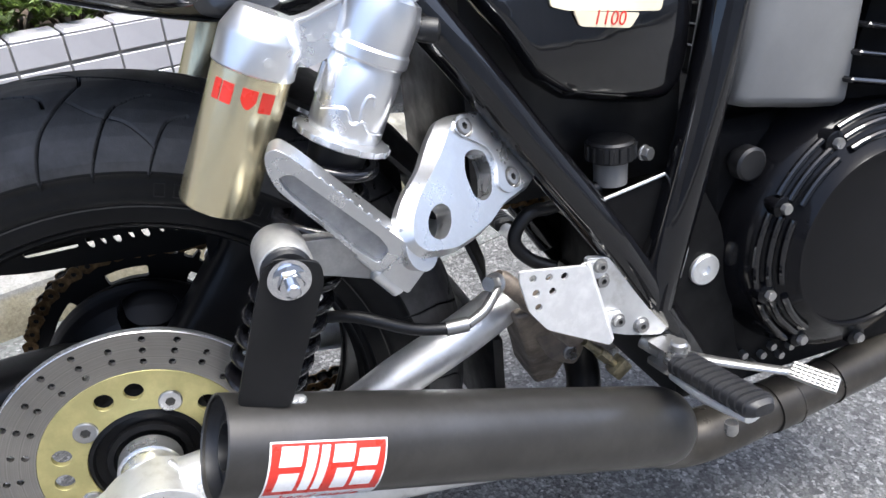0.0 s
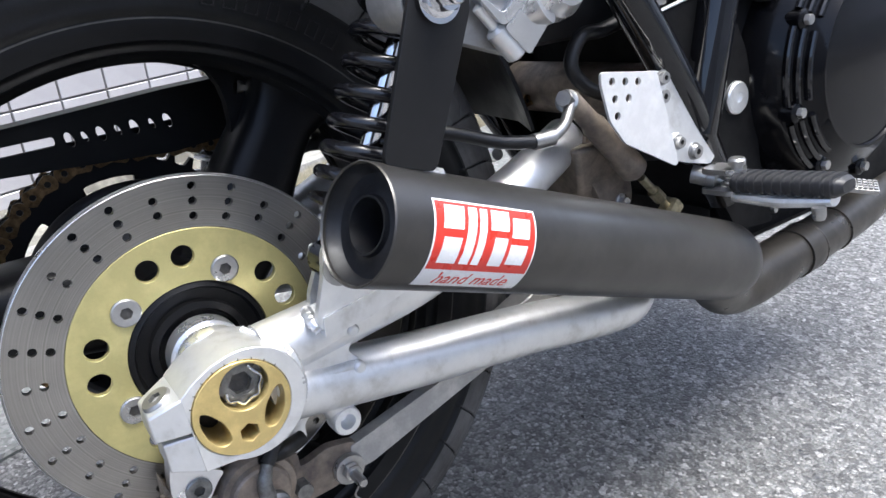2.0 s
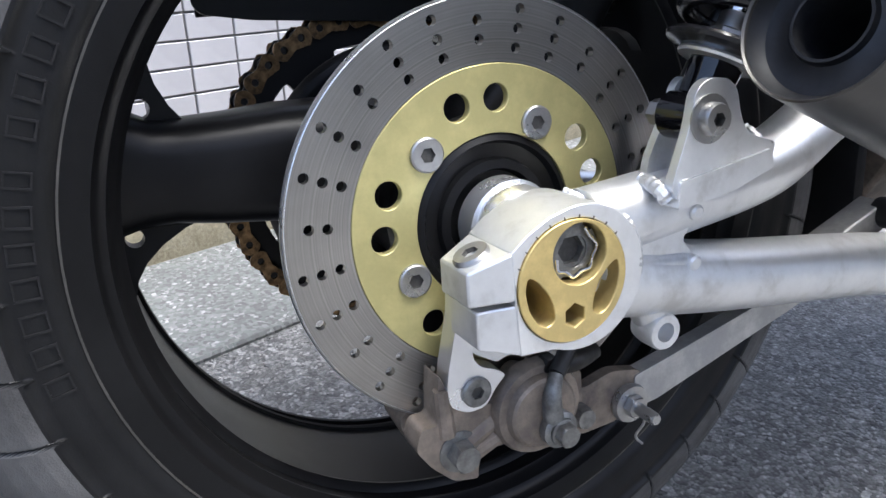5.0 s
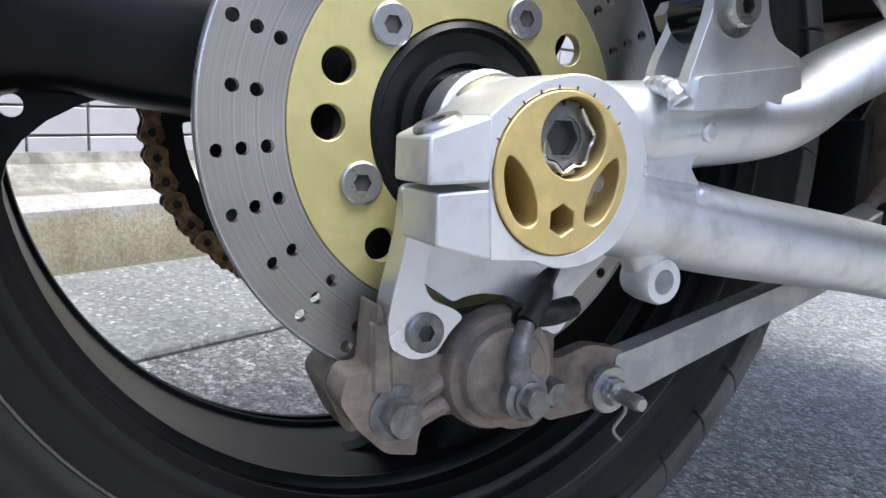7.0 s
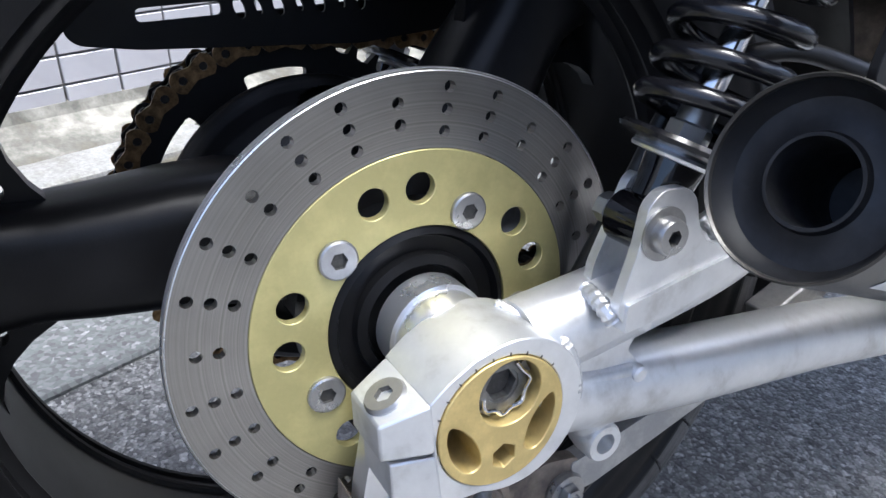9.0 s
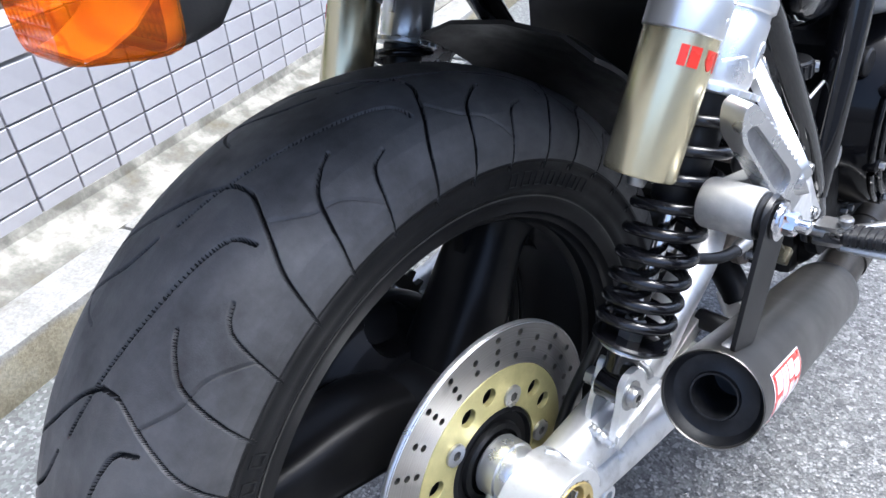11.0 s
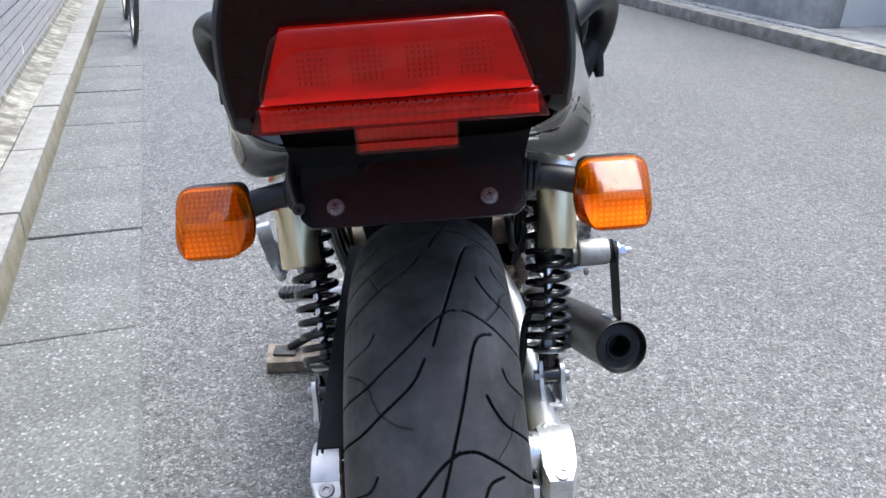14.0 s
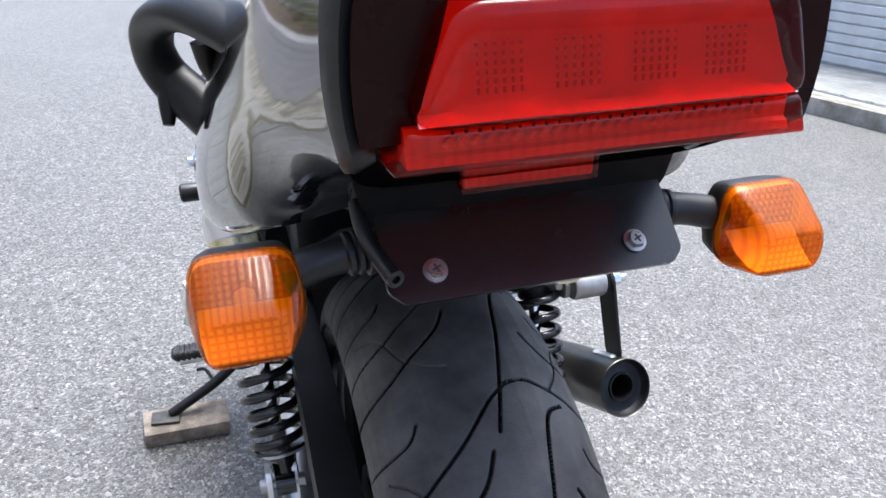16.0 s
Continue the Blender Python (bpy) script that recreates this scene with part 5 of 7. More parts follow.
hex_bolt(b, (0.118, 0.0828, 0.1785), X, 0.0075, 0.006, washer=0.009, stud=0.017)
part("link_bolt", b, STEEL, caliper)
b = B()
tube(b, [(0.127, 0.0790, 0.1800), (0.131, 0.0835, 0.1720), (0.127, 0.0800, 0.1600), (0.129, 0.0840, 0.1540)], 0.0009, n=6)
part("cotter_pin", b, STEEL, caliper)


# rear shocks with piggyback reservoirs
def shock(side):
    fl = mirrored if side < 0 else (lambda q: q)
    lo, hi = Vector((0.1526, 0.0945, 0.367)), Vector((0.1755, 0.2449, 0.688))
    d = (hi - lo).normalized()
    ln = (hi - lo).length
    _, u, v = axes(d)
    b = B()
    lathe(b, lo, d, [(0.006, -0.008), (0.013, -0.004), (0.0135, 0.018), (0.0145, 0.026), (0.0145, 0.034)], n=24)
    lathe(b, (0.1445, 0.0866, 0.367), X, [(0.013, 0), (0.013, 0.021)], n=24)
    body = part("rear_shock", fl(b), BLACK_GLOSS, bike, "twin-tube rear shock absorber with gold reservoir")
    b = B()
    lathe(b, lo + d * 0.034, d, [(0.014, -0.006), (0.024, -0.002), (0.0305, 0.0), (0.0315, 0.002), (0.030, 0.004), (0.012, 0.004)], n=36)
    part("spring_seat", fl(b), SPRING_BLACK, body)
    b = B()
    lathe(b, lo + d * 0.0275, d, [(0.014, 0), (0.0215, 0.0005), (0.0222, 0.002), (0.0215, 0.0035), (0.014, 0.004)], n=36)
    part("seat_ring", fl(b), ALU_POLISH, body)
    b = B()
    lathe(b, lo + d * 0.030, d, [(0.0064, 0), (0.0064, 0.17)], n=20)
    part("rod", fl(b), CHROME, body, "chromed damper rod")
    b = B()
    lathe(b, lo + d * 0.150, d, [(0.016, 0), (0.0185, 0.004), (0.0185, 0.06), (0.022, 0.09)], n=28)
    part("damper_tube", fl(b), BLACK_PLASTIC, body)
    b = B()
    lathe(b, lo + d * 0.038, d, [(0.0105, 0), (0.0105, 0.007), (0.0085, 0.008), (0.0085, 0.016), (0.007, 0.017)], n=24, hexa=(0, 1))
    part("rod_nut", fl(b), STEEL, body, "steel lock nut on the damper rod")
    # progressive spring, closer wound below
    b = B()
    z0, z1, turns = 0.043, 0.233, 9.6
    pts = []
    for i in range(int(turns * 26) + 1):
        f = i / (turns * 26)
        h = z0 + (z1 - z0) * (0.55 * f + 0.45 * f ** 1.35 if f < 0.93 else (0.55 * f + 0.45 * f ** 1.35))
        a = 2 * math.pi * turns * f * side
        pts.append(lo + d * h + (u * math.cos(a) + v * math.sin(a)) * 0.0272)
    tube(b, pts, 0.0048, n=16, step=1)
    part("spring", fl(b), SPRING_BLACK, body, "black coil spring")
    # adjuster collar and upper body
    b = B()
    lathe(b, lo + d * 0.236, d, [(0.020, 0), (0.0325, 0.0005), (0.0338, 0.0015), (0.0338, 0.0055), (0.0300, 0.0065), (0.0255, 0.007)], n=48)
    for k in range(18):
        a = k * 6.283 / 18
        c = lo + d * 0.2395 + (u * math.cos(a) + v * math.sin(a)) * 0.0342
        block(b, Matrix.Translation(c) @ Matrix((u * math.cos(a) + v * math.sin(a), d.cross(u * math.cos(a) + v * math.sin(a)), d)).transposed().to_4x4(), 0.0016, 0.0042, 0.0042, 0.0005)
    part("adjuster", fl(b), ALU_POLISH, body)
    b = B()
    lathe(b, lo + d * 0.243, d, [(0.0250, 0), (0.0262, 0.004), (0.0262, 0.046), (0.0250, 0.048), (0.0250, 0.052), (0.0275, 0.054), (0.0275, 0.061), (0.0262, 0.063), (0.0268, 0.085), (0.0240, 0.095), (0.014, 0.100)], n=44)
    block(b, Matrix.Translation(lo + d * 0.275 - v * 0.026) @ Matrix((u, v, d)).transposed().to_4x4(), 0.008, 0.004, 0.022, 0.0018)
    part("upper_body", fl(b), ALU_POLISH, body)
    ux = (X - d * d.dot(X)).normalized()
    wx = d.cross(ux)
    for q, r_ in ((((-62, 0.258), (-40, 0.262), (-22, 0.2635), (-8, 0.2560), (8, 0.2585), (22, 0.2530), (48, 0.2520)), 0.0011), (((2, 0.2580), (0, 0.2700), (4, 0.2760), (14, 0.2755), (17, 0.2700)), 0.0013)):
        b = B()
        tube(b, [lo + d * h + (ux * math.cos(radians(a)) + wx * math.sin(radians(a))) * 0.0262 for a, h in q], r_, n=8, step=5)
        part("cam_edge", fl(b), ALU_POLISH, body)
    b = B()
    lathe(b, hi - X * 0.013, X, [(0.0215, 0), (0.0225, 0.003), (0.0225, 0.023), (0.0215, 0.026)], n=32)
    tube(b, [hi - d * 0.045, hi - d * 0.01], [0.020, 0.017], n=20, flat=0.8)
    part("top_eye", fl(b), ALU_POLISH, body)
    b = B()
    hex_bolt(b, hi + X * 0.013, X, 0.0095, 0.012, washer=0.0155, stud=0.006)
    part("top_bolt", fl(b), CHROME, body)
    b = B()
    lathe(b, lo + d * 0.318 + Vector((0.005, 0.030, -0.006)), Vector((0.3, 1, -0.2)), [(0.007, -0.012), (0.0085, 0), (0.0085, 0.009), (0.006, 0.011)], n=18)
    part("damping_knob", fl(b), BLACK_PLASTIC, body)
    # reservoir
    rb = Vector((0.165, 0.104, 0.551))
    b = B()
    lathe(b, rb, d, [(0.020, 0.0), (0.0248, 0.001), (0.0254, 0.003), (0.0254, 0.100), (0.024, 0.101)], n=56)
    res = part("reservoir", fl(b), GOLD_RES, body, "pale gold anodised shock reservoir")
    b = B()
    lathe(b, rb + d * 0.096, d, [(0.0256, 0), (0.0268, 0.0012), (0.0268, 0.0215), (0.0260, 0.0235), (0.0200, 0.0365), (0.0180, 0.0380), (0.006, 0.0385)], n=56)
    part("reservoir_cap", fl(b), ALU_POLISH, body)
    b = B()
    top = rb + d * 0.128
    plate(b, round2([(0.146, 0.671), (0.178, 0.663), (0.2235, 0.6805), (0.232, 0.660), (0.203, 0.642), (0.181, 0.634), (0.150, 0.640)], 0.003), [], 0.011, side_frame(0.1625))
    tube(b, [(0.168, 0.146, 0.6725), (0.168, 0.178, 0.6640), (0.170, 0.2245, 0.6815)], 0.0030, n=10, flat=2.6, up=(0, 0.3, 1))
    part("bridge_arm", fl(b), ALU_POLISH, body, bevel=0.0015)
    for dy in (0.022, 0.037):
        b = B()
        lathe(b, (0.1733, 0.162 + dy, 0.645 + dy * 0.35), X, [(0.0024, 0), (0.0024, 0.0009), (0.0014, 0.0009)], n=14)
        part("rivet", fl(b), ALU, body)
    b = B()
    lathe(b, rb - d * 0.004, d, [(0.006, -0.003), (0.007, 0), (0.007, 0.005)], n=16)
    part("valve", fl(b), STEEL, body)
    b = B()
    nrm = Vector((0.85, 0.15, 0)) - d * d.dot(Vector((0.85, 0.15, 0)))
    lathe(b, rb + d * 0.107 + nrm.normalized() * 0.0262, nrm, [(0.0032, 0), (0.0032, 0.0009), (0.0022, 0.0010)], n=16)
    part("cap_screw", fl(b), ALU, body)
    # red maker's marks as plain blocks, wrapped on the cylinder
    uu = (X - d * d.dot(X)).normalized()
    ww = d.cross(uu)
    for a0, a1 in ((-58, -46), (-43, -26), (-14, 8), (14, 34)):
        b = B()
        n = 6
        rows_ = []
        for q in range(n + 1):
            a = radians(a0 + (a1 - a0) * q / n)
            e = uu * math.cos(a) + ww * math.sin(a)
            tp_ = 0.0885
            bt = 0.0885 - (0.013 if a0 < -40 or a0 > 10 else 0.013 * (0.55 + 0.45 * math.sin(math.pi * q / n)))
            rows_.append([rb + d * bt + e * 0.02555, rb + d * tp_ + e * 0.02555, rb + d * tp_ + e * 0.0259, rb + d * bt + e * 0.0259])
        loft(b, rows_)
        part("red_mark", fl(b), RED_INK, body)
    return body


shock(1)
shock(-1).location.x = 0.003

# ---- exhaust ----
MA, MB = Vector((0.245, 0.068, 0.416)), Vector((0.190, 0.462, 0.255))
MD = (MB - MA).normalized()
ML = (MB - MA).length
MU = (Z - MD * MD.z).normalized()
MO = MD.cross(MU)
MO = MO if MO.x > 0 else -MO
b = B()
lathe(b, MA, MD, [(0.0336, 0.010), (0.0336, 0.0012), (0.0344, 0.0), (0.0351, 0.0010), (0.0352, 0.02), (0.0372, ML - 0.022), (0.0371, ML - 0.016), (0.0362, ML - 0.008), (0.0338, ML), (0.0290, ML + 0.007), (0.0215, ML + 0.012), (0.010, ML + 0.0145), (0.0005, ML + 0.015)], n=72, caps=False)
muf = part("muffler", b, MUFFLER, bike, "dark satin tapered muffler with a red and white sticker")
b = B()
lathe(b, MA, MD, [(0.0337, 0.003), (0.0325, 0.007), (0.0295, 0.0110), (0.024, 0.0120), (0.0178, 0.0100), (0.0168, 0.0072), (0.0155, 0.0072), (0.0150, 0.010), (0.0148, 0.060), (0.002, 0.061)], n=56, caps=False)
part("end_cap", b, SOOT, muf, "sooty dished end cap with round outlet")
b = B()
tube(b, [MB - MD * 0.035 - Z * 0.012, (0.174, 0.478, 0.2175), (0.172, 0.520, 0.2115), (0.168, 0.577, 0.2120), (0.160, 0.673, 0.2135), (0.150, 0.765, 0.2165), (0.138, 0.840, 0.226), (0.10, 0.95, 0.260), (0.07, 1.15, 0.36)], [0.0250, 0.0268, 0.0272, 0.0265, 0.0250, 0.0250, 0.0250, 0.0260, 0.0260], n=32, step=8)
part("exhaust_pipe", b, HEADER, muf, "satin black exhaust pipe")
b = B()
lathe(b, (0.1645, 0.630, 0.2128), (-0.08, 1, 0.012), [(0.0250, -0.0300), (0.0276, -0.0298), (0.0272, -0.001), (0.0280, 0.0), (0.0278, 0.0012), (0.0250, 0.0014)], n=32)
part("pipe_collar", b, HEADER, muf)
b = B()
lathe(b, (0.1590, 0.690, 0.2140), (-0.09, 1, 0.02), [(0.0248, -0.0012), (0.0262, -0.001), (0.0262, 0.001), (0.0248, 0.0012)], n=32)
part("pipe_collar", b, HEADER, muf)


def on_muffler(h, deg, lift):
    a = radians(deg)
    r = 0.0352 + 0.002 * (h - 0.02) / (ML - 0.042) + lift
    return MA + MD * h + (MO * math.cos(a) + MU * math.sin(a)) * r


def wrapped(bm, pts, lift, thick=0.00012, nx=1, ny=1):
    """A four-cornered patch of (along, angle) corners laid on the muffler, tl tr br bl."""
    (a, c, d, e) = [Vector(p) for p in pts]
    rows_ = []
    for j in range(ny + 1):
        l, r = a.lerp(e, j / ny), c.lerp(d, j / ny)
        rows_.append([l.lerp(r, i / nx) for i in range(nx + 1)])
    lo = [[bm.verts.new(on_muffler(p.x, p.y, lift)) for p in row] for row in rows_]
    hi_ = [[bm.verts.new(on_muffler(p.x, p.y, lift + thick)) for p in row] for row in rows_]
    for j in range(ny):
        for i in range(nx):
            bm.faces.new((hi_[j][i], hi_[j][i + 1], hi_[j + 1][i + 1], hi_[j + 1][i]))
    edge = [(0, i) for i in range(nx + 1)] + [(j, nx) for j in range(1, ny + 1)] + [(ny, i) for i in range(nx - 1, -1, -1)] + [(j, 0) for j in range(ny - 1, 0, -1)]
    for k in range(len(edge)):
        (j0, i0), (j1, i1) = edge[k], edge[(k + 1) % len(edge)]
        bm.faces.new((lo[j0][i0], lo[j1][i1], hi_[j1][i1], hi_[j0][i0]))
    return bm


H0, H1, D0, D1 = 0.0260, 0.1090, 36.0, -52.0
part("sticker", wrapped(B(), [(H0, D0), (H1, D0), (H1, D1), (H0, D1)], 0.0002, 0.0002, 8, 14), WHITE_INK, muf, "red and white paper sticker")
DM = -29.0
part("red_field", wrapped(B(), [(H0 + 0.0012, D0 - 2), (H1 - 0.0012, D0 - 2), (H1 - 0.0012, DM), (H0 + 0.0012, DM)], 0.0004, 0.0001, 8, 10), RED_INK, muf)


def stroke(bm, g, u0, v0, u1, v1, slant=0.0):
    """A bar of the maker's mark; u along, v down in units of one glyph."""
    w = (H1 - H0 - 0.010) / 4
    hs = H0 + 0.0055 + g * w
    top, bot = 31.0, -22.0

    def at_(u, v):
        return (hs + (u + slant * (0.5 - v)) * w * 0.92, top + (bot - top) * v)
    wrapped(bm, [at_(u0, v0), at_(u1, v0), at_(u1, v1), at_(u0, v1)], 0.00056, 0.0001, 3, 5)


for g, bars in enumerate([[(0.05, 0.0, 0.95, 0.40), (0.14, 0.54, 0.95, 1.0)], [(0.05, 0.0, 0.46, 1.0), (0.60, 0.0, 0.95, 1.0)], [(0.05, 0.0, 0.95, 0.36), (0.30, 0.48, 0.95, 1.0)], [(0.05, 0.10, 0.95, 0.46), (0.05, 0.58, 0.95, 0.95)]]):
    for bar in bars:
        mk_ = B()
        stroke(mk_, g, *bar, slant=0.18)
        part("white_mark", mk_, WHITE_INK, muf)


def text_mesh(body, size, mat, name):
    cu = bpy.data.curves.new(name, "FONT")
    cu.body, cu.size, cu.extrude, cu.align_x, cu.align_y = body, size, 0.0001, "CENTER", "CENTER"
    cu.shear = 0.25
    ob = bpy.data.objects.new("tmp_text", cu)
    scene.collection.objects.link(ob)
    dg = bpy.context.evaluated_depsgraph_get()
    me = bpy.data.meshes.new_from_object(ob.evaluated_get(dg))
    bpy.data.objects.remove(ob)
    me.materials.clear()
    me.materials.append(mat)
    return me


tm = text_mesh("hand made", 0.0135, RED_INK, "sticker_words")
for v in tm.vertices:
    v.co = on_muffler((H0 + H1) / 2 + v.co.x, -40.5 + math.degrees(v.co.y / 0.0356), 0.0005 + v.co.z)
tw = new("sticker_words", tm)
tw.parent = muf

# hanger strap, its weld and bolt
b = B()
plate(b, round2([(0.0885, 0.4440), (0.1215, 0.4325), (0.1575, 0.5180), (0.1570, 0.5310), (0.1300, 0.5400), (0.1210, 0.5330)], 0.006), [], 0.0035, side_frame(0.2455))
part("hanger_strap", b, BLACK_SATIN, muf, "flat black hanger strap", bevel=0.0008)
b = B()
for k in range(9):
    f = k / 8
    lathe(b, on_muffler(0.018 + 0.034 * f, 92, -0.002) + Vector((0.002, 0, 0)), Z, [(0.0055, 0), (0.005, 0.003), (0.002, 0.0045)], n=8)
part("hanger_weld", b, WELD, muf)

# ---- passenger footrests ----
PN, PU, PV, PA = Vector((0.7597, 0.494, 0.4228)), Vector((0.0327, 0.6204, -0.7836)), Vector((-0.6494, 0.6091, 0.4552)), Vector((0.159, 0.293, 0.573))


def footrest(side):
    fl = mirrored if side < 0 else (lambda q: q)
    pm = Matrix.Translation(PA - PN * 0.012) @ Matrix((PU, PV, PN)).transposed().to_4x4()
    back_ = round2([(-0.0181, -0.0061), (0.0031, 0.0208), (0.0150, 0.0262), (0.0790, 0.0190), (0.0785, 0.0040), (0.0600, -0.0310), (0.0553, -0.0540), (0.0455, -0.0760), (0.0335, -0.0960), (0.0103, -0.1205), (-0.0085, -0.1215), (-0.0195, -0.1060), (-0.0215, -0.0889), (-0.0187, -0.0613), (-0.0224, -0.0354), (-0.0225, -0.0161)], 0.008)
    front_ = round2([(-0.0129, -0.0056), (-0.0009, 0.0131), (0.0128, 0.0217), (0.0735, 0.0153), (0.0730, 0.0034), (0.0545, -0.0334), (0.0497, -0.0562), (0.0399, -0.0779), (0.0282, -0.0975), (0.0075, -0.1160), (-0.0050, -0.1165), (-0.0120, -0.1040), (-0.0150, -0.0876), (-0.0132, -0.0553), (-0.0138, -0.0343), (-0.0160, -0.0170)], 0.008)
    h1 = round2([(0.0047, -0.0275), (0.0103, -0.0170), (0.0201, -0.0113), (0.0322, -0.0189), (0.0410, -0.0361), (0.0368, -0.0473), (0.0274, -0.0514), (0.0116, -0.0409)], 0.009, 5)
    h2 = round2([(-0.0012, -0.0966), (-0.0025, -0.0857), (0.0029, -0.0759), (0.0117, -0.0744), (0.0181, -0.0843), (0.0179, -0.0958), (0.0120, -0.1028), (0.0039, -0.1032)], 0.006, 5)
    pad_ = round2([(-0.0125, -0.0200), (-0.0135, -0.0105), (-0.0005, 0.0118), (0.0125, 0.0160), (0.0690, 0.0095), (0.0695, 0.0010), (0.0545, -0.0254), (0.0430, -0.0285), (0.0340, -0.0120), (0.0200, -0.0070), (0.0050, -0.0135)], 0.005, 4)
    seats = [(-0.0060, -0.0095), (0.0522, -0.0100)]
    bores = [circle2(q, 0.0088, 24) for q in seats]
    b = B()
    plate(b, back_, [h1, h2] + bores, 0.006, Matrix.Identity(4))
    plate(b, front_, [h1, h2] + bores, 0.012, Matrix.Translation((0, 0, 0.003)))
    loft(b, [[Vector((x, y, 0.0058)) for x, y in back_], [Vector((x, y, 0.0148)) for x, y in front_]], caps=False)
    plate(b, pad_, bores, 0.0022, Matrix.Translation((0, 0, 0.0148)))
    b.transform(pm)
    fr = part("footrest_bracket", fl(b), CAST_ALU, bike, "cast aluminium passenger footrest bracket", bevel=0.0012)
    for q in seats:
        b = B()
        socket_bolt(b, PA + PU * q[0] + PV * q[1] - PN * 0.0005, PN, 0.0066, 0.005, washer=0.0084)
        part("bracket_bolt", fl(b), STEEL, fr)
    # folded peg
    root, tip = Vector((0.2215, 0.2020, 0.5210)), Vector((0.2145, 0.1435, 0.5935))
    d = (tip - root).normalized()
    n = Vector((0.86, -0.42, 0.15))
    n = (n - d * d.dot(n)).normalized()
    w = n.cross(d)
    L = (tip - root).length
    pf_ = Matrix.Translation(root) @ Matrix((d, w, n)).transposed().to_4x4()
    rim_ = round2([(-0.012, -0.0150), (0.085, -0.0088), (0.0960, -0.0065), (0.0985, 0.0010), (0.0905, 0.0087), (0.0775, 0.0138), (-0.012, 0.0142)], 0.005)
    dish = round2([(0.0826, 0.0078), (0.0787, -0.0005), (0.0075, -0.0060), (-0.0040, -0.0032), (-0.0060, 0.0090), (0.0094, 0.0112), (0.0700, 0.0110)], 0.004)
    b = B()
    plate(b, rim_, [], 0.0125, Matrix.Translation((0, 0, -0.011)))
    plate(b, rim_, [dish], 0.0065, Matrix.Translation((0, 0, 0.0010)))
    b.transform(pf_)
    part("folded_peg", fl(b), CAST_ALU, fr, "folded aluminium passenger peg", bevel=0.0018)
    b = B()
    plate(b, dish, [], 0.0012, pf_ @ Matrix.Translation((0, 0, 0.0014)))
    part("peg_recess", fl(b), PEG_DISH, fr, "dull grey recess floor, its shade put into the colour")
    for k in range(9):
        b = B()
        block(b, pf_ @ Matrix.Translation((0.008 + 0.0078 * k, -0.0142 + 0.0006 * k, 0.0066)), 0.0034, 0.0026, 0.0020, 0.0005, 1)
        part("peg_tooth", fl(b), CAST_ALU, fr)
    b = B()
    plate(b, round2([(-0.0125, -0.0120), (-0.0320, -0.0112), (-0.0378, 0.0130), (-0.0125, 0.0138)], 0.003), [], 0.0200, pf_ @ Matrix.Translation((0, 0, -0.013)))
    tube(b, [root - d * 0.020 - n * 0.010, PA + PU * 0.008 + PV * -0.112 - PN * 0.004], [0.0120, 0.0150], n=20)
    part("clevis", fl(b), CAST_ALU, fr, "boxy peg clevis", bevel=0.0018)
    b = B()
    lathe(b, root - d * 0.036 + w * 0.0165 - n * 0.002, d, [(0.0050, 0), (0.0078, 0.002), (0.0078, 0.023), (0.0050, 0.025), (0.0036, 0.025), (0.0036, 0.042), (0.0020, 0.043)], n=20)
    part("pivot_pin", fl(b), ALU, fr, "bright hinge pin")
    b = B()
    c_ = root - d * 0.013 - w * 0.0165
    tube(b, [c_ + d * 0.013, c_ + d * 0.006 - w * 0.003, c_ - d * 0.004 - w * 0.002, c_ - d * 0.012 + w * 0.002], 0.0030, n=10)
    part("stop_tab", fl(b), CAST_ALU, fr)
    # arm back to the muffler boss, on the right only
    if side > 0:
        b = B()
        plate(b, round2([(0.1346, 0.5296), (0.1685, 0.5275), (0.2109, 0.5185), (0.2342, 0.4984), (0.2268, 0.4788), (0.2003, 0.4880), (0.1685, 0.4990), (0.1346, 0.5085)], 0.008), [], 0.014, side_frame(0.1930))
        lathe(b, (0.199, 0.1362, 0.5258), X, [(0.0165, 0), (0.018, 0.003), (0.018, 0.037), (0.0168, 0.040)], n=36)
        part("hanger_arm", b, DULL_LINK, fr, "cast arm with a round bush eye", bevel=0.004)
    if side > 0:
        b = B()
        lathe(b, (0.2385, 0.1362, 0.5258), X, [(0.0155, 0), (0.0165, 0.002), (0.0145, 0.004), (0.0165, 0.006), (0.015, 0.009)], n=28)
        part("bush", fl(b), BLACK_PLASTIC, fr)
        b = B()
        lathe(b, (0.2505, 0.1362, 0.5250), X, [(0.0135, 0), (0.0135, 0.0016)], n=28)
        hex_bolt(b, (0.2521, 0.1362, 0.5250), X, 0.0082, 0.008, washer=0.0105, stud=0.008)
        part("hanger_bolt", fl(b), CHROME, fr)


footrest(1)
footrest(-1)

# ---- frame ----
b = B()
tube(b, [(0.135, 0.20, 0.745), (0.152, 0.285, 0.633), (0.158, 0.341, 0.553), (0.160, 0.409, 0.459), (0.158, 0.455, 0.388), (0.150, 0.51, 0.30)], 0.0170, n=24, step=8)
frame_ = part("frame_tube", b, ENAMEL, bike, "gloss black steel frame")
b = B()
tube(b, [(0.150, 0.54, 0.74), (0.157, 0.522, 0.65), (0.160, 0.503, 0.555), (0.160, 0.477, 0.445), (0.158, 0.462, 0.375)], 0.0185, n=24, step=8)
part("down_tube", b, ENAMEL, frame_)
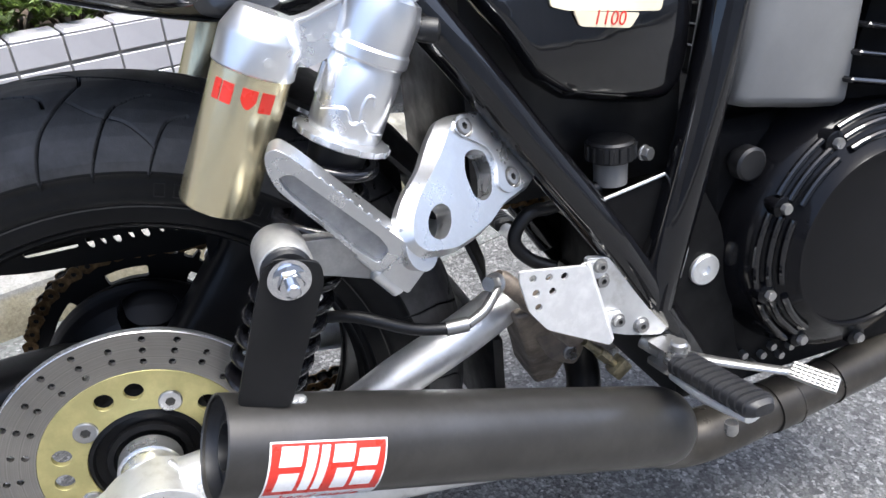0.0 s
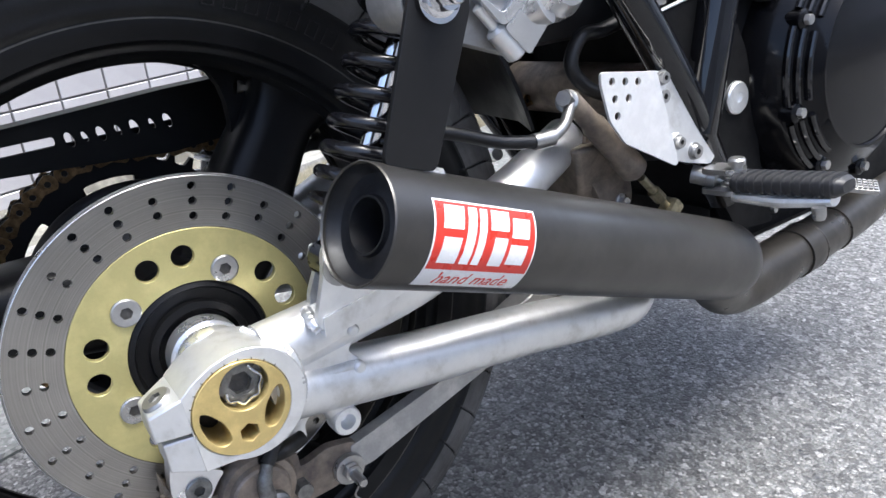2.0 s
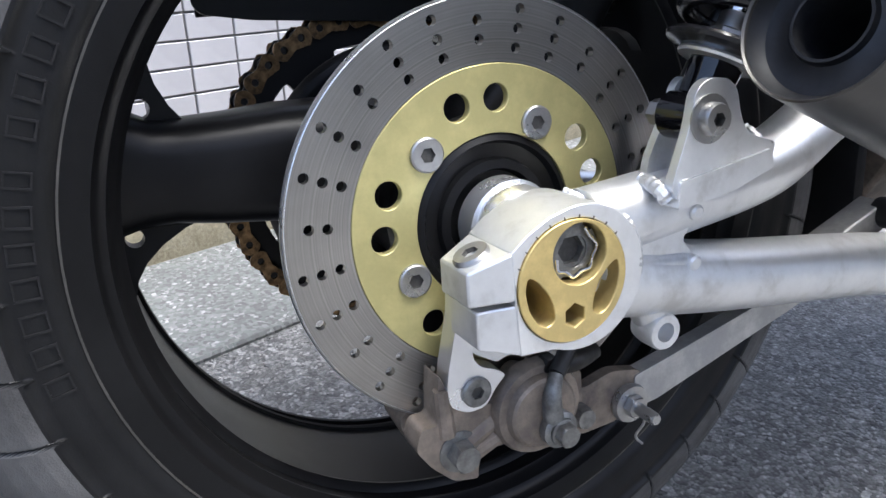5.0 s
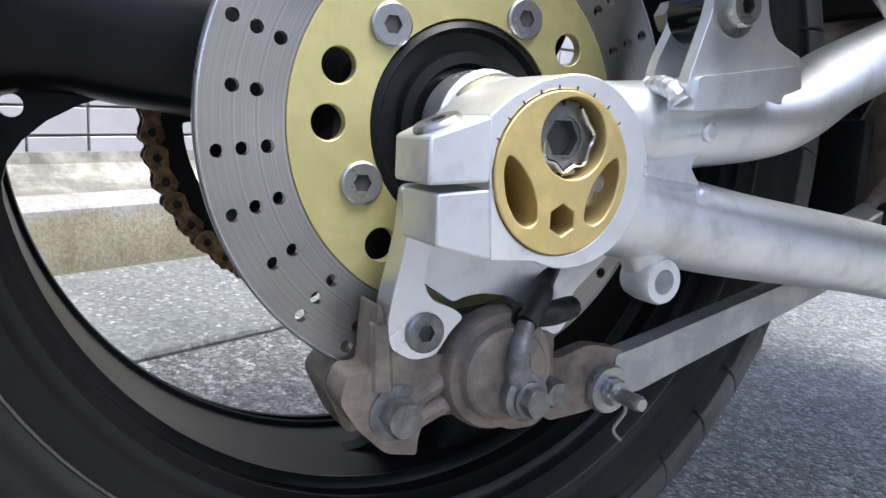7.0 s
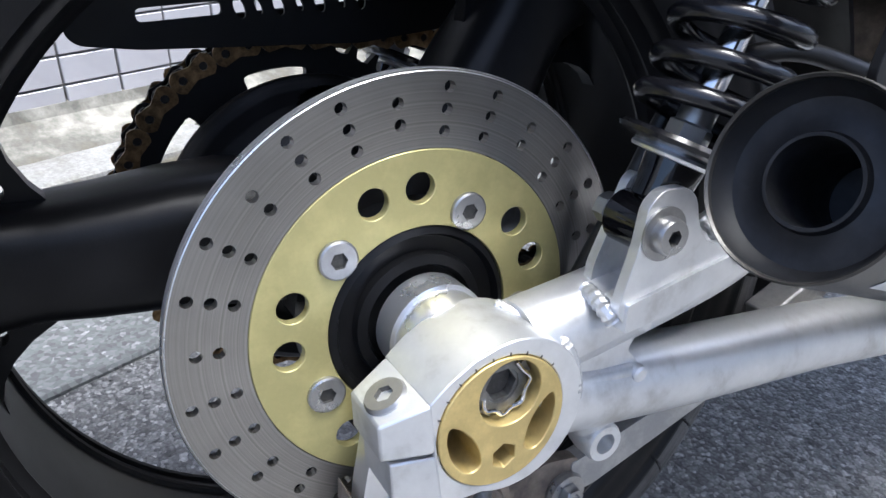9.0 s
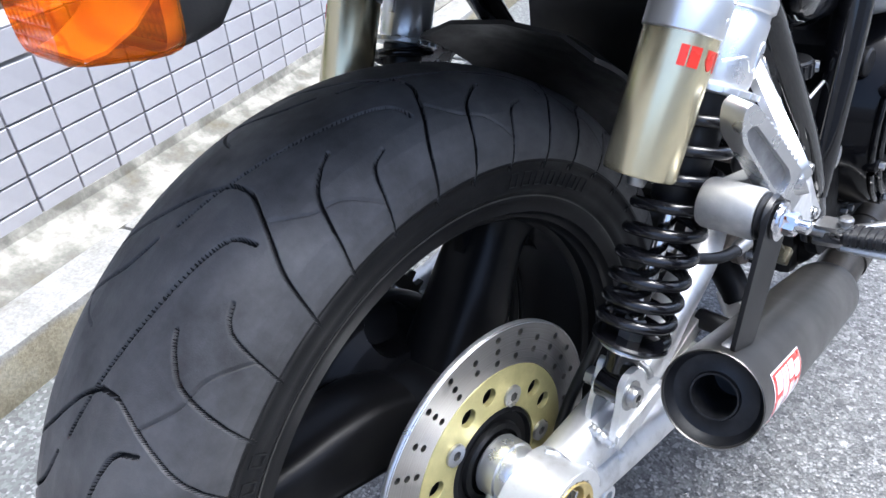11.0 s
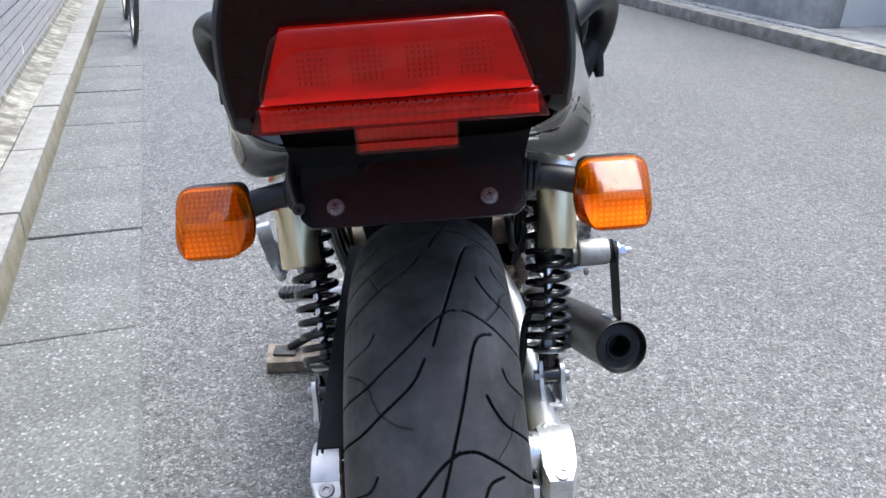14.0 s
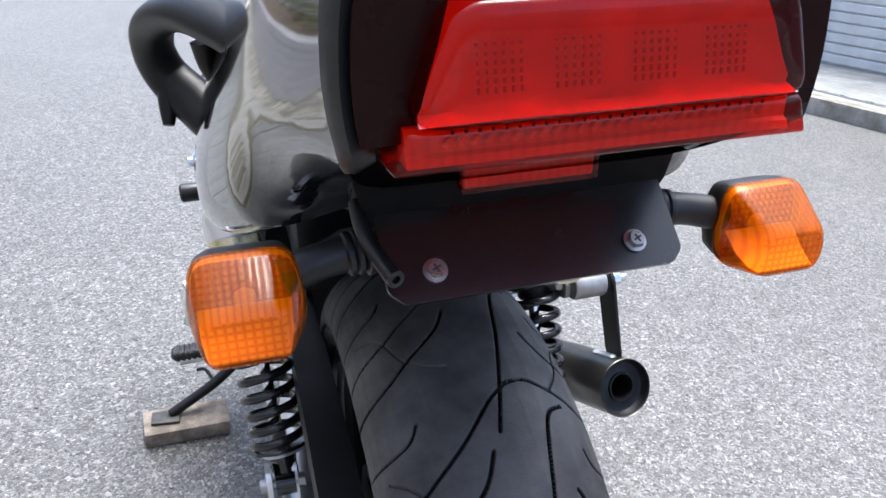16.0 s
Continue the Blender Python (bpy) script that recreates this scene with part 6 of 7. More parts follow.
for sgn in (1, -1):
    b = B()
    plate(b, round2([(0.440, 0.400), (0.470, 0.470), (0.495, 0.50), (0.530, 0.44), (0.545, 0.38), (0.560, 0.30), (0.580, 0.255), (0.52, 0.262), (0.475, 0.33)], 0.008), [], 0.014, side_frame(0.146))
    part("pivot_plate", b if sgn > 0 else mirrored(b), BLACK_MATT, frame_, bevel=0.002)
for p in ([(-0.135, 0.20, 0.745), (-0.152, 0.285, 0.633), (-0.160, 0.409, 0.459), (-0.150, 0.51, 0.30)], [(-0.150, 0.54, 0.74), (-0.160, 0.503, 0.555), (-0.158, 0.462, 0.375)]):
    b = B()
    tube(b, p, 0.017, n=18)
    part("left_tube", b, ENAMEL, frame_)
b = B()
lathe(b, (0.160, 0.514, 0.397), X, [(0.0155, 0), (0.0155, 0.003), (0.0140, 0.0045), (0.0055, 0.0048), (0.0050, 0.0048), (0.0048, 0.002)], n=36, hexa=(4, 5))
part("pivot_bolt", b, ALU, frame_, "silver swingarm pivot cap")
b = B()
lathe(b, (0.150, 0.5490, 0.4950), X, [(0.010, 0), (0.010, 0.008), (0.0155, 0.009), (0.0155, 0.020), (0.013, 0.022)], n=28)
part("rubber_plug", b, BLACK_PLASTIC, frame_)
b = B()
plate(b, [(0.395, 0.462), (0.411, 0.485), (0.478, 0.497), (0.482, 0.490), (0.470, 0.44), (0.44, 0.42)], [], 0.003, side_frame(0.150))
part("gusset_sheet", b, BLACK_MATT, frame_)
b = B()
tube(b, [(0.1535, 0.411, 0.4855), (0.1535, 0.477, 0.4975)], 0.0016, n=8)
part("gusset_edge", b, ALU, frame_)

# side cover with emblem
def cover_x(y, z):
    return 0.150 + 0.030 * math.sin(math.pi * min(1, max(0, (y - 0.24) / 0.27))) * min(1, max(0, (z - 0.535) / 0.08)) - 0.95 * max(0.0, z - 0.645) ** 1.4


b = B()
sec = []
for i in range(29):
    y = 0.245 + 0.254 * i / 28
    zl = float(np.interp(y, (0.245, 0.300, 0.328, 0.343, 0.371, 0.420, 0.468, 0.480, 0.490, 0.499), (0.705, 0.665, 0.627, 0.600, 0.579, 0.566, 0.558, 0.563, 0.582, 0.625)))
    row = []
    for j in range(19):
        z = zl + (0.760 - zl) * (j / 18) ** 1.6
        e = 0.014 * (1 - min(1, (z - zl) / 0.012)) ** 2 + 0.012 * (1 - min(1, (28 - i) / 3.0)) ** 2
        row.append(Vector((cover_x(y, z) - e, y, z)))
    sec.append(row)
inner = [[p - X * 0.012 for p in r] for r in sec]
loft(b, [r + list(reversed(q)) for r, q in zip(sec, inner)])
cover = part("side_cover", b, BLACK_GLOSS, bike, "gloss black side cover with a cream emblem", sharp=60)
b = B()
for poly in ([(0.353, 0.676), (0.352, 0.652), (0.364, 0.648), (0.448, 0.637), (0.455, 0.660)], [(0.369, 0.6475), (0.374, 0.636), (0.418, 0.629), (0.427, 0.6385)]):
    t = B()
    plate(t, round2(poly, 0.003), [], 0.0022, side_frame(0.0))
    bmesh.ops.subdivide_edges(t, edges=t.edges[:], cuts=5, use_grid_fill=True)
    for v in t.verts:
        v.co.x += cover_x(v.co.y, v.co.z) + 0.0010
    merge(b, t)
part("emblem", b, EMBLEM, cover, "cream metal emblem")
for k in range(3):
    y0, z0 = 0.378 + 0.027 * k, 0.6635 - 0.0042 * k
    for o in (-0.0045, 0.0055):
        b = B()
        p, q = Vector((0, y0 + o + 0.003, z0 + 0.0055)), Vector((0, y0 + o - 0.003, z0 - 0.0055))
        p.x, q.x = cover_x(p.y, p.z) + 0.0034, cover_x(q.y, q.z) + 0.0034
        tube(b, [p, q], 0.0011, n=6, flat=2.2, up=(0, 1, 0))
        part("emblem_mark", b, GOLD_RES, cover)
tm = text_mesh("1100", 0.0145, RED_INK, "emblem_number")
for v in tm.vertices:
    y, z = 0.398 + v.co.x, 0.6385 - v.co.x * 0.16 + v.co.y
    v.co = Vector((cover_x(y, z) + 0.0036 + v.co.z, y, z))
tn = new("emblem_number", tm)
tn.parent = cover

# matt grey panel ahead of the frame
b = B()
rows_ = []
for y, xo, yt in ((0.5255, 0.150, 0.548), (0.5285, 0.168, 0.560), (0.5340, 0.1765, 0.582), (0.600, 0.184, 0.610), (0.634, 0.180, 0.636), (0.641, 0.172, 0.644), (0.644, 0.150, 0.650)):
    zl = 0.5490 - 0.146 * (y - 0.5255)
    rows_.append([Vector((xo - 0.010, y, zl)), Vector((xo, y, zl + 0.007)), Vector((xo + 0.002, y + (yt - y) * 0.45, 0.62)), Vector((xo - 0.006, yt, 0.70)), Vector((xo - 0.02, yt + 0.01, 0.78)), Vector((0.10, yt + 0.01, 0.78)), Vector((0.10, y, zl))])
loft(b, rows_)
part("air_cover", b, GREY_PANEL, bike, "matt grey air cover", bevel=0.006, sharp=50)

# brake fluid reservoir
b = B()
lathe(b, (0.134, 0.4300, 0.4895), Z, [(0.010, 0), (0.0145, 0.002), (0.0150, 0.022), (0.0175, 0.026)], n=28)
fl_ = part("fluid_reservoir", b, GREY_PANEL, bike, "small translucent brake fluid bottle with black cap")
b = B()
lathe(b, (0.134, 0.4300, 0.5130), Z, [(0.0195, 0), (0.0205, 0.002), (0.0205, 0.016), (0.019, 0.018), (0.013, 0.0185)], n=36)
knurl = [(0.134 + r * math.cos((k + f) * 6.2832 / 16), 0.4300 + r * math.sin((k + f) * 6.2832 / 16)) for k in range(16) for f, r in ((0.0, 0.0206), (0.45, 0.0206), (0.55, 0.0224), (0.9, 0.0224))]
plate(b, knurl, [], 0.0125, Matrix.Translation((0, 0, 0.5150)))
part("cap", b, BLACK_PLASTIC, fl_)
b = B()
hex_bolt(b, (0.144, 0.4560, 0.5165), Vector((1, 0.3, 0)), 0.006, 0.006, washer=0.007)
part("mount_screw", b, STEEL, fl_)

# ---- engine ----
EC = Vector((0.0, 0.667, 0.410))
b = B()
block(b, Matrix.Translation((0, 0.70, 0.38)), 0.30, 0.36, 0.30, 0.03, 3)
block(b, Matrix.Translation((0, 0.76, 0.62)) @ Matrix.Rotation(radians(-12), 4, "X"), 0.34, 0.20, 0.30, 0.02, 2)
eng = part("engine", b, BLACK_MATT, bike, "black air-finned engine with round clutch cover")
for k in range(9):
    b = B()
    block(b, Matrix.Translation((0, 0.745 + 0.005 * k, 0.535 + 0.022 * k)) @ Matrix.Rotation(radians(-12), 4, "X"), 0.385, 0.245, 0.005, 0.002, 1)
    part("fin", b, BLACK_GLOSS, eng)
for sgn in (1, -1):
    fl = mirrored if sgn < 0 else (lambda q: q)
    b = B()
    lathe(b, EC + X * 0.145, X, [(0.135, 0), (0.132, 0.014), (0.1255, 0.026), (0.1235, 0.038), (0.1190, 0.044), (0.1060, 0.052), (0.0925, 0.0595), (0.0885, 0.0640), (0.0860, 0.0640), (0.0850, 0.0610), (0.060, 0.063), (0.003, 0.0635)], n=96)
    cv = part("clutch_cover" if sgn > 0 else "stator_cover", fl(b), COVER_BLACK, eng, "gloss black round crankcase cover")
    for a in (118.6, 154.0, 197.3, 236.0, 275.0, 314.0, 353.0, 32.0, 75.0):
        a = radians(a)
        b = B()
        c = EC + Vector((0.1935, 0.1140 * math.cos(a), 0.1140 * math.sin(a)))
        lathe(b, c - X * 0.012, X, [(0.010, 0), (0.010, 0.014), (0.0065, 0.016)], n=16)
        part("boss", fl(b), COVER_BLACK, eng)
        b = B()
        hex_bolt(b, c + X * 0.003, X, 0.0052, 0.006)
        part("cover_bolt", fl(b), STEEL, eng)
    # raised ribs on the rim of the cover
    for a0, a1 in ((80, 114), (122, 150), (158, 193), (202, 231)):
        for r, x_ in ((0.1205, 0.1905), (0.1110, 0.1955), (0.1015, 0.2010)):
            b = B()
            tube(b, [EC + Vector((x_, r * math.cos(radians(a0 + (a1 - a0) * q / 6)), r * math.sin(radians(a0 + (a1 - a0) * q / 6)))) for q in range(7)], 0.0036, n=10, step=2)
            part("rib", fl(b), BLACK_GLOSS, eng)
b = B()
block(b, Matrix.Translation((0.178, 0.93, 0.415)), 0.10, 0.11, 0.10, 0.018, 3)
lathe(b, (0.16, 0.93, 0.43), X, [(0.05, 0), (0.05, 0.075), (0.04, 0.085)], n=28)
part("ignition_cover", b, BLACK_GLOSS, eng, bevel=0.003)
for sgn in (1, -1):
    b = B()
    lathe(b, (sgn * 0.235, 0.92, 0.408), X * sgn, [(0.017, 0), (0.019, 0.006), (0.019, 0.040), (0.015, 0.044)], n=24)
    part("frame_slider", b, BLACK_PLASTIC, eng, "black engine slider")
for p, q in (((0.10, 0.44, 0.50), (0.06, 0.60, 0.46)), ((0.12, 0.42, 0.36), (0.09, 0.58, 0.30))):
    b = B()
    tube(b, [p, ((p[0] + q[0]) / 2, (p[1] + q[1]) / 2, p[2] - 0.02), q], 0.008, n=10)
    part("loom", b, BLACK_PLASTIC, eng)
b = B()
for k in range(7):
    hex_bolt(b, (0.150, 0.565 + 0.012 * k, 0.272 + 0.008 * math.sin(k * 2.1)), X, 0.0045, 0.007)
part("sump_bolt", b, STEEL, eng)
b = B()
block(b, Matrix.Translation((0, 0.62, 0.255)), 0.27, 0.22, 0.06, 0.015, 2)
part("sump", b, BLACK_SATIN, eng)

# battery box, inner fender and mud flap fill the middle
b = B()
block(b, Matrix.Translation((0, 0.42, 0.60)), 0.20, 0.22, 0.26, 0.02, 2)
part("battery_box", b, BLACK_PLASTIC, bike)
b = B()
rows_ = []
for k in range(13):
    a = radians(15 + 47 * k / 12)
    r = 0.350
    c = AXLE + Vector((0, r * math.cos(a), r * math.sin(a)))
    o = Vector((0, math.cos(a), math.sin(a)))
    rows_.append([c + Vector((x, 0, 0)) + o * (-0.02 * (abs(x) / 0.095) ** 3) for x in (-0.095, -0.06, 0, 0.06, 0.095)] + [c + Vector((x, 0, 0)) + o * (0.004 - 0.02 * (abs(x) / 0.095) ** 3) for x in (0.095, 0.06, 0, -0.06, -0.095)])
loft(b, rows_)
part("inner_fender", b, BLACK_PLASTIC, bike, "black plastic inner rear fender")
b = B()
block(b, Matrix.Translation((0.0, 0.335, 0.270)), 0.17, 0.012, 0.12, 0.004, 2)
part("mud_flap", b, BLACK_PLASTIC, bike)
b = B()
tube(b, [(-0.15, 0.505, 0.40), (0.15, 0.505, 0.40)], 0.03, n=20)
loft(b, [[Vector((x, y, z)) for x, y in ((x0, y0), (x1, y0), (x1, y1), (x0, y1))] for z, x0, x1, y0, y1 in ((0.385, 0.085, 0.140, 0.330, 0.385), (0.345, 0.075, 0.125, 0.345, 0.405), (0.300, 0.040, 0.092, 0.365, 0.418), (0.250, 0.000, 0.050, 0.385, 0.425), (0.212, -0.020, 0.020, 0.405, 0.430))])
lug = part("pivot_casting", b, CAST, bike, "brown-grey cast frame lug", bevel=0.004)
b = B()
plate(b, round2([(0.352, 0.392), (0.402, 0.380), (0.408, 0.322), (0.398, 0.306), (0.372, 0.318), (0.356, 0.350)], 0.006), [circle2((0.378, 0.352), 0.006, 16)], 0.008, side_frame(0.118))
part("lug_flange", b, CAST, lug, bevel=0.0015)
for y_, z_ in ((0.366, 0.378), (0.394, 0.370), (0.392, 0.322)):
    b = B()
    hex_bolt(b, (0.126, y_, z_), X, 0.0052, 0.006, washer=0.0072)
    part("lug_bolt", b, STEEL, lug)
# ---- rider's right footrest, brake pedal, master cylinder ----
b = B()
plate(b, round2([(0.3175, 0.4540), (0.3800, 0.4445), (0.4035, 0.3640), (0.4005, 0.3610), (0.3410, 0.3935), (0.3252, 0.4145), (0.3175, 0.4440)], 0.004), [circle2(q, 0.0033, 14) for q in ((0.3291, 0.4449), (0.3435, 0.4425), (0.3577, 0.4402), (0.3315, 0.4310), (0.3465, 0.4290), (0.3334, 0.4173))], 0.0028, side_frame(0.1815))
loft(b, [[Vector((x_, y_, z_)) for x_, y_, z_ in ((0.1843, y0, z0), (0.1815, y0, z0), (0.1745, y1, z1), (0.1765, y1 + 0.0015, z1))] for y0, z0, y1, z1 in ((0.3795, 0.4440, 0.3845, 0.4430), (0.4030, 0.3625, 0.4085, 0.3610))])
for y_, z_ in ((0.4130, 0.3780), (0.3955, 0.4330)):
    plate(b, round2([(y_ - 0.014, z_ - 0.009), (y_ + 0.006, z_ - 0.008), (y_ + 0.006, z_ + 0.008), (y_ - 0.018, z_ + 0.009)], 0.005), [], 0.0026, side_frame(0.1725))
heel = part("heel_guard", b, ALU_PLATE, bike, "pierced matt aluminium heel guard", bevel=0.0006)
b = B()
plate(b, round2([(0.3850, 0.4440), (0.4095, 0.4390), (0.4715, 0.3550), (0.4640, 0.3460), (0.4270, 0.3560), (0.4060, 0.3650), (0.3930, 0.4000)], 0.006), [], 0.0060, side_frame(0.1650))
part("mount_plate", b, ALU, heel, bevel=0.001)
for x_, y_, z_, r_ in ((0.1751, 0.3958, 0.4365, 0.0052), (0.1710, 0.3995, 0.4202, 0.0060), (0.1751, 0.4140, 0.3780, 0.0052), (0.1710, 0.4405, 0.3635, 0.0066)):
    b = B()
    socket_bolt(b, (x_, y_, z_), X, r_, 0.004, washer=r_ + 0.0014)
    part("plate_bolt", b, STEEL, heel)
# peg
b = B()
rr0 = Vector((0.196, 0.462, 0.334))
pd = (Vector((0.290, 0.4745, 0.3405)) - rr0).normalized()
tube(b, [(0.160, 0.452, 0.338), (0.180, 0.460, 0.334)], 0.0085, n=16)
for dz in (-0.0095, 0.0095):
    plate(b, round2([(0.172, 0.446), (0.200, 0.450), (0.210, 0.462), (0.200, 0.476), (0.172, 0.472)], 0.006), [], 0.0045, Matrix.Translation((0, 0, 0.3320 + dz)))
lathe(b, (0.200, 0.4615, 0.316), Z, [(0.0052, 0), (0.0052, 0.034), (0.0078, 0.034), (0.0078, 0.038), (0.006, 0.040)], n=16)
tube(b, [Vector((0.197 + 0.0105 * math.cos(q), 0.4615 + 0.0105 * math.sin(q), 0.3290 + 0.0006 * k)) for k, q in enumerate([i * 0.7 for i in range(19)])], 0.0013, n=6, step=2)
peg = part("rider_peg", b, STEEL, bike, "folding rider footrest with ribbed black rubber")
b = B()
tube(b, [rr0 + Vector((0.004, 0, -0.012)), rr0 + pd * 0.045 + Vector((0, 0, -0.014)), rr0 + pd * 0.088 + Vector((0, 0, -0.012))], [0.011, 0.014, 0.010], n=14, flat=0.55, up=(0, 1, 0))
part("peg_base", b, ALU, peg)
b = B()
secs = [(0.004, 0.012, 0.006)]
for k in range(11):
    h = 0.008 + 0.0078 * k
    secs += [(h, 0.0150, 0.0098), (h + 0.0042, 0.0150, 0.0098), (h + 0.0048, 0.0140, 0.0078), (h + 0.0072, 0.0140, 0.0078)]
secs += [(0.094, 0.013, 0.008), (0.098, 0.009, 0.005)]
loft(b, [ring(rr0 + pd * h, Y, pd.cross(Y) * -1, a, c, n=24, power=3) for h, a, c in secs])
part("peg_rubber", b, PEG_RUBBER, peg, "ribbed black peg rubber")
b = B()
lathe(b, (0.280, 0.455, 0.326), Vector((0.1, 0, -1)), [(0.0055, 0), (0.0055, 0.008), (0.004, 0.011)], n=14)
part("peg_feeler", b, STEEL, peg)
# left peg
b = B()
rl = Vector((-0.196, 0.470, 0.315))
loft(b, [ring(rl - X * h, Y, Z, a, c, n=20, power=3) for h, a, c in secs])
pl = part("left_rider_peg", b, PEG_RUBBER, bike, "ribbed black left footrest rubber")
b = B()
tube(b, [(-0.150, 0.46, 0.32), (-0.20, 0.47, 0.308), (-0.285, 0.472, 0.302)], [0.008, 0.01, 0.009], n=12)
part("peg_base", b, ALU, pl)
# pedal
b = B()
tube(b, [(0.168, 0.452, 0.338), (0.182, 0.495, 0.318), (0.205, 0.54, 0.308), (0.2275, 0.5685, 0.3065)], [0.009, 0.007, 0.006, 0.006], n=12, flat=0.6)
ped = part("brake_pedal", b, STEEL, bike, "aluminium rear brake pedal with knurled toe piece")
b = B()
pm_ = Matrix.Translation((0.2415, 0.5785, 0.3060)) @ pose(0, 0, 0, -8, 14, -56)
block(b, pm_, 0.019, 0.042, 0.005, 0.002)
for i in range(4):
    for j in range(9):
        block(b, pm_ @ Matrix.Translation((-0.0066 + 0.0044 * i, -0.0177 + 0.0044 * j, 0.0032)), 0.0028, 0.0032, 0.002, 0)
part("toe_piece", b, STEEL, ped)
# master cylinder
b = B()
m0, m1 = Vector((0.150, 0.316, 0.432)), Vector((0.150, 0.392, 0.350))
dd = (m1 - m0).normalized()
lathe(b, m0, dd, [(0.006, -0.006), (0.0085, 0), (0.0088, 0.030), (0.0108, 0.036), (0.0112, 0.080), (0.0128, 0.084), (0.0128, 0.102), (0.0095, 0.106)], n=28)
mc = part("master_cylinder", b, CAST, bike, "grey brake master cylinder with brass pushrod")
b = B()
hex_bolt(b, (0.154, 0.309, 0.432), Vector((0.5, -0.7, 0.35)), 0.007, 0.011, washer=0.0095)
part("banjo", b, STEEL, mc)
b = B()
lathe(b, m1 + dd * 0.004, dd, [(0.004, 0), (0.004, 0.022), (0.0065, 0.022), (0.0065, 0.036), (0.0035, 0.036), (0.0035, 0.052)], n=14, hexa=(2, 3))
block(b, Matrix.Translation(m1 + dd * 0.058) @ Matrix.Rotation(radians(40), 4, "X"), 0.016, 0.020, 0.014, 0.003)
part("pushrod", b, PUSHROD, mc)
b = B()
tube(b, [(0.138, 0.372, 0.424), (0.133, 0.350, 0.436), (0.130, 0.338, 0.456), (0.130, 0.352, 0.477), (0.130, 0.378, 0.479), (0.134, 0.42, 0.490)], 0.0062, n=12, step=8)
part("feed_hose", b, BLACK_PLASTIC, mc, "black feed hose")

# side stand on the wooden block
b = B()
tube(b, [(-0.150, 0.555, 0.235), (-0.19, 0.70, 0.150), (-0.262, 0.685, 0.102), (-0.345, 0.657, 0.070)], [0.012, 0.011, 0.010, 0.009], n=14)
stand = part("side_stand", b, BLACK_SATIN, bike, "black steel side stand, folded out")
b = B()
block(b, Matrix.Translation((-0.353, 0.652, 0.0675)) @ Matrix.Rotation(radians(6), 4, "Y"), 0.050, 0.036, 0.006, 0.002)
part("foot", b, DULL, stand)
b = B()
tube(b, [(-0.262, 0.690, 0.108), (-0.275, 0.715, 0.118), (-0.29, 0.725, 0.113)], 0.0035, n=8)
part("tang", b, BLACK_SATIN, stand)

# ---- tail ----
def tail_section(y, zb, ztop, pts):
    """Half outline from the bottom centre to the top centre, mirrored into a ring."""
    half_ = [(0.0, zb)] + pts + [(0.0, ztop)]
    return [Vector((x, y, z)) for x, z in half_] + [Vector((-x, y, z)) for x, z in reversed(half_[1:-1])]


SECS = [
    (-0.262, 0.806, 0.965, [(0.055, 0.806), (0.084, 0.808), (0.101, 0.822), (0.110, 0.850), (0.112, 0.880), (0.107, 0.915), (0.090, 0.945), (0.05, 0.960)]),
    (-0.225, 0.800, 0.978, [(0.06, 0.800), (0.092, 0.800), (0.112, 0.812), (0.121, 0.842), (0.122, 0.875), (0.117, 0.915), (0.100, 0.950), (0.055, 0.972)]),
    (-0.160, 0.785, 0.985, [(0.075, 0.782), (0.112, 0.776), (0.135, 0.783), (0.144, 0.810), (0.141, 0.850), (0.132, 0.905), (0.110, 0.955), (0.06, 0.980)]),
    (-0.080, 0.760, 0.985, [(0.09, 0.752), (0.138, 0.738), (0.160, 0.744), (0.168, 0.772), (0.161, 0.820), (0.146, 0.885), (0.118, 0.950), (0.065, 0.980)]),
    (0.000, 0.745, 0.975, [(0.10, 0.728), (0.157, 0.703), (0.182, 0.712), (0.189, 0.745), (0.178, 0.795), (0.152, 0.865), (0.122, 0.935), (0.07, 0.970)]),
    (0.080, 0.735, 0.960, [(0.105, 0.715), (0.152, 0.676), (0.175, 0.688), (0.184, 0.728), (0.175, 0.785), (0.150, 0.850), (0.122, 0.92), (0.07, 0.955)]),
    (0.170, 0.730, 0.945, [(0.10, 0.700), (0.138, 0.655), (0.155, 0.668), (0.166, 0.715), (0.162, 0.775), (0.145, 0.84), (0.12, 0.91), (0.07, 0.942)]),
    (0.300, 0.730, 0.940, [(0.09, 0.705), (0.130, 0.672), (0.146, 0.685), (0.152, 0.725), (0.150, 0.775), (0.14, 0.83), (0.12, 0.90), (0.07, 0.936)]),
]


def spline_secs(secs, step=4):
    outs = []
    rings_ = [tail_section(*s) for s in secs]
    n = len(rings_[0])
    cols_ = [smooth_path([r[i] for r in rings_], step) for i in range(n)]
    return [[cols_[i][k] for i in range(n)] for k in range(len(cols_[0]))]


def resample(r, k=4):
    """Round a ring by a closed spline."""
    n = len(r)
    out = []
    for i in range(n):
        p0, p1, p2, p3 = r[i - 1], r[i], r[(i + 1) % n], r[(i + 2) % n]
        for q in range(k):
            t = q / k
            out.append(0.5 * ((2 * p1) + (p2 - p0) * t + (2 * p0 - 5 * p1 + 4 * p2 - p3) * t * t + (3 * p1 - p0 - 3 * p2 + p3) * t ** 3))
    return out


TAIL = [resample(r) for r in spline_secs(SECS)]
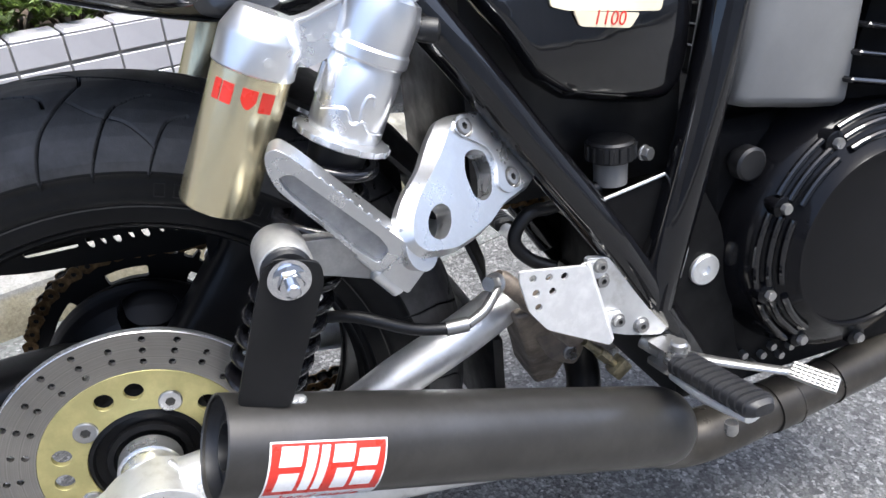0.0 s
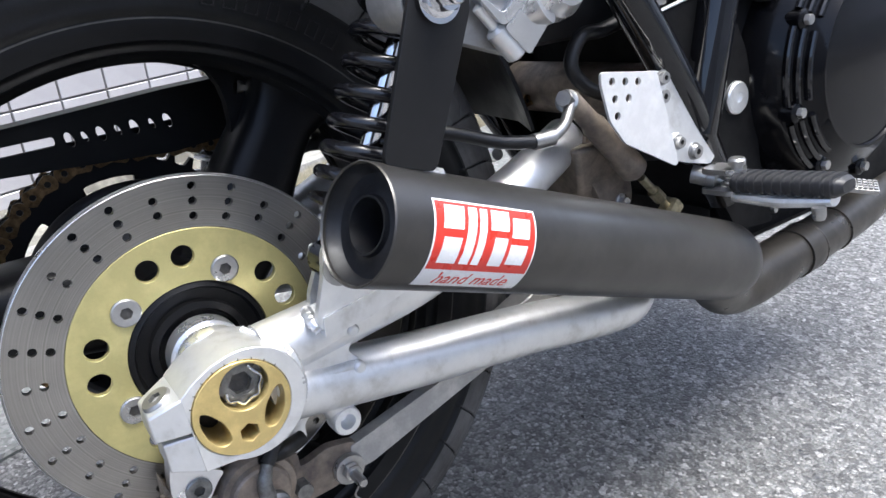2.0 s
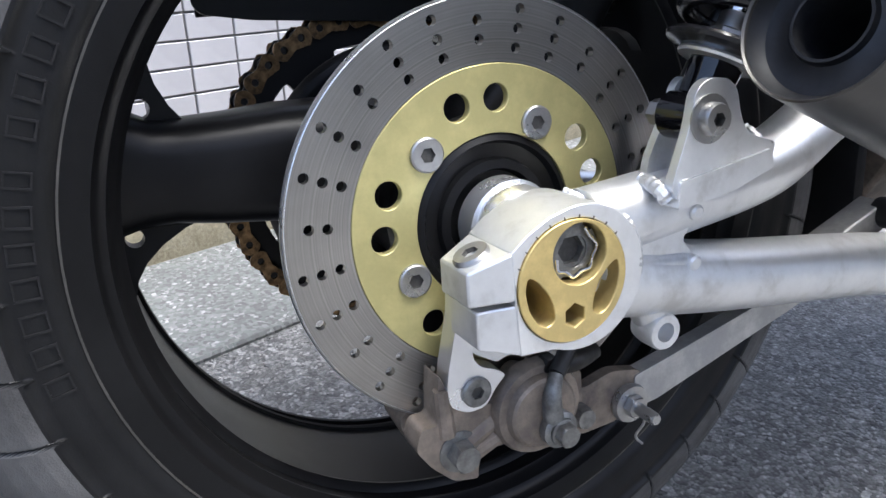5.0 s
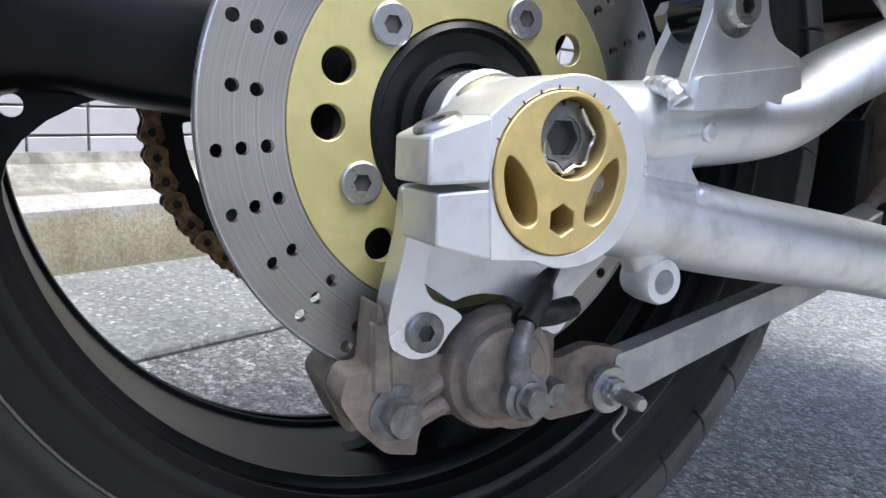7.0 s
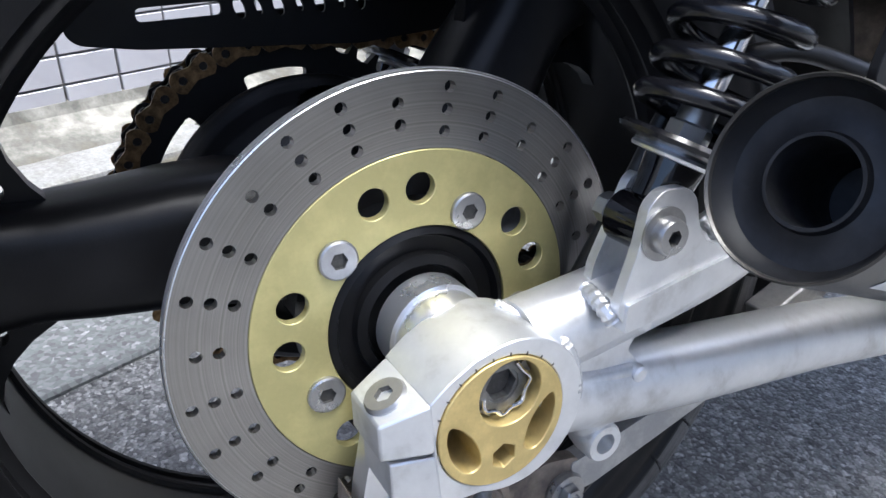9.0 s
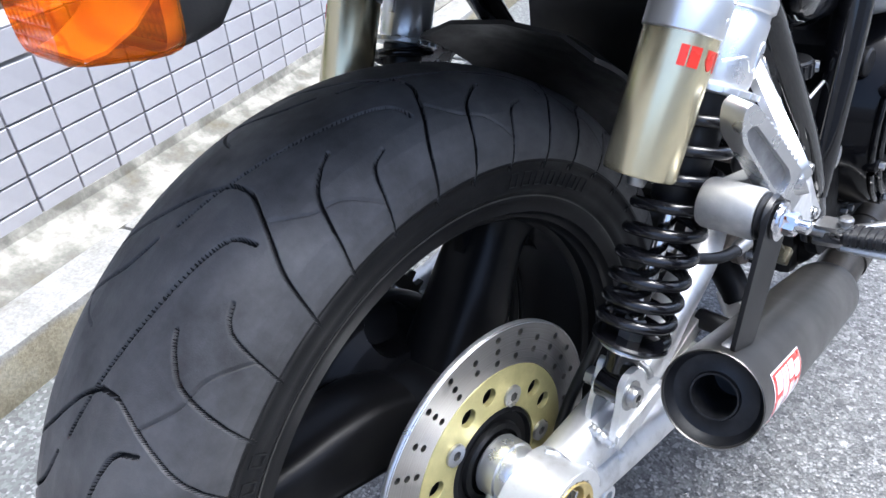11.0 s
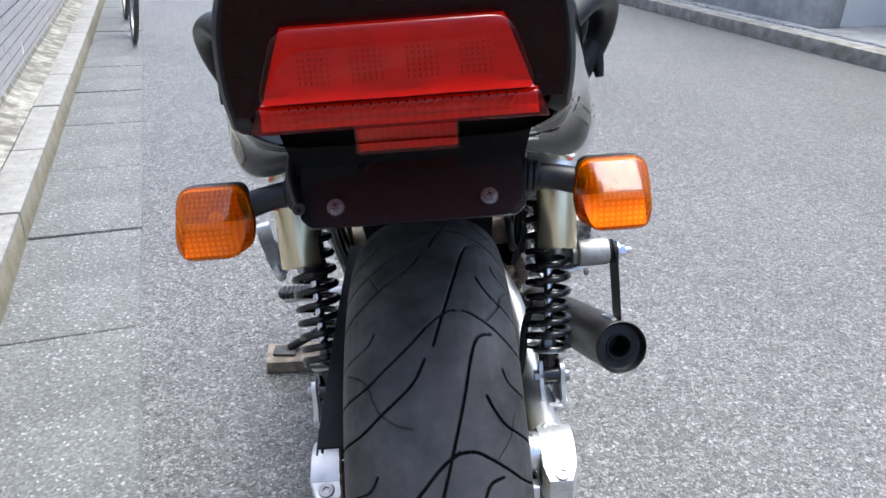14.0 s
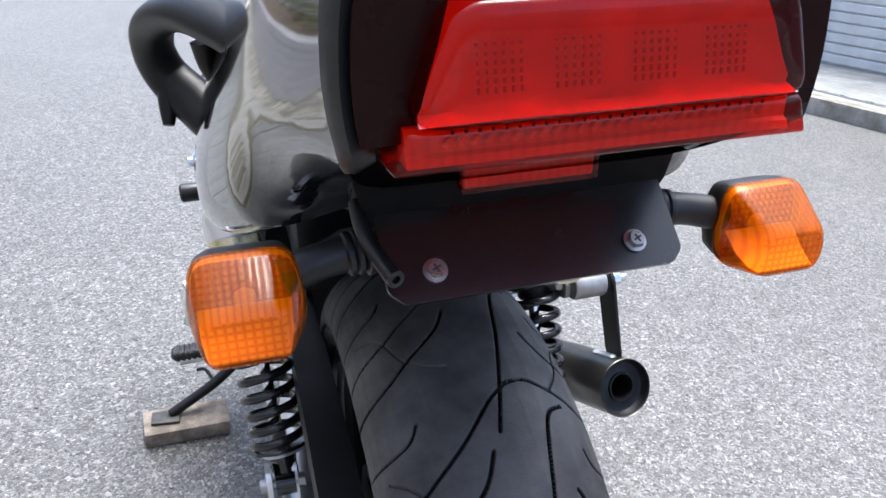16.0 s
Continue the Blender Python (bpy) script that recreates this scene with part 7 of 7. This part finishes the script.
for _ in range(9):
    TAIL = [TAIL[0]] + [[TAIL[k][i] * 0.4 + (TAIL[k - 1][i] + TAIL[k + 1][i]) * 0.2 + (TAIL[k][i - 1] + TAIL[k][(i + 1) % len(TAIL[k])]) * 0.1 for i in range(len(TAIL[k]))] for k in range(1, len(TAIL) - 1)] + [TAIL[-1]]
# the rear face runs forward below the lamp
for r_ in TAIL:
    for p_ in r_:
        p_.y += max(0.0, 0.842 - p_.z) * 1.7 * max(0.0, min(1.0, (-0.12 - p_.y) / 0.14))
b = B()
loft(b, TAIL, caps=False)
tail = part("tail_cowl", b, COWL_GLOSS, bike, "gloss black tail cowl with thin gold stripes", sharp=55)


def strip_on_tail(i0, i1, sgn, lift=0.0007):
    """A stripe that climbs slowly round the cowl from the rear to the front."""
    bb = B()
    rows__ = []
    for k_, r in enumerate(TAIL):
        if k_ < (7 if sgn > 0 else 17):
            continue
        c = sum(r, Vector()) / len(r)
        row = []
        for q in range(4):
            f = i0 + (i1 - i0) * q / 3 + (k_ - 16) * 0.235
            j = int(f)
            p = r[j].lerp(r[j + 1], f - j)
            p = p + (p - c).normalized() * lift
            row.append(Vector((sgn * p.x, p.y, p.z)))
        rows__.append(row)
    loft(bb, rows__, caps=False, shut=False)
    return bb


for sgn in (1, -1):
    for a, c in ((16.2, 17.2), (17.5, 18.2)):
        part("gold_stripe", strip_on_tail(a, c, sgn), GOLD_INK, tail, sharp=60)
# matt rear rim
b = B()
r0 = TAIL[0]
cc = sum(r0, Vector()) / len(r0)
r1 = [p for p in r0 if p.z > 0.834]
loft(b, [[p + Vector((0, 0.045, 0)) + (p - cc).normalized() * 0.0055 for p in r1], [p + (p - cc).normalized() * 0.002 for p in r1], [p + Vector((0, -0.006, 0)) - (p - cc).normalized() * 0.002 for p in r1], [p + Vector((0, -0.004, 0)) - (p - cc).normalized() * 0.012 for p in r1], [p + Vector((0, 0.020, 0)) - (p - cc).normalized() * 0.013 for p in r1]], caps=False, shut=False)
part("rear_rim", b, BLACK_PLASTIC, tail, "matt black rear rim", sharp=60)

# matt recessed panel below the lamp, down to the plate bracket
b = B()
loft(b, [[Vector((x, y, z)) for x in (-w, -w * 0.5, 0, w * 0.5, w)] + [Vector((x, y + 0.02, z + 0.002)) for x in (w, w * 0.5, 0, -w * 0.5, -w)] for y, z, w in ((-0.2080, 0.8440, 0.102), (-0.2060, 0.8395, 0.102), (-0.1980, 0.8385, 0.102), (-0.1910, 0.8340, 0.101), (-0.1865, 0.8100, 0.097), (-0.1850, 0.7860, 0.091), (-0.1800, 0.7760, 0.089))])
part("rear_panel", b, BLACK_MATT, tail, "matt black panel below the lamp", sharp=50)
# dark maroon lens surround, filling the rim above the lamp's lower edge
b = B()
sur = [(p.x - (p - cc).normalized().x * 0.0060, p.z - (p - cc).normalized().z * 0.0060) for p in r0 if p.z > 0.846]
plate(b, sur, [], 0.004, Matrix(((1, 0, 0, 0), (0, 0, -1, -0.2675), (0, 1, 0, 0), (0, 0, 0, 1))))
part("lens_surround", b, RED_DARK, tail, "dark maroon lens surround", sharp=30)

b = B()
block(b, Matrix.Translation((0, -0.2340, 0.8435)), 0.186, 0.058, 0.005, 0.001, 1)
part("lamp_floor", b, RED_FLOOR, tail, "red underside of the tail lamp")
# tail lamp: tinted shells over pressed reflectors
def lamp_hw(z):
    return 0.0945 - 0.024 * (z - 0.8415) / 0.0655


def lamp_ring(y, inset, z0, z1, r, k=7):
    """Trapezium that follows the lamp's slanting ends."""
    pts = [(-lamp_hw(z0) + inset, z0 + inset), (lamp_hw(z0) - inset, z0 + inset), (lamp_hw(z1) - inset, z1 - inset), (-lamp_hw(z1) + inset, z1 - inset)]
    return [Vector((x, y + 0.0085 - 0.10 * (z - 0.8500), z)) for x, z in round2(pts, r, k)]


b = B()
loft(b, [lamp_ring(-0.266, -0.0008, 0.8597, 0.907, 0.012), lamp_ring(-0.292, 0.0, 0.8597, 0.907, 0.012), lamp_ring(-0.2952, 0.0012, 0.8597, 0.907, 0.0115), lamp_ring(-0.2964, 0.0035, 0.8597, 0.907, 0.010), lamp_ring(-0.2972, 0.016, 0.8597, 0.907, 0.005)])
lamp = part("tail_lamp", b, RED_LENS, bike, "wide red tail lamp lens", sharp=50)
b = B()
loft(b, [lamp_ring(-0.266, -0.0006, 0.8412, 0.8594, 0.002), lamp_ring(-0.2905, 0.0, 0.8412, 0.8594, 0.002), lamp_ring(-0.2930, 0.0010, 0.8412, 0.8594, 0.002), lamp_ring(-0.2938, 0.0026, 0.8412, 0.8594, 0.0018)])
part("lower_lens", b, RED_SMOOTH, lamp, "red lower lens band", sharp=50)
# main reflector: two shallow bowls with a floor that comes forward
b = B()
prof_ = [(-0.2845, 0.8612), (-0.2815, 0.8624), (-0.2770, 0.8642), (-0.2745, 0.8677), (-0.2728, 0.8732), (-0.2718, 0.8800), (-0.2715, 0.8900), (-0.2715, 0.9050)]
rows_ = []
for i in range(33):
    u = -1 + i / 16
    e = min(1.0, (abs(abs(u) - 0.5) / 0.5) ** 2)
    rows_.append([Vector((u * (lamp_hw(z) - 0.003), y - 0.006 * e * min(1.0, (0.907 - z) / 0.02) * (1.0 if y > -0.276 else 0.2), z)) for y, z in prof_])
loft(b, rows_, caps=False, shut=False)
part("reflector", b, REFLECTOR, lamp, "pressed silver reflector behind the red lens", sharp=60)
# moulded blocks in four patches behind the lens
BLOCK = finish("moulded_block", block(B(), Matrix.Identity(4), 0.0014, 0.0012, 0.0028, 0.0003, 1), LAMP_MOULD)
for cx in (-0.050, -0.017, 0.017, 0.050):
    for i in range(6):
        for j in range(6):
            PIECES.append(("moulded_block", BLOCK, lamp, Matrix.Translation((cx + 0.0036 * (i - 2.5), -0.2800 + 0.0006 * j, 0.8720 + 0.0034 * j)) @ Matrix.Diagonal((1.0 - 0.09 * abs(i - 2.5), 1, 1.0 - 0.08 * j, 1))))
b = B()
loft(b, [[Vector((x, y, z)) for y, z in ((-0.2640, 0.8432), (-0.2795, 0.8432), (-0.2780, 0.8465), (-0.2755, 0.8478), (-0.2755, 0.8585), (-0.2640, 0.8585))] for x in (-0.0880, 0.0880)])
part("band_reflector", b, REFLECTOR, lamp)
PRISM = finish("prism", block(B(), Matrix.Rotation(0.9, 4, "Y") @ Matrix.Rotation(-0.5, 4, "X"), 0.0030, 0.0036, 0.0050, 0.0008, 1), REFLECTOR)
GAP = finish("moulded_block", block(B(), Matrix.Identity(4), 0.0014, 0.0010, 0.0018, 0.0003, 1), RED_DARK)
for k in range(26):
    PIECES.append(("prism", PRISM, lamp, Matrix.Translation((-0.0715 + 0.0057 * k, -0.2795, 0.8530))))
    PIECES.append(("moulded_block", GAP, lamp, Matrix.Translation((-0.0688 + 0.0057 * k, -0.2775, 0.8560))))
# plate light window
b = B()
block(b, Matrix.Translation((0, -0.1945, 0.817)) @ Matrix.Rotation(0.06, 4, "X"), 0.080, 0.010, 0.042, 0.002, 2)
part("plate_window", b, RED_SMOOTH, lamp, "red number plate lamp window", sharp=50)
b = B()
block(b, Matrix.Translation((0, -0.1925, 0.817)) @ Matrix.Rotation(0.06, 4, "X"), 0.076, 0.008, 0.038, 0.001, 1)
part("window_reflector", b, REFLECTOR, lamp)

# under-tail and plate bracket
b = B()
loft(b, [[Vector((sx * w, y, z)) for sx, z in ((-1, z0), (1, z0), (1, z1), (-1, z1))] for y, w, z0, z1 in ((-0.185, 0.080, 0.790, 0.83), (-0.15, 0.088, 0.770, 0.83), (-0.05, 0.088, 0.735, 0.80), (0.15, 0.085, 0.68, 0.78), (0.32, 0.08, 0.66, 0.74))])
part("under_tail", b, BLACK_PLASTIC, bike, "black plastic under-tail", bevel=0.006)
b = B()
plate(b, round2([(-0.0860, 0.0), (0.0870, 0.0), (0.0870, 0.0560), (0.0790, 0.0640), (-0.0780, 0.0640), (-0.0860, 0.0560)], 0.003), [], 0.0028, Matrix.Translation((0, -0.1760, 0.7930)) @ Matrix(((1, 0, 0), (0, -0.728, 0.686), (0, -0.686, -0.728))).to_4x4())
brk = part("plate_bracket", b, BRACKET, bike, "bare black number plate bracket")
for sx in (-1, 1):
    b = B()
    nn = Vector((0, -0.686, 0.728))
    o_ = Vector((sx * 0.0590, -0.2112, 0.7605))
    lathe(b, o_, nn, [(0.0068, 0), (0.0068, 0.0012), (0.0052, 0.0014), (0.0052, 0.0035), (0.0042, 0.0048)], n=24, hexa=(2, 3))
    # dark bars for the shade in the cross recess
    for q in (0.4, 0.4 + math.pi / 2):
        u_ = X * math.cos(q) + nn.cross(X) * math.sin(q)
        sb = Matrix((u_, nn.cross(u_), nn)).transposed().to_4x4()
        k0 = len(b.faces)
        block(b, Matrix.Translation(o_ + nn * 0.0048) @ sb, 0.0052, 0.0011, 0.0004, 0)
        b.faces.ensure_lookup_table()
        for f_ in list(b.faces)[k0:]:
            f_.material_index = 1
    part("plate_screw", b, STEEL, brk, "cross-head bright screw")
b = B()
tube(b, [(-0.093, -0.176, 0.790), (-0.0925, -0.196, 0.7790), (-0.0850, -0.2240, 0.7680)], 0.0046, n=14)
lathe(b, (-0.0850, -0.2240, 0.7680), (0.3, -0.95, -0.07), [(0.0046, 0), (0.0048, 0.004), (0.0024, 0.0042), (0.0022, 0.001)], n=16)
part("plate_post", b, BLACK_PLASTIC, brk)


# turn signals
def signal(sx):
    def face(y, w0, w1, z0, z1, r):
        return [Vector((sx * x, y, z)) for x, z in round2([(0.1565 - w0 * 0.87, z0), (0.1565 + w1 * 0.87, z0), (0.1565 + w1 * 1.03, z0 * 0.55 + z1 * 0.45), (0.1565 + w1 * 0.87, z1), (0.1565 - w0 * 0.87, z1), (0.1565 - w0 * 1.03, z0 * 0.55 + z1 * 0.45)], r * 0.8, 4)]

    b = B()
    loft(b, [face(-0.1570, 0.0010, 0.0010, 0.7490, 0.7510, 0.0005), face(-0.158, 0.008, 0.006, 0.740, 0.758, 0.006), face(-0.163, 0.018, 0.016, 0.734, 0.766, 0.008), face(-0.174, 0.026, 0.025, 0.728, 0.774, 0.009), face(-0.185, 0.0285, 0.0290, 0.7262, 0.7775, 0.0125), face(-0.1912, 0.0288, 0.0293, 0.7258, 0.7775, 0.0125)], caps=False)
    sg = part("turn_signal", b, BLACK_PLASTIC, bike, "amber turn signal on a black stalk", sharp=40)
    b = B()
    loft(b, [face(-0.1905, 0.0292, 0.0297, 0.7252, 0.7780, 0.0130), face(-0.1945, 0.0298, 0.0304, 0.7247, 0.7782, 0.0135), face(-0.2000, 0.0297, 0.0303, 0.7250, 0.7755, 0.0135), face(-0.2200, 0.0225, 0.0262, 0.7285, 0.7625, 0.0100), face(-0.2245, 0.0200, 0.0245, 0.7300, 0.7600, 0.0090), face(-0.2268, 0.0170, 0.0215, 0.7325, 0.7575, 0.0080)])
    lens_ = part("lens", b, AMBER, sg, "ribbed amber lens", sharp=34)
    lens_.data.materials.append(AMBER_TOP)
    for p_ in lens_.data.polygons:
        if p_.normal.z > 0.3 or abs(p_.normal.x) > 0.6:
            p_.material_index = 1
    # bulb reflector: a bowl that fills the housing behind the lens
    b = B()
    bowl = [face(-0.1965, 0.0284, 0.0290, 0.7262, 0.7760, 0.012), face(-0.1900, 0.0276, 0.0281, 0.7270, 0.7763, 0.012), face(-0.1840, 0.0255, 0.0260, 0.7290, 0.7745, 0.011), face(-0.1780, 0.0200, 0.0205, 0.7330, 0.7690, 0.008), face(-0.1755, 0.0100, 0.0105, 0.7420, 0.7600, 0.004)]
    loft(b, bowl, caps=False)
    bmesh.ops.contextual_create(b, geom=[v for v in b.verts][-len(bowl[0]):])
    part("reflector", b, REFLECTOR, sg, sharp=50)
    # extra reflector plate, added to brighten the lower half of the lens
    b = B()
    loft(b, [[Vector((sx * x, y, z)) for x in (0.1565 - w, 0.1565 - w * 0.5, 0.1585, 0.1585 + w * 0.5, 0.1605 + w)] + [Vector((sx * x, y, z - 0.0012)) for x in (0.1605 + w, 0.1585 + w * 0.5, 0.1585, 0.1565 - w * 0.5, 0.1565 - w)] for y, z, w in ((-0.2215, 0.7320, 0.0175), (-0.2150, 0.7330, 0.0195), (-0.2050, 0.7380, 0.0215), (-0.1930, 0.7480, 0.0225))])
    part("reflector_step", b, REFLECTOR, sg, sharp=50)
    b = B()
    lathe(b, (sx * 0.158, -0.178, 0.750), (0, -1, 0), [(0.005, 0), (0.0065, 0.004), (0.0070, 0.009), (0.0060, 0.013), (0.003, 0.015)], n=20)
    part("bulb", b, BULB, sg, "amber bulb")
    b = B()
    tube(b, [(sx * 0.086, -0.176, 0.762), (sx * 0.112, -0.178, 0.760), (sx * 0.138, -0.182, 0.7545)], [0.0115, 0.0102, 0.0112], n=22)
    lathe(b, (sx * 0.086, -0.176, 0.762), Vector((sx, -0.08, -0.08)), [(0.0140, 0), (0.0148, 0.002), (0.0148, 0.005), (0.0118, 0.0062), (0.0132, 0.0075), (0.0132, 0.0100), (0.0116, 0.0112), (0.0128, 0.0125), (0.0128, 0.0150), (0.0105, 0.0165)], n=28)
    part("stalk", b, BLACK_PLASTIC, sg)
    return sg


signal(1)
signal(-1)

# passenger grab handles
for sx in (1, -1):
    b = B()
    tube(b, [(sx * 0.124, -0.094, 0.856), (sx * 0.146, -0.062, 0.868), (sx * 0.172, -0.020, 0.874), (sx * 0.194, 0.020, 0.863), (sx * 0.2010, 0.045, 0.842), (sx * 0.196, 0.056, 0.820), (sx * 0.1815, 0.047, 0.803), (sx * 0.165, 0.030, 0.7866), (sx * 0.148, 0.012, 0.772)], [0.0185, 0.0190, 0.0185, 0.0165, 0.0155, 0.0165, 0.0180, 0.0180, 0.0160], n=24, step=8, flat=0.72)
    tube(b, [(sx * 0.195, 0.052, 0.812), (sx * 0.198, 0.046, 0.797), (sx * 0.1995, 0.040, 0.784)], [0.0100, 0.0070, 0.0042], n=12)
    tube(b, [(sx * 0.164, -0.030, 0.856), (sx * 0.1625, -0.028, 0.840), (sx * 0.157, -0.020, 0.8235)], [0.0080, 0.0062, 0.0040], n=12)
    gr = part("grab_handle", b, BLACK_SATIN, bike, "black curved passenger grab handle")
    b = B()
    lathe(b, (sx * 0.132, -0.086, 0.856), (sx * 0.6, 0.52, 0.3), [(0.0180, 0), (0.0196, 0.0015), (0.0196, 0.004), (0.0180, 0.0050), (0.0196, 0.0062), (0.0196, 0.0085), (0.0180, 0.010)], n=28)
    part("handle_ring", b, BLACK_GLOSS, gr)
b = B()
rows_ = [tail_section(y, z0, z0 + h, [(w * 0.7, z0), (w, z0 + h * 0.3), (w, z0 + h * 0.7), (w * 0.75, z0 + h)]) for y, w, z0, h in ((-0.12, 0.05, 0.965, 0.03), (0.0, 0.10, 0.955, 0.06), (0.2, 0.12, 0.93, 0.08), (0.5, 0.12, 0.87, 0.08))]
loft(b, [resample(r, 3) for r in rows_])
part("seat", b, BLACK_PLASTIC, bike, "black vinyl seat", sharp=60)

# ---- countable pieces ----
for name_, mesh_, parent_, m_ in PIECES:
    o_ = new(name_, mesh_)
    o_.parent = parent_
    o_.matrix_basis = m_
